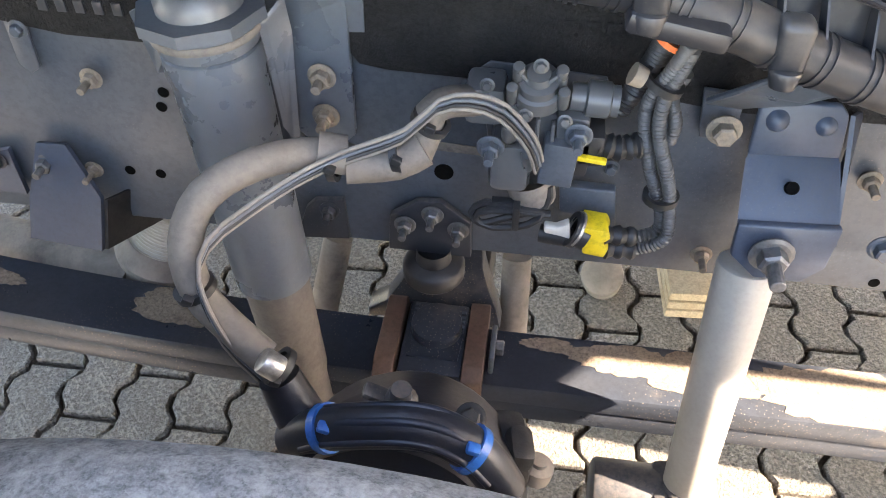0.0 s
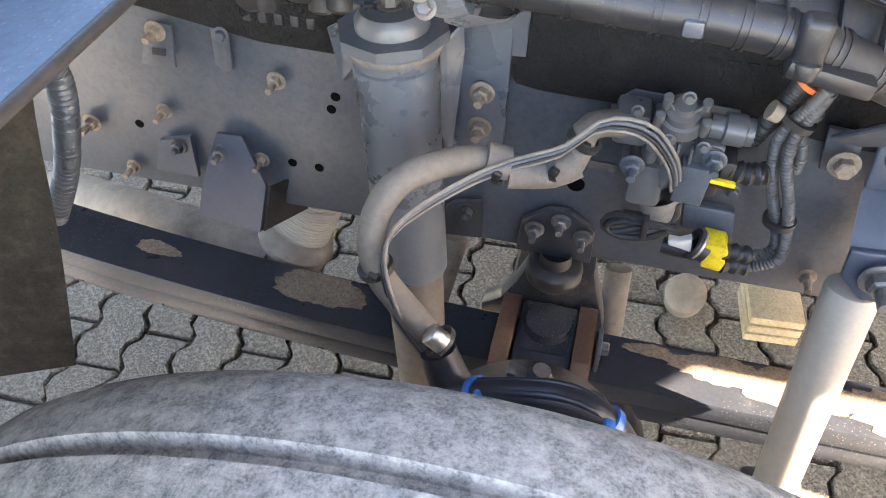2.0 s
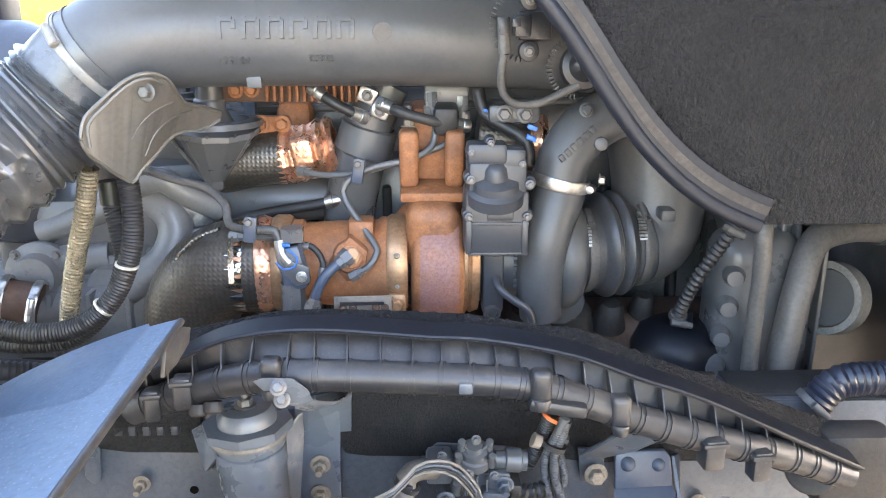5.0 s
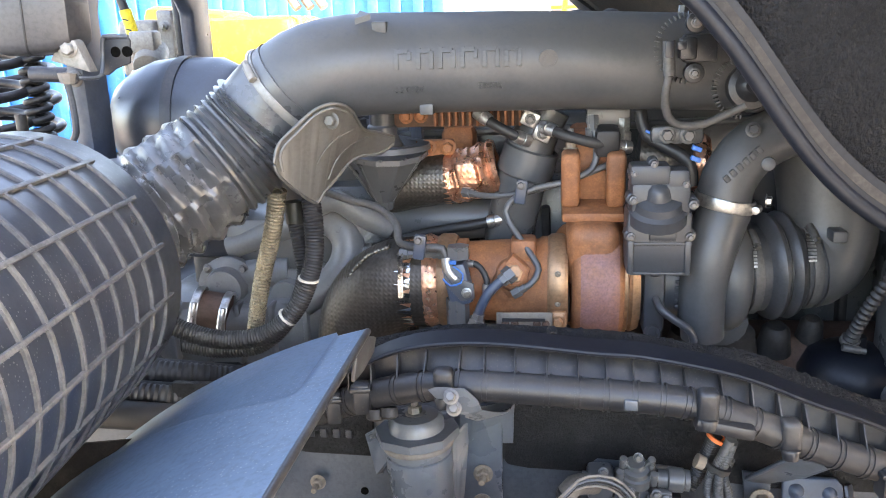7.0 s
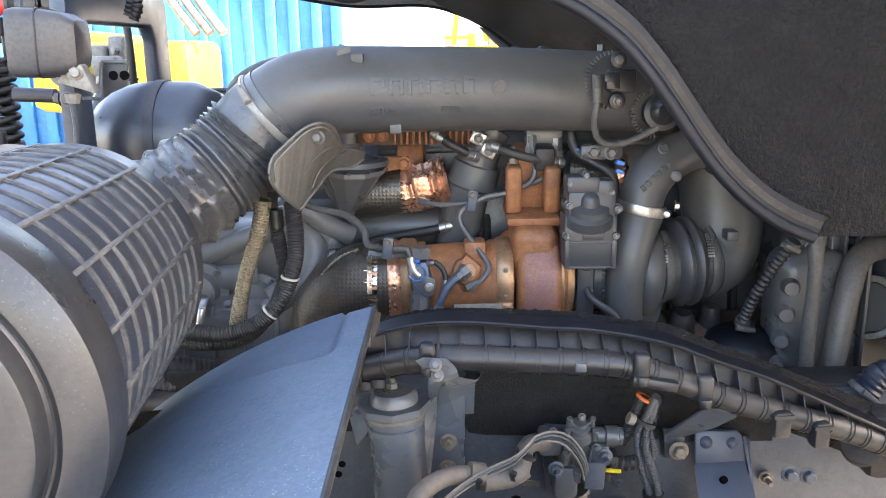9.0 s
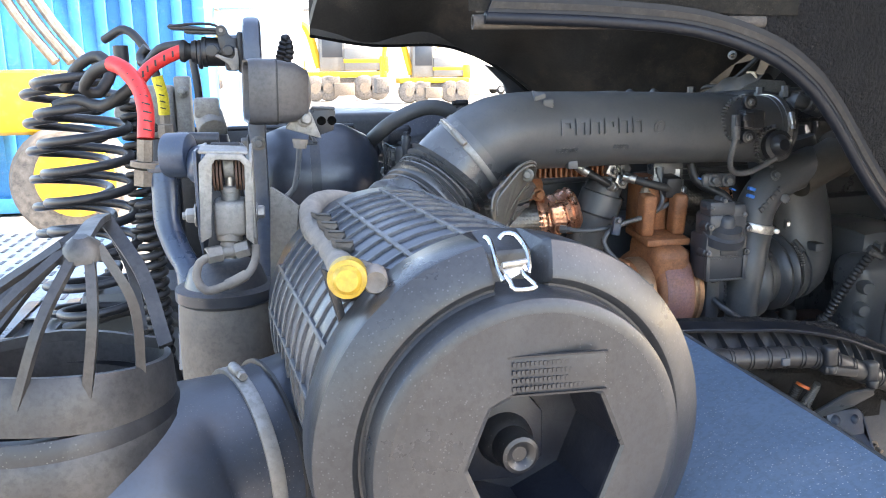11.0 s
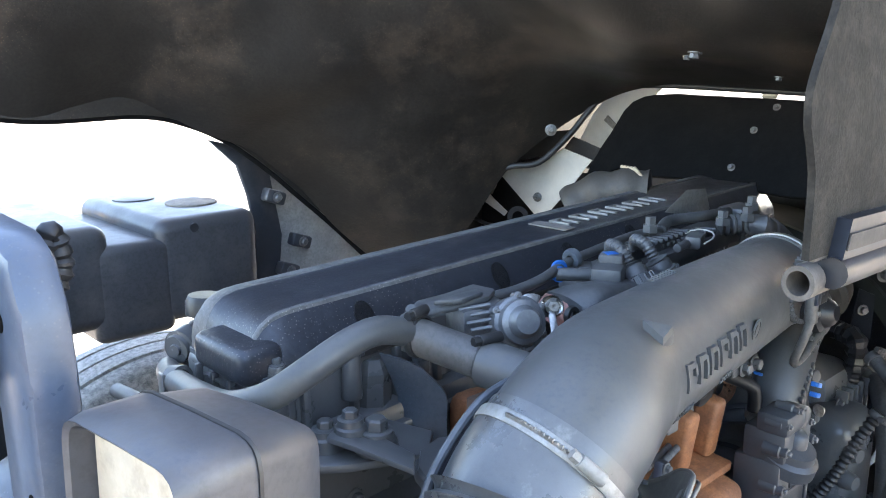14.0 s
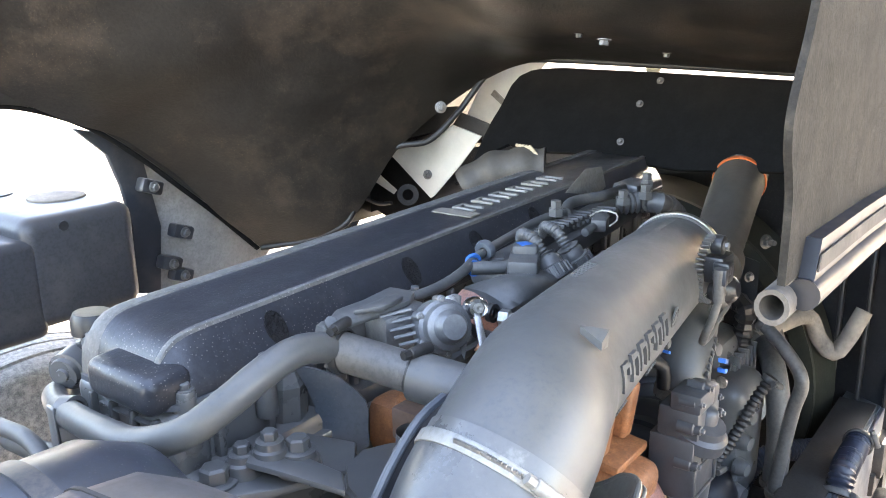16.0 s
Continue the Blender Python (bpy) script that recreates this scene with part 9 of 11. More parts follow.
part("latch_pin", cyl((-0.598, -0.058, 1.413), (-0.579, -0.054, 1.414), 0.002, seg=8), M_STEEL, af)

# bonnet-opening hose and indicator on the filter
ih = thing("pressure_indicator_hose", "dusty rubber hose ending in a yellow indicator cap", "hose", (-0.7, 0.15, 1.4))
part("hose", tube([(-0.653, 0.420, 1.387), (-0.687, 0.400, 1.395), (-0.709, 0.370, 1.390), (-0.710, 0.320, 1.375), (-0.700, 0.260, 1.369), (-0.694, 0.170, 1.370), (-0.698, 0.070, 1.378), (-0.700, 0.030, 1.383)], 0.0135, 16), M_DUSTRUB, ih)
part("yellow_cap", lathe(V(-0.702, -0.005, 1.400), V(-0.705, -0.032, 1.402), [(0, 0.0145), (0.6, 0.0148), (0.75, 0.0143), (0.8, 0.011), (0.9, 0.0105), (1, 0.008), (1, 0)], 32), M_CAP, ih, "dusty yellow round cap")
part("small_port", lathe(V(-0.682, -0.005, 1.398), V(-0.684, -0.028, 1.398), [(0, 0.0095), (0.8, 0.0095), (0.9, 0.008), (0.8, 0.004), (0.8, 0)], 20), M_DUSTRUB, ih)
part("bracket_arm", slab([(-0.707, -0.005, 1.411), (-0.690, 0.000, 1.410), (-0.648, 0.010, 1.390), (-0.650, 0.010, 1.387), (-0.676, 0.000, 1.396)], (0, 0.02, -0.004), 0.001), M_PLASTIC, ih)
part("bracket_arm", slab([(-0.721, 0.000, 1.405), (-0.711, 0.000, 1.399), (-0.700, -0.000, 1.346), (-0.705, -0.000, 1.347)], (0, 0.025, -0.004), 0.001), M_PLASTIC, ih)
for pts in ([(-0.713, 0.314, 1.397), (-0.707, 0.310, 1.390), (-0.695, 0.284, 1.389), (-0.691, 0.284, 1.393), (-0.693, 0.284, 1.399), (-0.705, 0.299, 1.397)], [(-0.709, 0.268, 1.395), (-0.704, 0.264, 1.389), (-0.692, 0.239, 1.389), (-0.688, 0.239, 1.392), (-0.689, 0.239, 1.398), (-0.701, 0.254, 1.396)], [(-0.706, 0.218, 1.395), (-0.700, 0.214, 1.388), (-0.689, 0.192, 1.388), (-0.685, 0.192, 1.392), (-0.686, 0.192, 1.397), (-0.698, 0.205, 1.395)], [(-0.702, 0.170, 1.394), (-0.697, 0.166, 1.387), (-0.685, 0.144, 1.389), (-0.682, 0.144, 1.392), (-0.683, 0.144, 1.397), (-0.695, 0.157, 1.395)]):
    part("hose_clip", slab(pts, (0.002, 0.010, -0.010), 0.001), M_TUBE, ih, "grey-brown ribbed hose clip")
    part("clip_groove", tube([V(pts[1]).lerp(V(pts[5]), 0.5) + V(-0.001, -0.001, 0.001), V(pts[3]).lerp(V(pts[4]), 0.4) + V(-0.001, -0.001, 0.001)], 0.0012, 8), M_RUBBER, ih)

# ---- snorkel: round duct, cage and cross duct ----
sn = thing("intake_snorkel", "black plastic air snorkel with an open ribbed cage on top", "air intake", (-0.93, 0.22, 1.0))
SC = V(-0.957, 0.158, 1.264)
part("drum", lathe(SC + V(0, 0, -0.40), SC + V(0, 0, 0.0), [(0, 0.090), (0.70, 0.092), (0.72, 0.099), (0.85, 0.101), (0.86, 0.106), (0.97, 0.108), (1, 0.103), (1, 0.094), (0.4, 0.09)], 56), M_PLASTIC, sn)
part("collar", lathe(SC + V(0, 0, -0.085), SC + V(0, 0, -0.012), [(0, 0.100), (0.05, 0.108), (0.5, 0.110), (0.9, 0.1095), (1, 0.104)], 56), M_CAGE, sn, "grey rubbed collar")
part("rim", lathe(SC + V(0, 0, -0.008), SC + V(0.004, 0.006, 0.038), [(0, 0.098), (0, 0.104), (0.3, 0.105), (0.9, 0.101), (1, 0.099), (1, 0.093), (0, 0.092)], 56), M_CAGE, sn)
A1, A2 = V(-0.908, 0.105, 1.412), V(-0.920, 0.268, 1.406)


def flat_rib(a, b, w, bow):
    """A flat bowed bar of the cage."""
    a, b = V(a), V(b)
    mid = a.lerp(b, 0.5) + V(bow)
    side = (b - a).cross(V(0, -0.6, 0.8)).normalized() * w
    return ribbon([a - side / 2, mid - side / 2, b - side / 2], side, (b - a).cross(side).normalized() * -0.006, 0.01)


for k, g in enumerate((-165, -128, -92, -60, -28)):
    q = SC + V(0.094 * math.cos(radians(g)), 0.094 * math.sin(radians(g)), 0.026)
    part("cage_rib", flat_rib(A1 + V(-0.012 + 0.006 * k, 0, 0), q, 0.008, V(math.cos(radians(g)), math.sin(radians(g)), 0.6) * 0.014), M_CAGE, sn)
for g, w in ((8, 0.013), (45, 0.009), (135, 0.009), (172, 0.013)):
    q = SC + V(0.099 * math.cos(radians(g)), 0.099 * math.sin(radians(g)), 0.034)
    part("roof_bar", flat_rib(A2, q, w, V(math.cos(radians(g)), math.sin(radians(g)), 0.5) * 0.008), M_CAGE, sn, "broad sloping cage bar")
part("ridge_bar", flat_rib(A1, A2, 0.014, V(0, 0, 0.004)), M_CAGE, sn)
part("cage_crown", lathe(A1 + V(0, 0, -0.010), A1 + V(0, -0.004, 0.008), [(0, 0.017), (0.6, 0.015), (1, 0.006), (1, 0)], 12), M_CAGE, sn)
part("rear_bar", ribbon([SC + V(-0.095, 0.02, 0.03), SC + V(0.0, 0.05, 0.036), SC + V(0.095, 0.02, 0.03)], (0, 0, 0.010), (0, 0.006, 0), 0.02), M_CAGE, sn)
DUCT = [SC + V(0.01, 0.0, -0.11), V(-0.90, 0.150, 1.152), V(-0.845, 0.185, 1.158), V(-0.794, 0.203, 1.163), V(-0.74, 0.228, 1.170), V(-0.68, 0.25, 1.18)]
part("cross_duct", tube(DUCT, lambda s: 0.090 + 0.030 * max(0.0, 0.55 - s), 48, 0.010), M_GLOSS, sn, "black cross duct")
for k in range(4):
    q = SC + V(0.093 + 0.008 * k, -0.035 + 0.018 * k, -0.02 - 0.004 * k)
    part("fold", tube([q, q + V(0.006, 0.004, -0.06), q + V(0.03, 0.006, -0.15), q + V(0.05, 0.0, -0.23)], 0.008, 10, 0.01), M_GLOSS, sn, "moulded fold")
band((-0.796, 0.203, 1.163), (1, 0.40, 0.05), 0.0925, 0.014, M_OLDALU, sn, screw=(-0.2, -0.15, 1), label="dull steel band clamp")
band((-0.770, 0.214, 1.166), (1, 0.40, 0.05), 0.0925, 0.004, M_RUBBER, sn, name="cuff_edge", screw=(0, 1, -1))

# ---- wing panel beside the filter ----
wing = thing("mudguard_panel", "glossy black plastic mudguard panel with worn pale edges", "mudguard", (-0.35, 0.2, 1.1))
WC, WR = V(-0.09, 0, 0.50), 0.750


def fender(y, x):
    return (x, y, WC.z + math.sqrt(WR * WR - (x - WC.x) ** 2) - 0.02 * max(0.0, -y))


def recess(x, y):
    """How far the sunken corner of the panel lies below the rest."""
    a = max(0.0, min(1.0, (-0.297 - x) / 0.010))
    b = max(0.0, min(1.0, (y - 0.216 - 0.28 * max(0.0, -0.315 - x)) / 0.014))
    k = a * b
    return 0.011 * k * k * (3 - 2 * k)


def wing_mesh():
    bm = bmesh.new()
    xs = [-0.268 - 0.522 * k / 110 for k in range(111)]
    ys = [0.386 - 0.506 * k / 92 for k in range(93)]
    g = []
    for x in xs:
        far = 0.340 + 0.046 * max(0.0, min(1.0, (-0.300 - x) / 0.008))
        row = []
        for y in ys:
            p = V(fender(min(y, far), x))
            p.z -= recess(x, p.y)
            row.append(bm.verts.new(p))
        g.append(row)
    f = [bm.faces.new((g[a][b], g[a + 1][b], g[a + 1][b + 1], g[a][b + 1])) for a in range(110) for b in range(92)]
    r = bmesh.ops.extrude_face_region(bm, geom=f)
    bmesh.ops.translate(bm, vec=(0, 0, -0.004), verts=[q for q in r["geom"] if isinstance(q, bmesh.types.BMVert)])
    bmesh.ops.remove_doubles(bm, verts=bm.verts, dist=1e-6)
    return bm


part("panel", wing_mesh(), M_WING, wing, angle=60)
part("edge", tube([V(fender(y, -0.267)) + V(0, 0, -0.002) for y in (0.338, 0.2, 0.05, -0.12)], 0.0032, 10), M_CAGE, wing, "worn pale edge")
part("front_drop", between([V(fender(y, -0.267)) + V(0.001, 0, -0.003) for y in (0.338, 0.2, 0.05, -0.12)], [V(fender(y, -0.267)) + V(-0.002, 0, -0.007) for y in (0.338, 0.2, 0.05, -0.12)], (-0.003, 0, 0)), M_CAGE, wing, "dusty folded edge")
part("ear", slab([(-0.268, 0.325, 1.228), (-0.260, 0.342, 1.220), (-0.262, 0.340, 1.206), (-0.268, 0.318, 1.196), (-0.268, 0.285, 1.200), (-0.266, 0.290, 1.222)], (-0.004, 0, 0), 0.001), M_CAGE, wing, "dark folded ear")
part("back_skirt", slab([fender(0.326, -0.79), fender(-0.12, -0.79), V(fender(-0.12, -0.79)) + V(-0.02, 0, -0.4), V(fender(0.326, -0.79)) + V(-0.02, 0, -0.4)], (-0.006, 0, 0)), M_PLASTIC, wing)
mf = thing("mud_flap", "black rubber mud flap hanging behind the wheel", "mud flap", (-0.56, 0.3, 0.6))
part("sheet", grid_surface([[(-0.486, 0.360, 1.099), (-0.506, 0.350, 0.994), (-0.510, 0.330, 0.897), (-0.539, 0.310, 0.729)], [(-0.587, 0.300, 1.116), (-0.618, 0.270, 1.032), (-0.655, 0.240, 0.937), (-0.755, 0.200, 0.737)]], (-0.01, 0, 0), 12, 12), M_FLAP, mf)
cor = thing("corrugated_conduit", "dusty grey corrugated conduit", "conduit", (-0.55, 0.45, 0.8))
part("conduit", tube([(-0.570, 0.450, 1.004), (-0.568, 0.460, 0.970), (-0.586, 0.470, 0.911), (-0.622, 0.480, 0.826), (-0.661, 0.480, 0.753)], 0.014, 14, 0.01, 0.003, 0.007), M_GREY, cor)

# ---- cable duct and rubber apron along the arch ----
duct = thing("cable_duct", "long black plastic cable duct with ribs and clips", "cable duct", (0.0, 0.45, 1.05))
DL = [(-0.373, 0.490, 1.080), (-0.325, 0.475, 1.104), (-0.265, 0.455, 1.129), (-0.197, 0.440, 1.143), (-0.072, 0.440, 1.138), (0.038, 0.440, 1.130), (0.106, 0.445, 1.107), (0.163, 0.450, 1.083), (0.222, 0.455, 1.062), (0.282, 0.460, 1.043), (0.345, 0.470, 1.022), (0.420, 0.480, 0.990)]
EDGE = [(-0.378, 0.478, 1.105), (-0.324, 0.462, 1.130), (-0.267, 0.460, 1.156), (-0.213, 0.460, 1.166), (-0.159, 0.460, 1.167), (-0.105, 0.460, 1.163), (-0.051, 0.460, 1.158), (-0.010, 0.460, 1.156), (0.051, 0.460, 1.146), (0.107, 0.460, 1.132), (0.165, 0.460, 1.109), (0.225, 0.460, 1.088), (0.286, 0.460, 1.061), (0.349, 0.462, 1.030), (0.430, 0.470, 0.990)]
part("channel", tube([V(p) + V(0, 0.0, -0.016) for p in DL], 0.0165, 18, 0.012), M_DUCT, duct)
part("flange", between([V(p) + V(0, 0.016, -0.003) for p in EDGE], [V(p) + V(0, 0.015, -0.008) for p in DL], (0, 0.003, 0.001)), M_DUCT, duct, "ribbed upright flange")
line = spline([V(p) + V(0, 0, -0.016) for p in DL], 0.026)
brow = spline(EDGE, 0.004)
for k, p in enumerate(line[1:-1]):
    t = (line[k + 2] - line[k]).normalized()
    for s in (-0.0028, 0.0028):
        part("duct_rib", lathe(p + t * s - t * 0.0011, p + t * s + t * 0.0011, [(0, 0.012), (0, 0.0178), (1, 0.0178), (1, 0.012)], 16), M_DUCT, duct)
    q = min(brow, key=lambda e: abs(e.x - p.x))
    part("flange_slat", slab([p + V(-0.0008, -0.010, 0.012), p + V(-0.0008, 0.012, 0.010), q + V(-0.0008, 0.016, -0.004), q + V(-0.0008, 0.004, -0.004)], (0.0016, 0, 0)), M_DUCT, duct)
for p, r in (((-0.342, 0.456, 1.084), 0.009), ((-0.306, 0.444, 1.104), 0.010), ((0.245, 0.436, 1.030), 0.012), ((0.300, 0.440, 1.012), 0.011)):
    part("clip_block", join(box(V(p) + V(0, 0.008, 0), (r * 1.9, r * 2.0, 0.036), 0.004, (0, 0, 6)), box(V(p) + V(0, 0.004, 0.012), (r * 2.4, r * 1.6, 0.006), 0.002, (0, 0, 6))), M_DUCT, duct, "boxy moulded clip")
for p in ((-0.292, 0.452, 1.090), (-0.276, 0.450, 1.094)):
    part("clip_ring", lathe(V(p), V(p) + V(0, -0.004, -0.012), [(0, 0.009), (0.2, 0.010), (0.8, 0.010), (1, 0.007), (1, 0.004), (0.4, 0.004)], 18), M_DARKCAST, duct)
for p in ((-0.211, 0.425, 1.140), (0.057, 0.425, 1.124), (0.142, 0.436, 1.088)):
    part("post_clip", join(box(V(p) + V(0, 0.002, -0.006), (0.021, 0.020, 0.036), 0.0055, (0, 0, 0), 3), cyl(V(p) + V(0, -0.004, -0.018), V(p) + V(0, -0.006, -0.030), 0.010, 0.008, 16, 0.002)), M_DUCT, duct)
part("clip_plate", box((0.074, 0.430, 1.096), (0.06, 0.03, 0.014), 0.004, (0, 10, 0)), M_PLASTIC, duct)
part("fixing", box((-0.019, 0.425, 1.118), (0.014, 0.01, 0.012), 0.002), M_GREY, duct)
apron = thing("rubber_apron", "black rubber apron with a felt lining behind the cable duct", "rubber apron", (0.0, 0.5, 1.1))
part("apron", between(EDGE, [V(p) + V(0, 0.032, 0.004) for p in EDGE], (0, 0.0, -0.004)), M_APRON, apron)
part("edge_bead", tube([V(p) + V(0, -0.001, 0.0) for p in EDGE], 0.0026, 8, 0.012), M_APRON, apron, "rubbed edge bead")
FELT = [(-0.420, 0.520, 1.100), (-0.379, 0.513, 1.128), (-0.340, 0.513, 1.141), (-0.282, 0.513, 1.154), (-0.224, 0.513, 1.166), (-0.166, 0.513, 1.169), (-0.109, 0.513, 1.167), (-0.051, 0.513, 1.164), (0.0, 0.513, 1.160), (0.060, 0.513, 1.149), (0.118, 0.515, 1.140), (0.172, 0.515, 1.117), (0.242, 0.518, 1.089), (0.33, 0.53, 1.05), (0.44, 0.55, 1.0)]
part("felt", between(FELT, [V(p) + V(0, -0.026, -0.014) for p in FELT], (0, -0.003, -0.006), 200, 0.004), M_FELT, apron, "dark felt lining with a ragged edge")
part("felt_skirt", between([V(p) + V(0, 0.002, -0.002) for p in FELT], [V(p) + V(0, 0.03, -0.10) for p in FELT], (0, 0.004, 0)), M_FELT, apron, "dark felt lining")

# ---- rear of the cab: air spring, post, lamp, coils ----
asp = thing("cab_air_spring", "dusty brown rubber cab air spring on a bolted grey bracket", "air spring", (-0.82, 0.47, 1.08))
AC = V(-0.817, 0.455, 1.012)
part("bag", lathe(AC, AC + V(0, 0, 0.262), [(0, 0.055), (0.1, 0.062), (0.85, 0.0625), (0.95, 0.060), (1, 0.055), (1, 0)], 40), M_BRAKEHOSE, asp, "dust-brown rubber bag")
part("top_plate", lathe(AC + V(0, 0, 0.252), AC + V(0, 0, 0.305), [(0, 0.058), (0.1, 0.064), (0.35, 0.064), (0.42, 0.052), (0.8, 0.045), (1, 0.03), (1, 0)], 40), M_DARKGREY, asp)
part("shock_rod", cyl((-0.802, 0.402, 1.405), (-0.801, 0.402, 1.445), 0.0062, seg=18, bevel=0.001), M_STEEL, asp, "bright piston rod")
part("rod_sleeve", lathe((-0.802, 0.405, 1.385), (-0.802, 0.404, 1.418), [(0, 0.0112), (0.78, 0.0112), (0.8, 0.0125), (0.95, 0.0125), (1, 0.0105), (1, 0.0062)], 24), M_OLDALU, asp)
part("clevis", box((-0.803, 0.408, 1.380), (0.038, 0.046, 0.042), 0.005, seg=3), M_OLDALU, asp, "dusty cast block")
part("block_neck", lathe((-0.806, 0.402, 1.364), (-0.808, 0.398, 1.330), [(0, 0.017), (0.35, 0.015), (0.4, 0.010), (0.55, 0.012), (0.6, 0.008), (1, 0.008), (1, 0)], 20), M_OLDALU, asp)
part("left_cheek", slab([(-0.836, y, z) for y, z in ((0.376, 1.362), (0.374, 1.452), (0.382, 1.462), (0.425, 1.462), (0.445, 1.445), (0.495, 1.445), (0.510, 1.458), (0.556, 1.458), (0.562, 1.445), (0.555, 1.39), (0.520, 1.355), (0.470, 1.340), (0.420, 1.325))], (-0.004, 0, 0), 0.001), M_BLUEGREY, asp, "dust-filmed steel cheek")
part("right_cheek", slab([(-0.778, y, z) for y, z in ((0.378, 1.357), (0.376, 1.448), (0.384, 1.458), (0.47, 1.462), (0.48, 1.40), (0.44, 1.345), (0.40, 1.340))], (0.004, 0, 0), 0.001), M_OLDALU, asp, "dust-filmed steel cheek")
part("front_frame", slab([(x, 0.374, z) for x, z in ((-0.838, 1.355), (-0.834, 1.448), (-0.824, 1.460), (-0.784, 1.457), (-0.775, 1.446), (-0.777, 1.350), (-0.786, 1.358), (-0.783, 1.444), (-0.788, 1.450), (-0.815, 1.452), (-0.819, 1.446), (-0.825, 1.362))], (0, 0.005, 0), 0.001), M_OLDALU, asp, "dusty steel front frame")
part("top_bridge", slab([(-0.834, 0.376, 1.459), (-0.778, 0.378, 1.456), (-0.780, 0.420, 1.459), (-0.834, 0.425, 1.462)], (0, 0, 0.004), 0.0015), M_OLDALU, asp)
part("rear_block", box((-0.808, 0.535, 1.432), (0.046, 0.055, 0.050), 0.008, seg=3), M_BLUEGREY, asp)
part("guide_roller", cyl((-0.826, 0.475, 1.452), (-0.790, 0.475, 1.452), 0.012, seg=18, bevel=0.002), M_DARKCAST, asp)
for p, s in (((-0.841, 0.539, 1.416), 0.014), ((-0.841, 0.383, 1.387), 0.014)):
    bolt(p, (-1, 0, 0), s, M_OLDALU, asp, stud=0.004)
bolt((-0.773, 0.40, 1.385), (1, 0, 0), 0.012, M_OLDALU, asp)
for x in (-0.819, -0.815, -0.811, -0.793, -0.789, -0.785):
    part("washer", cyl((x - 0.0014, 0.404, 1.432), (x + 0.0014, 0.404, 1.432), 0.020, seg=24, bevel=0.0006), M_RUST, asp)
part("rod_eye", cyl((-0.808, 0.404, 1.440), (-0.795, 0.404, 1.440), 0.014, seg=20, bevel=0.002), M_OLDALU, asp)
part("bush", cyl(AC + V(-0.075, 0.11, 0.43), AC + V(-0.04, 0.10, 0.43), 0.030, seg=26, bevel=0.005), M_BLUEGREY, asp)
part("air_line", tube([(-0.829, 0.386, 1.336), (-0.842, 0.382, 1.330), (-0.846, 0.378, 1.312), (-0.836, 0.374, 1.298), (-0.815, 0.374, 1.302), (-0.790, 0.376, 1.312), (-0.778, 0.384, 1.328), (-0.776, 0.392, 1.346)], 0.0052, 12, 0.006), M_DUSTRUB, asp)
part("line_sleeve", tube([(-0.812, 0.374, 1.303), (-0.798, 0.375, 1.309), (-0.788, 0.377, 1.314)], 0.0068, 12), M_DUSTRUB, asp)
for a, b, r in (((-0.834, 0.386, 1.337), (-0.816, 0.392, 1.339), 0.0105), ((-0.800, 0.393, 1.340), (-0.783, 0.391, 1.344), 0.0105)):
    part("fitting", lathe(a, b, [(0, r * 0.8), (0.05, r), (0.95, r), (1, r * 0.8), (1, 0)], 6), M_OLDALU, asp, "dusty hex union", smooth=False)
part("tee", cyl((-0.820, 0.391, 1.339), (-0.796, 0.394, 1.341), 0.007, seg=16), M_OLDALU, asp)

shp = thing("tan_guard_plate", "dusty bent aluminium guard plate", "guard plate", (-0.73, 0.5, 1.1))
part("plate", slab([(-0.755, 0.450, 1.408), (-0.736, 0.447, 1.395), (-0.723, 0.441, 1.384), (-0.730, 0.441, 1.323), (-0.743, 0.440, 1.170), (-0.768, 0.450, 1.169)], (0.002, 0.004, 0)), M_OLDALU, shp)
part("folded_edge", ribbon([(-0.723, 0.441, 1.384), (-0.730, 0.441, 1.322), (-0.743, 0.440, 1.170)], (0.010, 0.02, 0), (0.002, -0.001, 0), 0.03), M_OLDALU, shp)

# support frame
post = thing("rear_post", "blue-grey painted steel cab support frame", "support post", (-0.77, 0.95, 0.95))
part("frame", slab([(-0.785, y, z) for y, z in ((0.748, 0.95), (0.748, 1.56), (0.752, 1.60), (0.766, 1.628), (0.79, 1.638), (1.16, 1.645), (1.20, 1.63), (1.215, 1.60), (1.215, 0.95), (1.13, 0.95), (1.13, 1.53), (1.11, 1.555), (0.825, 1.555), (0.815, 1.53), (0.806, 0.95))], (0.028, 0, 0), 0.008), M_BLUEGREY, post)
for y, z in ((0.765, 1.49), (0.762, 1.36), (0.785, 1.59)):
    part("hole", cyl((-0.7855, y, z), (-0.783, y, z), 0.006, seg=14), M_HOLE, post)
bolt((-0.786, 0.762, 1.44), (-1, 0, 0), 0.013, M_BOLT, post)
bolt((-0.77, 0.747, 1.44), (0, -1, 0), 0.012, M_BOLT, post)
part("cable_loop", tube([(-0.727, 0.920, 1.570), (-0.714, 0.920, 1.608), (-0.709, 0.920, 1.585), (-0.718, 0.920, 1.563)], 0.010, 14, 0.01, 0.003, 0.008), M_RUBBER, post)
arm = thing("swan_neck_stay", "blue-grey bent steel stay with a sandy hex fitting", "stay", (-0.9, 0.70, 1.1))
part("stay", tube([(-0.913, 0.700, 1.411), (-0.912, 0.690, 1.372), (-0.911, 0.680, 1.330), (-0.896, 0.660, 1.289), (-0.881, 0.640, 1.261), (-0.881, 0.620, 1.191), (-0.883, 0.600, 1.122)], 0.019, 16, flat=0.6), M_STAY, arm)
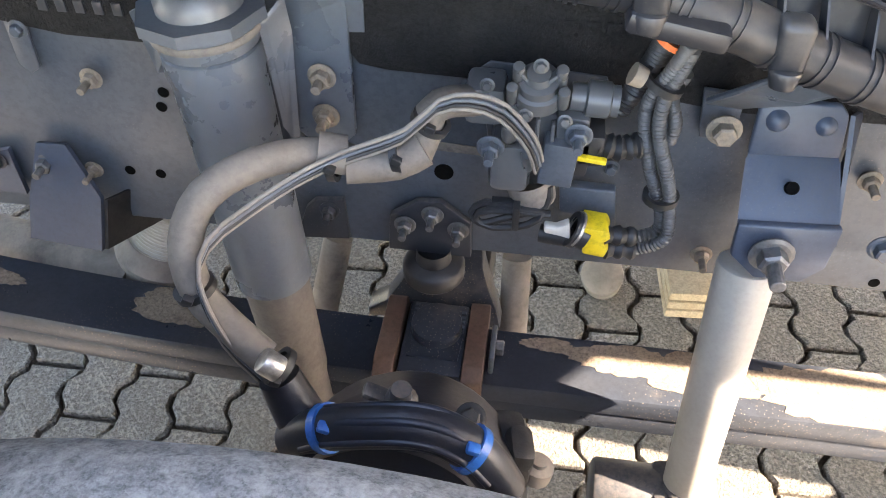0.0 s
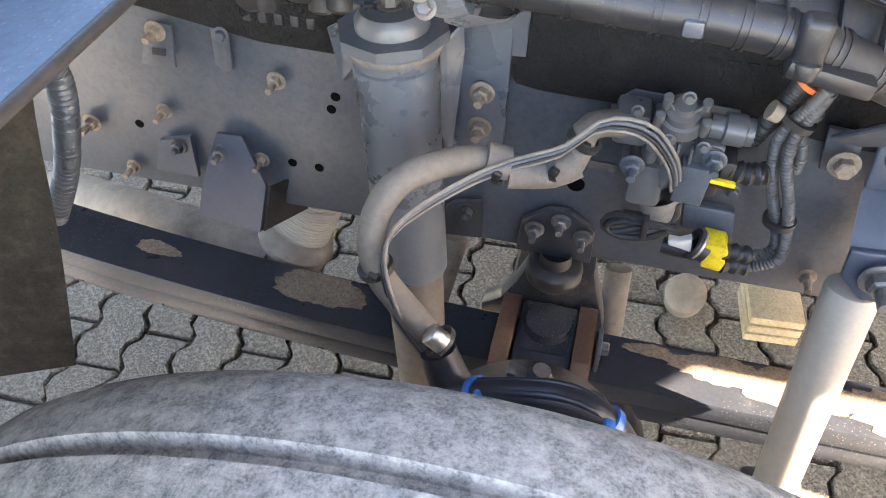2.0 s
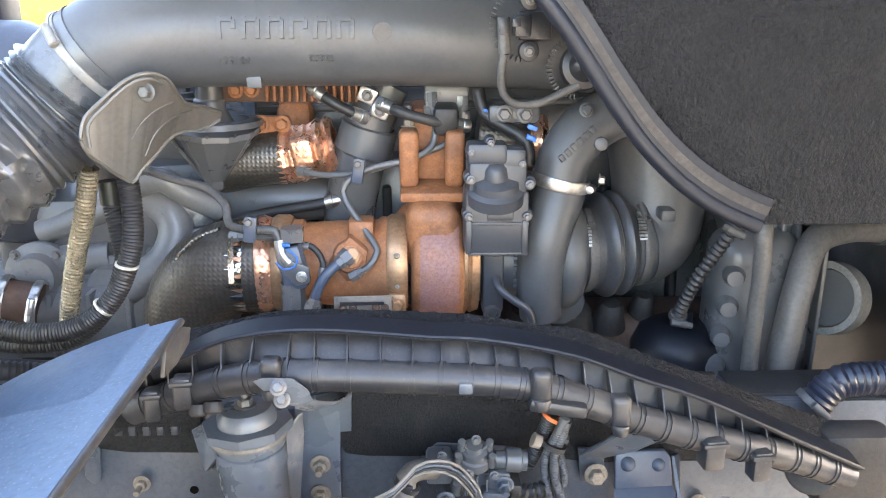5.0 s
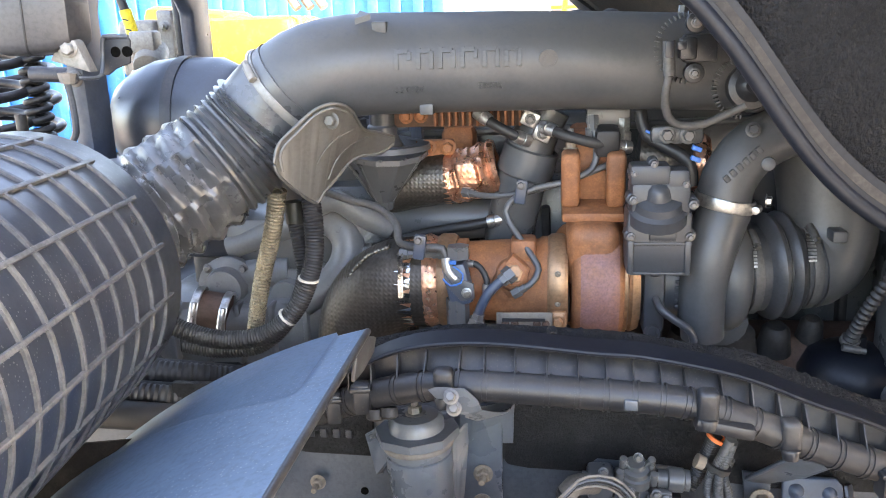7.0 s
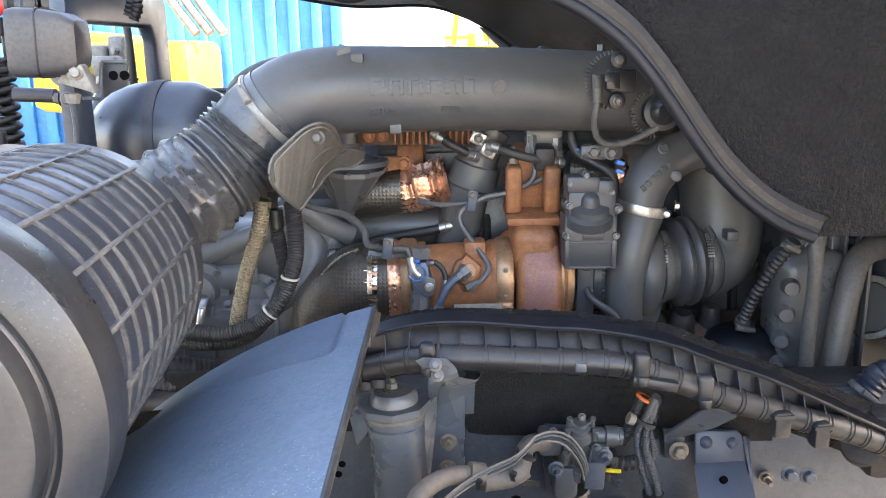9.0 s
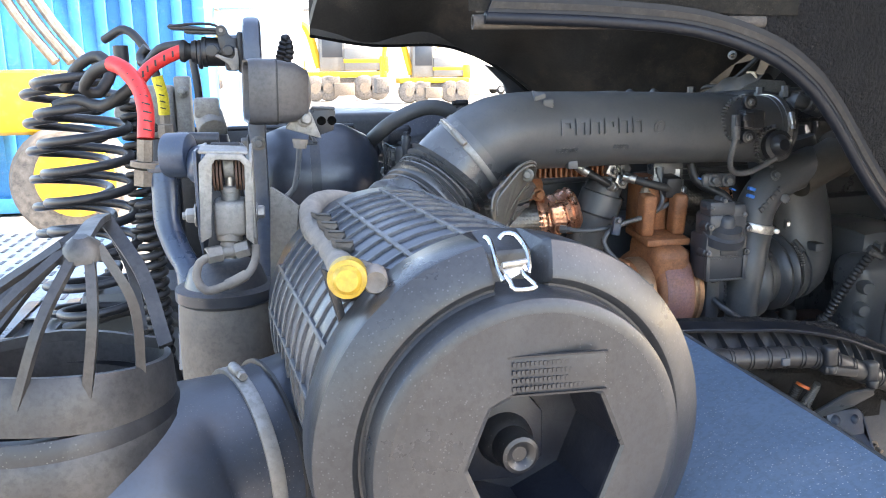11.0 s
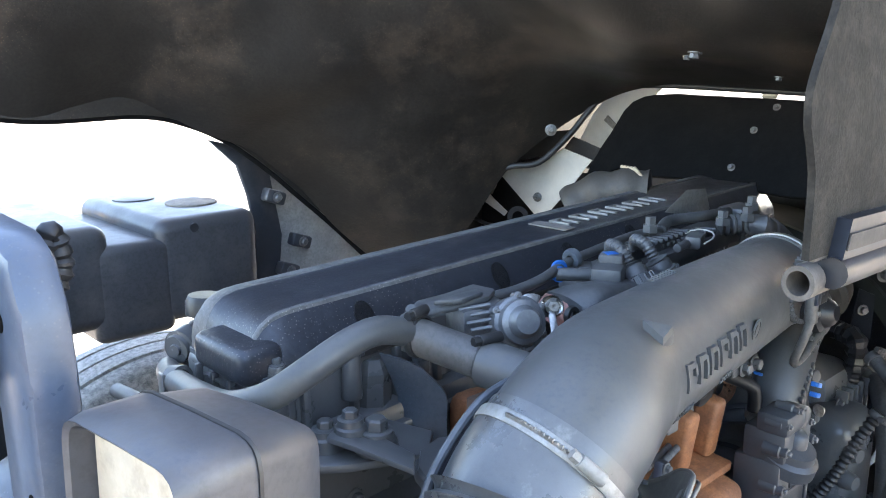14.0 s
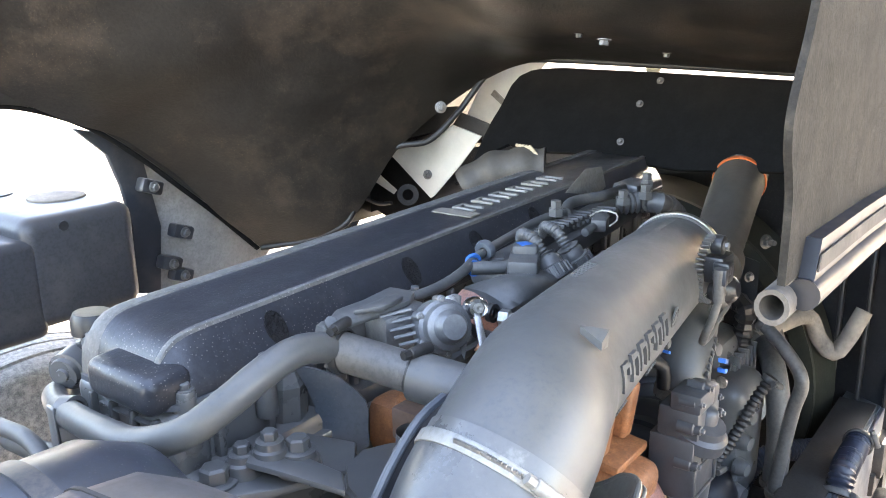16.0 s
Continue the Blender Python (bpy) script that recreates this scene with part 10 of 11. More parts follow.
part("top_arm", box((-0.904, 0.700, 1.411), (0.06, 0.03, 0.012), 0.003), M_STAY, arm)
part("cross_tube", cyl((-0.890, 0.700, 1.404), (-0.835, 0.620, 1.417), 0.011, seg=16), M_DARKGREY, arm)
part("bush", cyl((-0.844, 0.560, 1.428), (-0.829, 0.530, 1.429), 0.028, seg=24, bevel=0.004), M_BLUEGREY, arm)
part("cross_tube", cyl((-0.904, 0.850, 1.443), (-0.836, 0.850, 1.440), 0.012, seg=16), M_DARKGREY, arm)
for p0, p1, r in (((-0.941, 0.700, 1.385), (-0.939, 0.700, 1.409), 0.017), ((-0.938, 0.700, 1.413), (-0.937, 0.700, 1.421), 0.022), ((-0.938, 0.700, 1.422), (-0.935, 0.700, 1.454), 0.0125)):
    part("hex_fitting", lathe(p0, p1, [(0, 0), (0, r), (1, r), (1, 0)], 6 if r != 0.022 else 20), M_BOLTTAN, arm, "sandy brass fitting")

# red and yellow sleeved air lines, socket
ln = thing("red_air_line", "black air line with a red protective sleeve", "air hose", (-0.9, 0.75, 1.45))
RL = [(-0.934, 0.700, 1.456), (-0.932, 0.710, 1.495), (-0.941, 0.730, 1.530), (-0.963, 0.750, 1.558), (-0.984, 0.770, 1.567)]
part("sleeve", tube(RL, 0.0125, 14), M_RED, ln, "red slotted sleeve")
for k, p in enumerate(spline(RL, 0.013)[1:-1]):
    part("slot", box(p + V(0.004, -0.0125, 0.0), (0.012, 0.002, 0.0022), 0, (0, 15, 0)), M_RUBBER, ln)
part("line", tube([(-0.984, 0.770, 1.567), (-1.016, 0.800, 1.555), (-1.037, 0.820, 1.529), (-1.018, 0.830, 1.522), (-0.998, 0.840, 1.554), (-1.016, 0.860, 1.580), (-1.052, 0.880, 1.568), (-1.085, 0.900, 1.527)], 0.0095, 12), M_RUBBER, ln)
ln2 = thing("socket_cable", "black cable with a red sleeve at the trailer socket", "cable", (-0.85, 0.8, 1.55))
SL = [(-0.884, 0.830, 1.587), (-0.911, 0.830, 1.576), (-0.938, 0.830, 1.559), (-0.952, 0.830, 1.543)]
part("sleeve", tube(SL, 0.011, 14), M_RED, ln2, "red slotted sleeve")
for p in spline(SL, 0.012)[1:-1]:
    part("slot", box(p + V(0.0, -0.011, 0.0), (0.003, 0.002, 0.010), 0, (0, 0, 0)), M_RUBBER, ln2)
part("cable", tube([(-0.952, 0.830, 1.543), (-0.977, 0.840, 1.523), (-1.019, 0.860, 1.500), (-1.059, 0.880, 1.510), (-1.101, 0.900, 1.500)], 0.010, 12), M_RUBBER, ln2)
part("cable", tube([(-0.884, 0.840, 1.596), (-0.921, 0.860, 1.590), (-0.947, 0.880, 1.566), (-0.958, 0.900, 1.580), (-0.946, 0.900, 1.595)], 0.009, 12), M_RUBBER, ln2)
yl = thing("yellow_air_line", "air line with a yellow protective sleeve", "air hose", (-0.95, 1.0, 1.45))
YL = [(-0.985, 1.314, 1.547), (-0.977, 1.316, 1.507), (-0.976, 1.319, 1.464)]
part("sleeve", tube(YL, 0.0125, 14), M_YELHOSE, yl, "yellow slotted sleeve")
for p in spline(YL, 0.014)[1:-1]:
    part("slot", box(p + V(0.0, -0.0122, 0.0), (0.012, 0.002, 0.0025), 0, (0, 15, 0)), M_RUBBER, yl)
part("fitting", lathe(YL[2], V(YL[2]) + V(0.0, 0, -0.05), [(0, 0), (0, 0.012), (0.4, 0.012), (0.45, 0.018), (1, 0.018), (1, 0)], 6), M_BOLTTAN, yl)
part("line", tube([YL[0], V(YL[0]) + V(-0.02, 0.0, 0.06), V(YL[0]) + V(-0.06, 0.02, 0.10), V(YL[0]) + V(-0.11, 0.05, 0.08)], 0.0095, 12), M_RUBBER, yl)
vb = thing("trailer_valve_block", "dusty cast aluminium trailer valve block with a bolted cover", "valve block", (-1.004, 1.420, 1.047))
VB = V(-1.004, 1.420, 1.467)
part("body", join(box(VB, (0.085, 0.07, 0.12), 0.010, seg=3), box(VB + V(0.062, 0.0, -0.005), (0.036, 0.05, 0.17), 0.006)), M_OLDALU, vb)
part("round_cover", cyl(VB + V(-0.055, -0.03, 0.0), VB + V(-0.050, -0.055, 0.0), 0.034, seg=28, bevel=0.004), M_OLDALU, vb)
bolt(VB + V(0.064, -0.026, 0.045), (0, -1, 0), 0.014, M_OLDALU, vb, stud=0.006)
bolt(VB + V(-0.005, -0.036, -0.035), (0, -1, 0), 0.011, M_PLASTIC, vb)
part("pedestal", box(VB + V(0.01, 0.0, -0.24), (0.06, 0.05, 0.36), 0.006), M_DARKGREY, vb)
part("cable", tube([VB + V(0.09, -0.02, 0.12), VB + V(0.098, -0.03, 0.05), VB + V(0.098, -0.03, -0.05), VB + V(0.09, -0.03, -0.16)], 0.009, 12), M_RUBBER, vb)
part("tie", lathe(VB + V(0.098, -0.03, -0.015), VB + V(0.098, -0.03, -0.021), [(0, 0.008), (0, 0.0125), (1, 0.0125), (1, 0.008)], 16), M_RUBBER, vb)
sk = thing("trailer_socket", "black trailer socket with a sprung lid", "socket", (-0.83, 0.84, 1.55))
S0 = V((-0.835, 0.835, 1.585))
part("bell_mouth", lathe(S0 + V(-0.052, 0, 0.002), S0 + V(-0.030, 0, 0.001), [(0, 0.014), (0, 0.0165), (0.15, 0.0185), (0.35, 0.0185), (0.6, 0.013), (1, 0.012)], 28), M_RUBBER, sk, "flared rubber mouth")
part("body", lathe(S0 + V(-0.034, 0, 0.0), S0 + V(0.045, 0, 0.0), [(0, 0), (0, 0.017), (0.10, 0.020), (0.14, 0.016), (0.18, 0.016), (0.22, 0.024), (0.30, 0.025), (0.32, 0.0235), (0.72, 0.0235), (0.75, 0.027), (1, 0.027), (1, 0)], 32), M_PLASTIC, sk)
part("collar", lathe(S0 + V(-0.024, -0.002, -0.004), S0 + V(-0.017, -0.002, -0.004), [(0, 0.018), (0, 0.0225), (0.5, 0.024), (1, 0.0225), (1, 0.018)], 24), M_PLASTIC, sk)
part("mount", box(S0 + V(0.030, -0.004, -0.004), (0.022, 0.050, 0.054), 0.005), M_PLASTIC, sk)
part("flange", box(S0 + V(0.045, -0.002, -0.002), (0.010, 0.060, 0.066), 0.004), M_RUBBER, sk)
part("lid", join(box(S0 + V(-0.022, 0, 0.036), (0.088, 0.056, 0.005), 0.002, (0, 3, 0)), box(S0 + V(-0.012, 0, 0.031), (0.060, 0.048, 0.006), 0.002, (0, 3, 0)), box(S0 + V(-0.040, 0, 0.0395), (0.050, 0.044, 0.004), 0.0015, (0, 5, 0))), M_PLASTIC, sk, "black hinged lid held level")
part("lid_strap", tube([S0 + V(-0.066, -0.026, 0.039), S0 + V(-0.03, -0.028, 0.043), S0 + V(0.0, -0.027, 0.043), S0 + V(0.012, -0.026, 0.038)], 0.0022, 8), M_PLASTIC, sk)
part("spring_coil", lathe(S0 + V(0.016, -0.030, 0.033), S0 + V(0.016, 0.026, 0.033), [(0, 0.003), (0, 0.0078), (0.06, 0.0085), (0.94, 0.0085), (1, 0.0078), (1, 0.003)], 20), M_PLASTIC, sk)
part("spring_pin", cyl(S0 + V(0.016, -0.033, 0.033), S0 + V(0.016, 0.029, 0.033), 0.0032, seg=12), M_OLDALU, sk, "worn steel hinge pin")
part("hinge_cheek", slab([S0 + V(0.008, -0.028, 0.034), S0 + V(0.022, -0.028, 0.036), S0 + V(0.036, -0.028, 0.016), S0 + V(0.038, -0.028, -0.006), S0 + V(0.018, -0.028, -0.012), S0 + V(0.012, -0.028, 0.008)], (0, 0.004, 0), 0.001), M_PLASTIC, sk)
part("hinge", slab([S0 + V(x, -0.034, z) for x, z in ((0.036, 0.006), (0.041, 0.004), (0.042, -0.016), (0.040, -0.030), (0.030, -0.031), (0.024, -0.020), (0.012, -0.012), (0.004, -0.008), (0.008, -0.004), (0.022, -0.010), (0.032, -0.012), (0.036, -0.006))], (0, -0.004, 0), 0.0015), M_OLDALU, sk, "worn bright hinge arm")
for x, z, r in ((0.000, 0.001, 0.0115), (0.026, 0.001, 0.0095)):
    part("pivot", lathe(S0 + V(x, -0.024, z), S0 + V(x, -0.037, z), [(0, r), (0.7, r), (0.75, r * 0.85), (0.95, r * 0.8), (1, r * 0.55), (0.9, 0.0)], 24), M_PLASTIC, sk)


def helix(c, r, z0, z1, turns, wire, seg=10):
    n = int(turns * 20)
    pts = [V(c[0] + r * math.cos(2 * math.pi * turns * k / n), c[1] + r * math.sin(2 * math.pi * turns * k / n), z0 + (z1 - z0) * k / n) for k in range(n + 1)]
    return tube(pts, wire, seg, 0.02)


for p, r, z0, z1, n, w, lab in (((-1.069, 0.950, 1.392), 0.072, 1.10, 1.56, 9, 0.0085, "large black coiled trailer air hose"), ((-1.143, 1.150, 1.372), 0.07, 1.05, 1.54, 9, 0.0085, "black coiled trailer hose"), ((-0.990, 0.980, 1.385), 0.018, 1.12, 1.50, 22, 0.006, "thin tightly coiled black cable"), ((-0.961, 0.860, 1.295), 0.018, 1.05, 1.34, 16, 0.006, "thin tightly coiled black cable")):
    co = thing("coiled_hose", lab, "coiled hose", (p[0], p[1], z0), "coiled hoses")
    part("coil", helix(p, r, z0, z1, n, w), M_PLASTIC if r > 0.05 else M_RUBBER, co)
    part("end_sleeve", cyl((p[0] + r, p[1], z1 - 0.01), (p[0] + r, p[1], z1 + 0.04), w * 1.5, seg=12), M_RUBBER, co)
    part("lead", tube([(p[0] + r, p[1], z0), (p[0] + r + 0.02, p[1] + 0.04, z0 - 0.12), (p[0] + r + 0.05, p[1] + 0.1, z0 - 0.2)], w, 10), M_RUBBER, co)

# work lamp
M_LAMP = mat("grey_lamp_plastic", (0.045, 0.046, 0.052), 0.38, second=(0.06, 0.058, 0.056), mottle=0.06, dust=(0.17, 0.15, 0.13), dusty=0.3, dust_scale=9, top=0.2, bump=0.05)
lamp = thing("work_lamp", "square black work lamp with a dusty lens on a steel bracket", "work lamp", (-0.73, 0.65, 1.44))
LM = V(-0.735, 0.652, 1.522)
lm = facing(LM, (0.12, -1, 0.0), (0.03, 0, 1))


def lamp_body():
    bm = bmesh.new()
    rows = []
    for d0, w, h in ((0.030, 0.040, 0.037), (0.030, 0.043, 0.040), (0.046, 0.0455, 0.0425), (0.048, 0.048, 0.045), (0.040, 0.050, 0.047), (0.010, 0.050, 0.047), (0.006, 0.0485, 0.0455), (-0.02, 0.045, 0.042), (-0.038, 0.034, 0.032), (-0.044, 0.02, 0.018)):
        row = []
        for k in range(24):
            a = 2 * math.pi * k / 24
            c, s = math.cos(a), math.sin(a)
            e = 0.28
            row.append(bm.verts.new((w * math.copysign(abs(c) ** e, c), h * math.copysign(abs(s) ** e, s), d0)))
        rows.append(row)
    for r, s in zip(rows, rows[1:]):
        for k in range(24):
            bm.faces.new((r[k], r[(k + 1) % 24], s[(k + 1) % 24], s[k]))
    bm.faces.new(rows[0][::-1])
    bm.faces.new(rows[-1])
    bmesh.ops.transform(bm, matrix=lm, verts=bm.verts)
    return bm


part("housing", lamp_body(), M_LAMP, lamp, angle=30)
seam = lathe((0, 0, 0.0075), (0, 0, 0.0095), [(0, 0.9), (0, 1.0), (1, 1.0), (1, 0.9)], 24)
for v in seam.verts:
    a = math.atan2(v.co.y, v.co.x)
    k = math.hypot(v.co.x, v.co.y)
    v.co.x = k * 0.0507 * math.copysign(abs(math.cos(a)) ** 0.28, math.cos(a))
    v.co.y = k * 0.0477 * math.copysign(abs(math.sin(a)) ** 0.28, math.sin(a))
bmesh.ops.transform(seam, matrix=lm, verts=seam.verts)
part("seam", seam, M_RUBBER, lamp, "dark seam round the housing")
lens = box((0, 0, 0), (0.082, 0.076, 0.004), 0.0015)
bmesh.ops.transform(lens, matrix=lm @ pose(0, 0, 0.034), verts=lens.verts)
part("lens", lens, M_GLASS, lamp, "dusty tan lens")
part("foot", slab([(-0.729, 0.630, 1.469), (-0.706, 0.630, 1.501), (-0.691, 0.630, 1.492), (-0.676, 0.630, 1.453)], (0, 0.02, 0), 0.002), M_OLDALU, lamp, "dusty steel foot")
bolt((-0.700, 0.627, 1.483), (0.3, -1, 0), 0.012, M_OLDALU, lamp)
part("bracket", slab([(-0.688, 0.690, 1.493), (-0.684, 0.690, 1.495), (-0.652, 0.690, 1.494), (-0.650, 0.690, 1.490), (-0.654, 0.690, 1.461), (-0.675, 0.690, 1.454), (-0.687, 0.690, 1.446), (-0.693, 0.690, 1.447)], (0, 0.004, 0), 0.001), M_DARKGREY, lamp, "dark plate with two holes")
for p in ((-0.672, 0.688, 1.476), (-0.656, 0.688, 1.476)):
    part("hole", cyl(V(p) + V(0, 0.0015, 0), V(p) + V(0, 0.004, 0), 0.007, seg=18), M_HOLE, lamp)
part("bracket_edge", tube([(-0.699, 0.640, 1.447), (-0.685, 0.650, 1.445), (-0.685, 0.670, 1.448), (-0.691, 0.688, 1.464), (-0.687, 0.688, 1.493), (-0.680, 0.688, 1.496), (-0.651, 0.688, 1.495)], 0.0028, 8), M_GREY, lamp)
part("gland", lathe((-0.708, 0.630, 1.453), (-0.709, 0.630, 1.440), [(0, 0.012), (1, 0.009), (1, 0)], 8), M_DUSTRUB, lamp)
part("lead", tube([(-0.710, 0.630, 1.441), (-0.713, 0.640, 1.411), (-0.720, 0.650, 1.378), (-0.733, 0.660, 1.364)], 0.0045, 8), M_GREY, lamp)

# black air tanks and boxes beyond
tk = thing("air_tank", "black painted round air tank with pale rim", "air tank", (-0.5, 1.0, 1.25))
TC = V(-0.690, 0.915, 1.358)
part("shell", lathe(TC + V(-0.115, 0, 0), TC + V(0.13, 0, 0), [(0, 0), (0.02, 0.035), (0.08, 0.068), (0.18, 0.085), (0.32, 0.098), (0.46, 0.102), (0.75, 0.10), (0.92, 0.08), (1, 0.05), (1, 0)], 48), M_GLOSS, tk)
part("rim_band", lathe(TC + V(0.005, 0, 0), TC + V(0.022, 0, 0), [(0, 0.10), (0, 0.1042), (1, 0.1042), (1, 0.10)], 48), M_DARKGREY, tk)
part("saddle", box(TC + V(0.02, 0.02, -0.16), (0.10, 0.12, 0.12), 0.01), M_DARKGREY, tk)
part("stand", box(TC + V(0.02, 0.02, -0.33), (0.06, 0.08, 0.24), 0.008), M_DARKGREY, tk)
bx = thing("plastic_wheel_box", "black moulded plastic box over the far wheel", "plastic cover", (-0.3, 2.0, 1.25))
part("upper", box((-0.140, 2.03, 1.325), (0.225, 0.42, 0.21), 0.028, seg=5), M_LAMP, bx)
part("bridge", box((-0.30, 2.03, 1.30), (0.16, 0.42, 0.19), 0.02, seg=4), M_LAMP, bx)
part("lower", box((-0.56, 2.03, 1.335), (0.44, 0.42, 0.20), 0.028, seg=5), M_LAMP, bx)
part("round_lid", cyl((-0.10, 1.98, 1.428), (-0.10, 1.98, 1.434), 0.055, seg=36, bevel=0.002), M_DUSTRUB, bx, "pale round lid")
part("vent", cyl((-0.17, 2.12, 1.428), (-0.17, 2.12, 1.433), 0.045, seg=36, bevel=0.002), M_LAMP, bx)
part("hole", cyl((-0.174, 1.818, 1.408), (-0.174, 1.83, 1.408), 0.009, seg=14), M_RUBBER, bx)
fb = thing("far_guard_panel", "black plastic guard panel behind the engine", "guard panel", (-0.75, 1.5, 1.0))
part("panel", box((-0.80, 1.60, 1.20), (0.55, 0.02, 0.42), 0.006), M_PLASTIC, fb)
part("rolled_edge", tube([(-1.07, 1.596, 1.412), (-0.53, 1.596, 1.412)], 0.007, 10), M_PLASTIC, fb)
for x in (-1.0, -0.9, -0.8, -0.7, -0.6):
    part("rib", box((x, 1.587, 1.20), (0.010, 0.010, 0.38), 0.003), M_PLASTIC, fb)
tb = thing("far_absorber", "dusty cab damper beyond the post", "damper", (-0.9, 1.1, 1.2))
part("tube", cyl((-0.864, 1.150, 1.434), (-0.875, 1.200, 1.468), 0.03, 0.03, 24, 0.004), M_OLDALU, tb)
part("base", lathe((-0.871, 1.150, 1.351), (-0.865, 1.150, 1.430), [(0, 0.06), (0.2, 0.062), (0.3, 0.05), (0.8, 0.035), (1, 0.03), (1, 0)], 28), M_DARKGREY, tb)
part("stand", box(V((-0.871, 1.150, 1.351)) + V(0, 0, -0.22), (0.05, 0.05, 0.44), 0.006), M_DARKGREY, tb)
part("fork", box((-0.874, 1.170, 1.483), (0.05, 0.04, 0.04), 0.006), M_OLDALU, tb)

# perforated deck
deck = thing("deck_plate", "perforated aluminium deck plate behind the cab", "deck plate", (-1.5, 1.75, 1.04))
DX, DY = -1.50, 1.75
part("plate", box((DX, DY, 1.05), (0.62, 1.1, 0.006), 0.001), M_ALU, deck)
for a in range(14):
    for b in range(12):
        part("slot", box((DX - 0.28 + a * 0.042, DY - 0.48 + b * 0.085, 1.0535), (0.010, 0.045, 0.002), 0), M_DARKGREY, deck)

# hose bundle lying between the mudguard and the rail
hb = thing("hose_bundle", "black rubber hoses lying along the chassis rail", "hoses", (-0.7, 0.6, 1.0))
for k in range(5):
    y, z = 0.53 + 0.035 * k, 1.03 + 0.012 * (k % 2)
    part("hose", tube([(-1.35, y + 0.01, z), (-1.0, y - 0.01, z + 0.012), (-0.78, y + 0.008, z), (-0.64, y + 0.02, z - 0.01), (-0.56, y + 0.05, z - 0.03)], 0.019 - 0.002 * (k % 3), 14, 0.02, 0.002 if k % 2 else 0.0, 0.008), M_RUBBER, hb)
for x in (-1.1, -0.8):
    part("strap", box((x, 0.60, 1.035), (0.02, 0.21, 0.05), 0.006), M_DARKGREY, hb)

# ---- the yard beyond ----
cont = thing("shipping_container", "blue corrugated steel shipping container in sunlight", "container", (-4.4, 10.8, 0.0))
part("body", box((-4.42, 10.87, 1.3), (6.0, 2.4, 2.6), 0.02), M_BLUE, cont)
for k in range(21):
    part("corrugation", box((-7.27 + k * 0.278, 9.63, 1.32), (0.13, 0.07, 2.3), 0.02), M_BLUE, cont)
part("corner_post", box((-1.47, 9.66, 1.3), (0.14, 0.14, 2.6), 0.01), M_BLUE, cont)
part("bottom_rail", box((-4.42, 9.65, 0.1), (6.0, 0.1, 0.18), 0.01), M_BLUE, cont)
part("top_rail", box((-4.42, 9.65, 2.52), (6.0, 0.1, 0.14), 0.01), M_BLUE, cont)
wc = thing("white_cabin", "white painted site cabin in full sun", "cabin", (-0.9, 12, 0))
part("body", box((-0.75, 13.2, 1.25), (1.15, 2.4, 2.5), 0.03), M_WHITE, wc)
part("door", box((-0.72, 11.98, 1.05), (0.8, 0.04, 2.0), 0.01), M_WHITE, wc)
part("roof", box((-0.75, 13.2, 2.55), (1.25, 2.6, 0.10), 0.02), M_WHITE, wc)


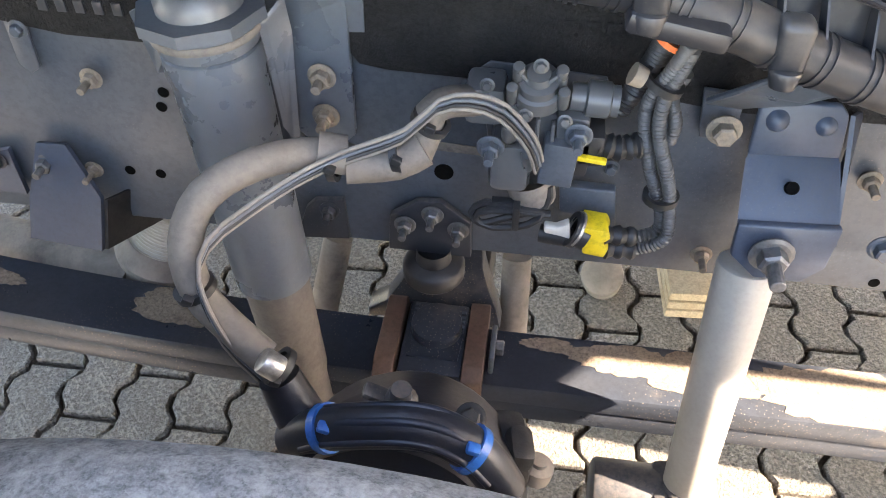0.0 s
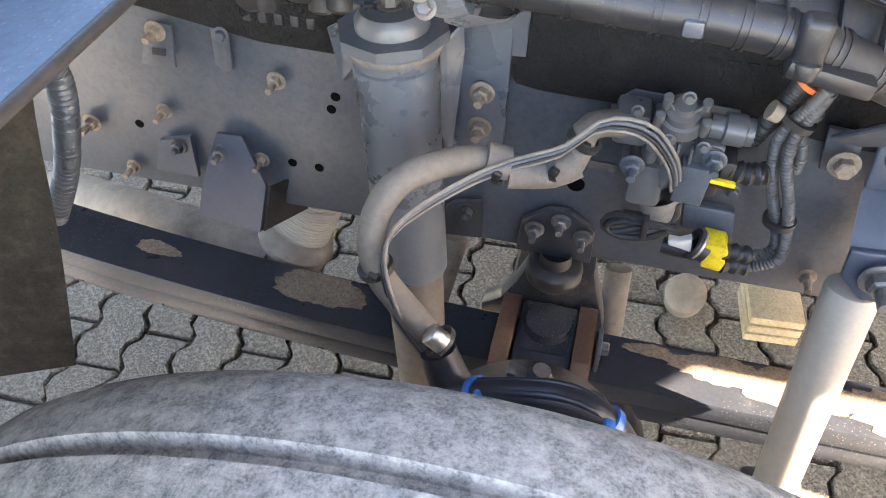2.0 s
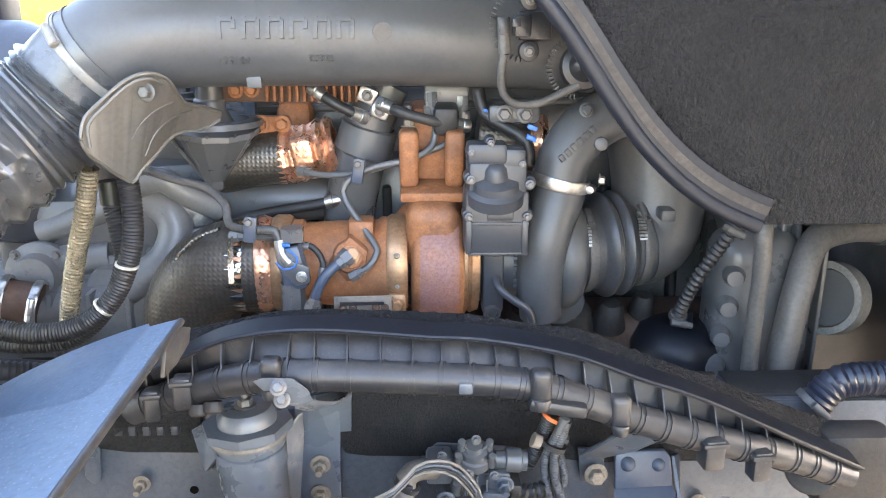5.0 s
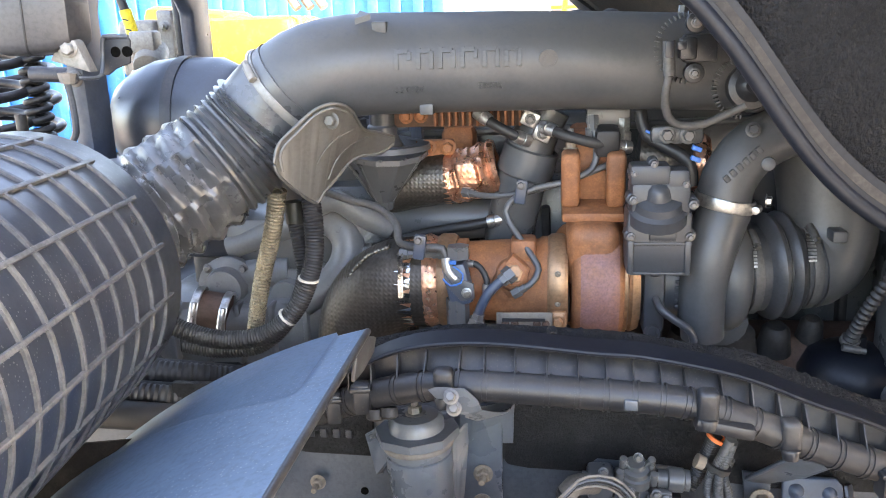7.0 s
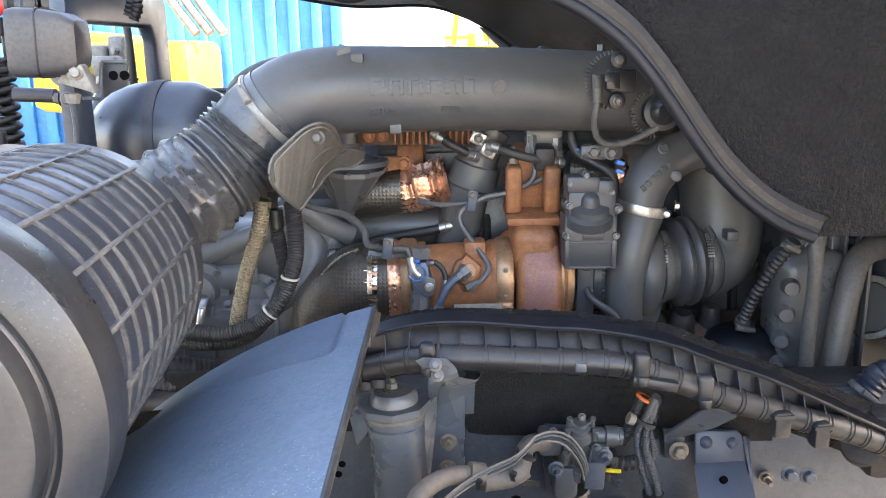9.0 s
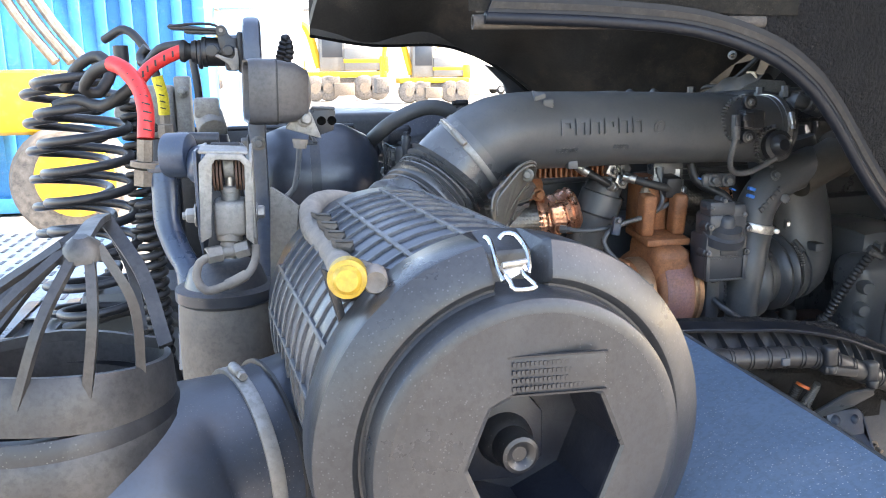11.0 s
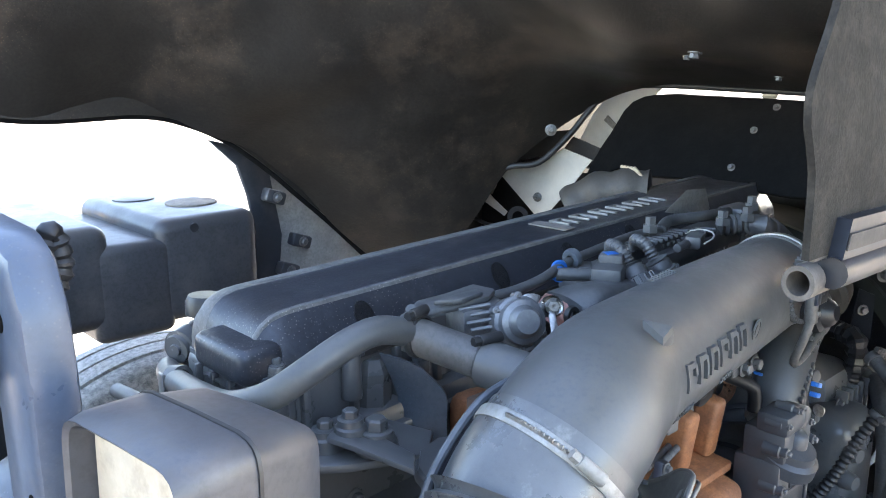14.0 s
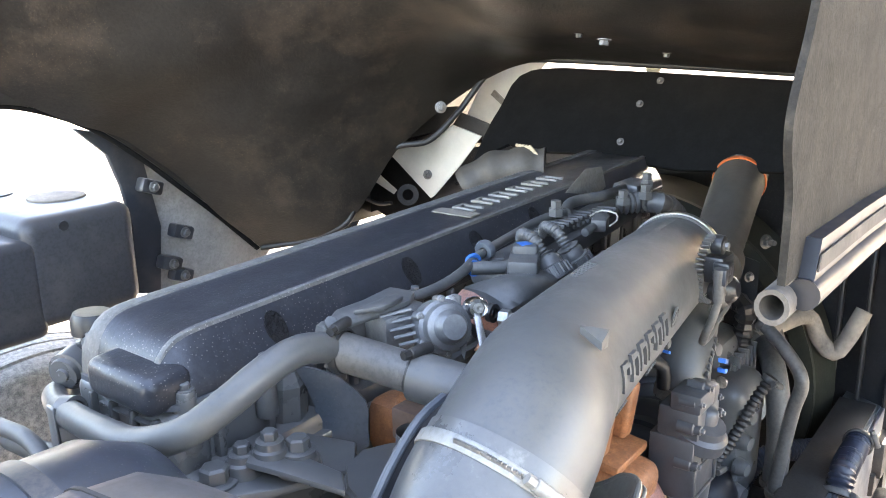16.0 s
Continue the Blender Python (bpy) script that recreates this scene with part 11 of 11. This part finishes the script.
def machine(x, y, s, label):
    """A yellow earth mover: chassis, cab, arm, four tyres."""
    m = thing("earth_mover", label, "construction machine", (x, y, 0), "machines in the yard")
    part("undercarriage", box((x, y, 0.72 * s), (3.0 * s, 1.3, 0.34 * s), 0.06), M_DUSTRUB, m)
    part("deck", box((x, y, 1.02 * s), (3.3 * s, 1.6, 0.24 * s), 0.05), M_YELLOW, m, "yellow deck band")
    part("engine_hood", box((x + 0.8 * s, y, 1.62 * s), (1.7 * s, 1.4, 0.9 * s), 0.10), M_OLDALU, m)
    part("hood_band", box((x + 0.8 * s, y, 1.55 * s), (1.74 * s, 1.44, 0.16 * s), 0.04), M_YELLOW, m)
    part("counterweight", box((x + 1.55 * s, y, 1.4 * s), (0.4 * s, 1.5, 0.7 * s), 0.12), M_YELLOW, m)
    part("operator_cab", box((x - 0.5 * s, y, 1.95 * s), (1.0 * s, 1.2, 1.6 * s), 0.06), M_OLDALU, m)
    part("cab_window", box((x - 0.5 * s, y - 0.62, 2.15 * s), (0.8 * s, 0.04, 0.9 * s), 0.02), M_GLOSS, m)
    part("cab_roof", box((x - 0.5 * s, y, 2.8 * s), (1.15 * s, 1.35, 0.12), 0.03), M_YELLOW, m)
    part("arm", tube([(x - 1.0 * s, y, 1.3 * s), (x - 1.5 * s, y, 2.9 * s), (x - 2.3 * s, y, 2.7 * s)], 0.15 * s, 8, 0.2), M_YELLOW, m)
    part("dipper", tube([(x - 2.2 * s, y, 2.8 * s), (x - 2.4 * s, y, 1.2 * s)], 0.11 * s, 8, 0.2), M_YELLOW, m)
    part("bucket", box((x - 2.45 * s, y, 0.8 * s), (0.6 * s, 1.2, 0.7 * s), 0.08), M_DUSTRUB, m)
    part("blade", box((x - 0.1 * s, y - 1.0, 0.45 * s), (0.8 * s, 0.12, 0.5 * s), 0.04), M_BOLTTAN, m)
    part("step", box((x - 0.5 * s, y - 0.85, 0.75 * s), (0.5 * s, 0.2, 0.4 * s), 0.03), M_DUSTRUB, m)
    part("rail", tube([(x + 0.1 * s, y - 0.7, 2.1 * s), (x + 0.1 * s, y - 0.7, 2.5 * s), (x + 1.4 * s, y - 0.7, 2.5 * s), (x + 1.4 * s, y - 0.7, 2.1 * s)], 0.03, 6, 0.2), M_YELLOW, m)
    for dx in (-1.25, -0.72, 0.72, 1.25):
        w = part("wheel", lathe((x + dx * s, y - 0.95, 0.5 * s), (x + dx * s, y - 0.55, 0.5 * s), [(0, 0), (0, 0.3 * s), (0.1, 0.45 * s), (0.3, 0.5 * s), (0.8, 0.5 * s), (1, 0.44 * s), (1, 0)], 28), M_DUSTRUB, m)
        part("hub", cyl((x + dx * s, y - 0.97, 0.5 * s), (x + dx * s, y - 0.9, 0.5 * s), 0.2 * s, seg=20), M_BOLTTAN, w)
    return m


machine(8.2, 44.0, 1.15, "yellow wheeled excavator in glaring sunlight")
machine(4.0, 50.0, 1.5, "tall yellow excavator in glaring sunlight")
machine(-0.5, 60.0, 1.5, "yellow earth mover parked far off")

# yellow loader beside the truck
ld = thing("wheel_loader", "large yellow wheel loader with a muddy tyre", "wheel loader", (-3.5, 8.5, 0))
part("fender", box((-3.35, 8.6, 1.32), (1.15, 1.3, 0.62), 0.10), M_YELLOW, ld)
part("hood", box((-4.2, 9.0, 1.3), (1.0, 1.0, 0.9), 0.12, (0, 6, 0)), M_YELLOW, ld)
part("hitch", box((-2.98, 8.4, 0.75), (0.12, 0.5, 0.6), 0.02), M_RUST, ld, "rusty hitch plate")
w = part("tyre", lathe((-2.62, 7.6, 0.56), (-2.62, 8.1, 0.56), [(0, 0), (0, 0.3), (0.08, 0.5), (0.3, 0.56), (0.8, 0.56), (1, 0.5), (1, 0)], 40), M_DUSTRUB, ld, "muddy tyre")
part("rim", cyl((-2.55, 7.56, 0.62), (-2.55, 7.7, 0.62), 0.36, seg=30), M_YELLOW, w)
for k in range(3):
    part("boom_bar", tube([(-2.75 + k * 0.14, 8.2, 1.7), (-3.05 + k * 0.14, 8.3, 2.1), (-3.4 + k * 0.14, 8.4, 2.7)], 0.05, 8, 0.1), M_DUSTRUB, ld)


def vehicle(x, y, yaw, size, paint, label, name, category, van=False):
    L, W, H = size
    v = thing(name, label, category, (x, y, 0), "parked vehicles")
    m = pose(x, y, 0, 0, 0, yaw)

    def put(nm, bm, mt, lb="", parent=v):
        bmesh.ops.transform(bm, matrix=m, verts=bm.verts)
        return part(nm, bm, mt, parent, lb)
    lower = slab(xz(-W / 2, [(-L / 2, 0.35), (-L / 2, 0.95), (-L / 2 + 0.1, 1.0), (L * 0.3, 1.0), (L / 2 - 0.1, 0.85), (L / 2, 0.6), (L / 2, 0.35)]), (0, W, 0), 0.05)
    put("body", lower, paint)
    roof = [(-L / 2 + 0.05, 1.0), (-L / 2 + 0.12, H), (L * (0.22 if van else 0.08), H), (L * 0.33, 1.0)]
    put("cabin", slab(xz(-W / 2 + 0.06, roof), (0, W - 0.12, 0), 0.05), paint)
    put("side_window", slab(xz(-W / 2 + 0.05, [(-L * (0.05 if van else 0.35), 1.08), (-L * (0.05 if van else 0.33), H - 0.12), (L * 0.10, H - 0.12), (L * 0.24, 1.08)]), (0, 0.02, 0)), M_GLOSS)
    for dx in (-L * 0.31, L * 0.31):
        for s in (-1, 1):
            w = put("wheel", lathe((dx, s * (W / 2 - 0.2), 0.34), (dx, s * (W / 2 + 0.01), 0.34), [(0, 0), (0, 0.30), (0.2, 0.34), (0.8, 0.34), (1, 0.28), (1, 0)], 24), M_TYREDARK)
            put("rim", cyl((dx, s * (W / 2 - 0.02), 0.34), (dx, s * (W / 2 + 0.02), 0.34), 0.19, seg=18), M_ALU, parent=w)
    for s in (-1, 1):
        put("headlight", box((L / 2 - 0.04, s * (W / 2 - 0.25), 0.72), (0.08, 0.3, 0.14), 0.03), M_CLEAR)
    return v


vehicle(14.4, 58.5, 182, (5.2, 1.95, 2.3), M_WHITE, "white panel van parked in the yard", "panel_van", "van", True)
vehicle(12.4, 33.2, 190, (4.3, 1.85, 1.7), M_STEEL, "silver off-road car parked in the yard", "parked_car", "car")
tr = thing("yard_tractor", "small orange yard tractor", "tractor", (15.6, 49.5, 0))
part("body", box((15.6, 49.8, 1.1), (2.2, 1.3, 0.9), 0.1), M_ORANGE, tr)
part("cab", box((15.1, 49.8, 2.0), (1.0, 1.2, 0.9), 0.08), M_GLOSS, tr)
for dx in (-0.7, 0.8):
    part("wheel", lathe((15.6 + dx, 49.0, 0.55), (15.6 + dx, 49.3, 0.55), [(0, 0), (0, 0.4), (0.3, 0.55), (0.8, 0.55), (1, 0.42), (1, 0)], 26), M_TYREDARK, tr)

# pale building line far off
bl = thing("far_building", "pale sunlit warehouse across the yard", "warehouse", (6, 88, 0))
part("wall", box((6, 90, 4), (120, 6, 8), 0.05), M_WHITE, bl)
part("roof", box((6, 90, 8.1), (121, 7, 0.3), 0.05), M_OLDALU, bl)

# timber crate beyond the rail
cr = thing("timber_block", "pale timber crate lying in the sun under the truck", "timber crate", (0.364, 1.226, 0.050))
c0 = V((0.350, 1.178, 0.100))
for k in range(3):
    part("board", box(c0 + V(0, 0.02, -0.045 + k * 0.026), (0.11, 0.14, 0.021), 0.004, (0, 0, 4)), M_WOOD, cr)
bk = thing("plastic_bucket", "dusty cylindrical plastic part under the rail", "container", (0.154, 1.135, 0.150))
part("body", cyl((0.159, 1.118, 0.160), (0.181, 1.246, 0.000), 0.042, 0.04, 28, 0.004), M_DUSTRUB, bk)

# ---- block paving ----
PV_L, PV_W = 0.2245, 0.1120


def paver_mesh(seed, stone):
    """One zigzag-sided paving block with a worn bevel."""
    rnd = random.Random(seed)
    j = 0.0042
    # the long sides step to and fro twice, so that half-shifted neighbours fit
    ys = [-0.5, -0.43, -0.32, -0.18, -0.07, 0.07, 0.18, 0.32, 0.43, 0.5]
    sh = [0.010, 0.010, -0.010, -0.010, 0.010, 0.010, -0.010, -0.010, 0.010, 0.010]
    left = [(-PV_W / 2 + s + j, y * (PV_L - 2 * j)) for y, s in zip(ys, sh)]
    right = [(PV_W / 2 + s - j, y * (PV_L - 2 * j)) for y, s in zip(ys, sh)]
    out = right + left[::-1]
    bm = bmesh.new()
    top = [bm.verts.new((x * 0.94 + rnd.uniform(-0.0022, 0.0022), y * 0.965 + rnd.uniform(-0.0022, 0.0022), 0.0)) for x, y in out]
    edge = [bm.verts.new((x + rnd.uniform(-0.0026, 0.0026), y + rnd.uniform(-0.0026, 0.0026), -0.006)) for x, y in out]
    low = [bm.verts.new((v.co.x, v.co.y, -0.029)) for v in edge]
    bm.faces.new(top)
    n = len(out)
    for k in range(n):
        q = (k + 1) % n
        bm.faces.new((top[k], edge[k], edge[q], top[q]))
        bm.faces.new((edge[k], low[k], low[q], edge[q]))
    bmesh.ops.recalc_face_normals(bm, faces=bm.faces)
    me = bpy.data.meshes.new("paver")
    bm.to_mesh(me)
    bm.free()
    me.materials.append(stone)
    return me


pave = thing("block_paving", "grey zigzag concrete block paving under the truck", "paving", (0, 1.2, 0), kind="structure")
part("joint_bed", slab([(-2.6, 0.0, -0.029), (1.6, 0.0, -0.029), (1.6, 3.4, -0.029), (-2.6, 3.4, -0.029)], (0, 0, 0.008)), M_SOIL, pave, "dark gritty joints", smooth=False)
PAVERS = [paver_mesh(k, M_PAVER) for k in range(8)]
LIGHTER_PAVERS = [paver_mesh(k, M_LIGHTERPAVER) for k in range(8)]
prnd = random.Random(5)
PROT = radians(1.0)
rest = []
for a in range(-22, 14):
    for b in range(0, 15):
        x = -0.01 + a * PV_W
        y = 0.10 + b * PV_L + (a % 2) * PV_L / 2
        m = Matrix.Translation((x * math.cos(PROT) - y * math.sin(PROT), x * math.sin(PROT) + y * math.cos(PROT), prnd.uniform(-0.003, 0.001))) @ pose(0, 0, 0, prnd.uniform(-0.4, 0.4), prnd.uniform(-0.4, 0.4), 1.0 + prnd.uniform(-0.5, 0.5))
        me = prnd.choice(LIGHTER_PAVERS if x - 0.35 * y + prnd.uniform(-0.12, 0.12) > -0.42 and y > 0.35 else PAVERS)
        if -1.5 < x < 0.8 and 0.2 < y < 2.1:
            ob = new("paver", me)
            ob.parent = pave
            ob.matrix_parent_inverse = Matrix.Translation(-Vector(pave.location))
            ob.matrix_basis = m
        else:
            rest.append((me, m))
bm = bmesh.new()
for me, m in rest:
    k = len(bm.verts)
    bm.from_mesh(me)
    bm.verts.ensure_lookup_table()
    for v in bm.verts[k:]:
        v.co = m @ v.co
tagged(part("outer_pavers", bm, M_PAVER, pave, smooth=False), kind="stuff")
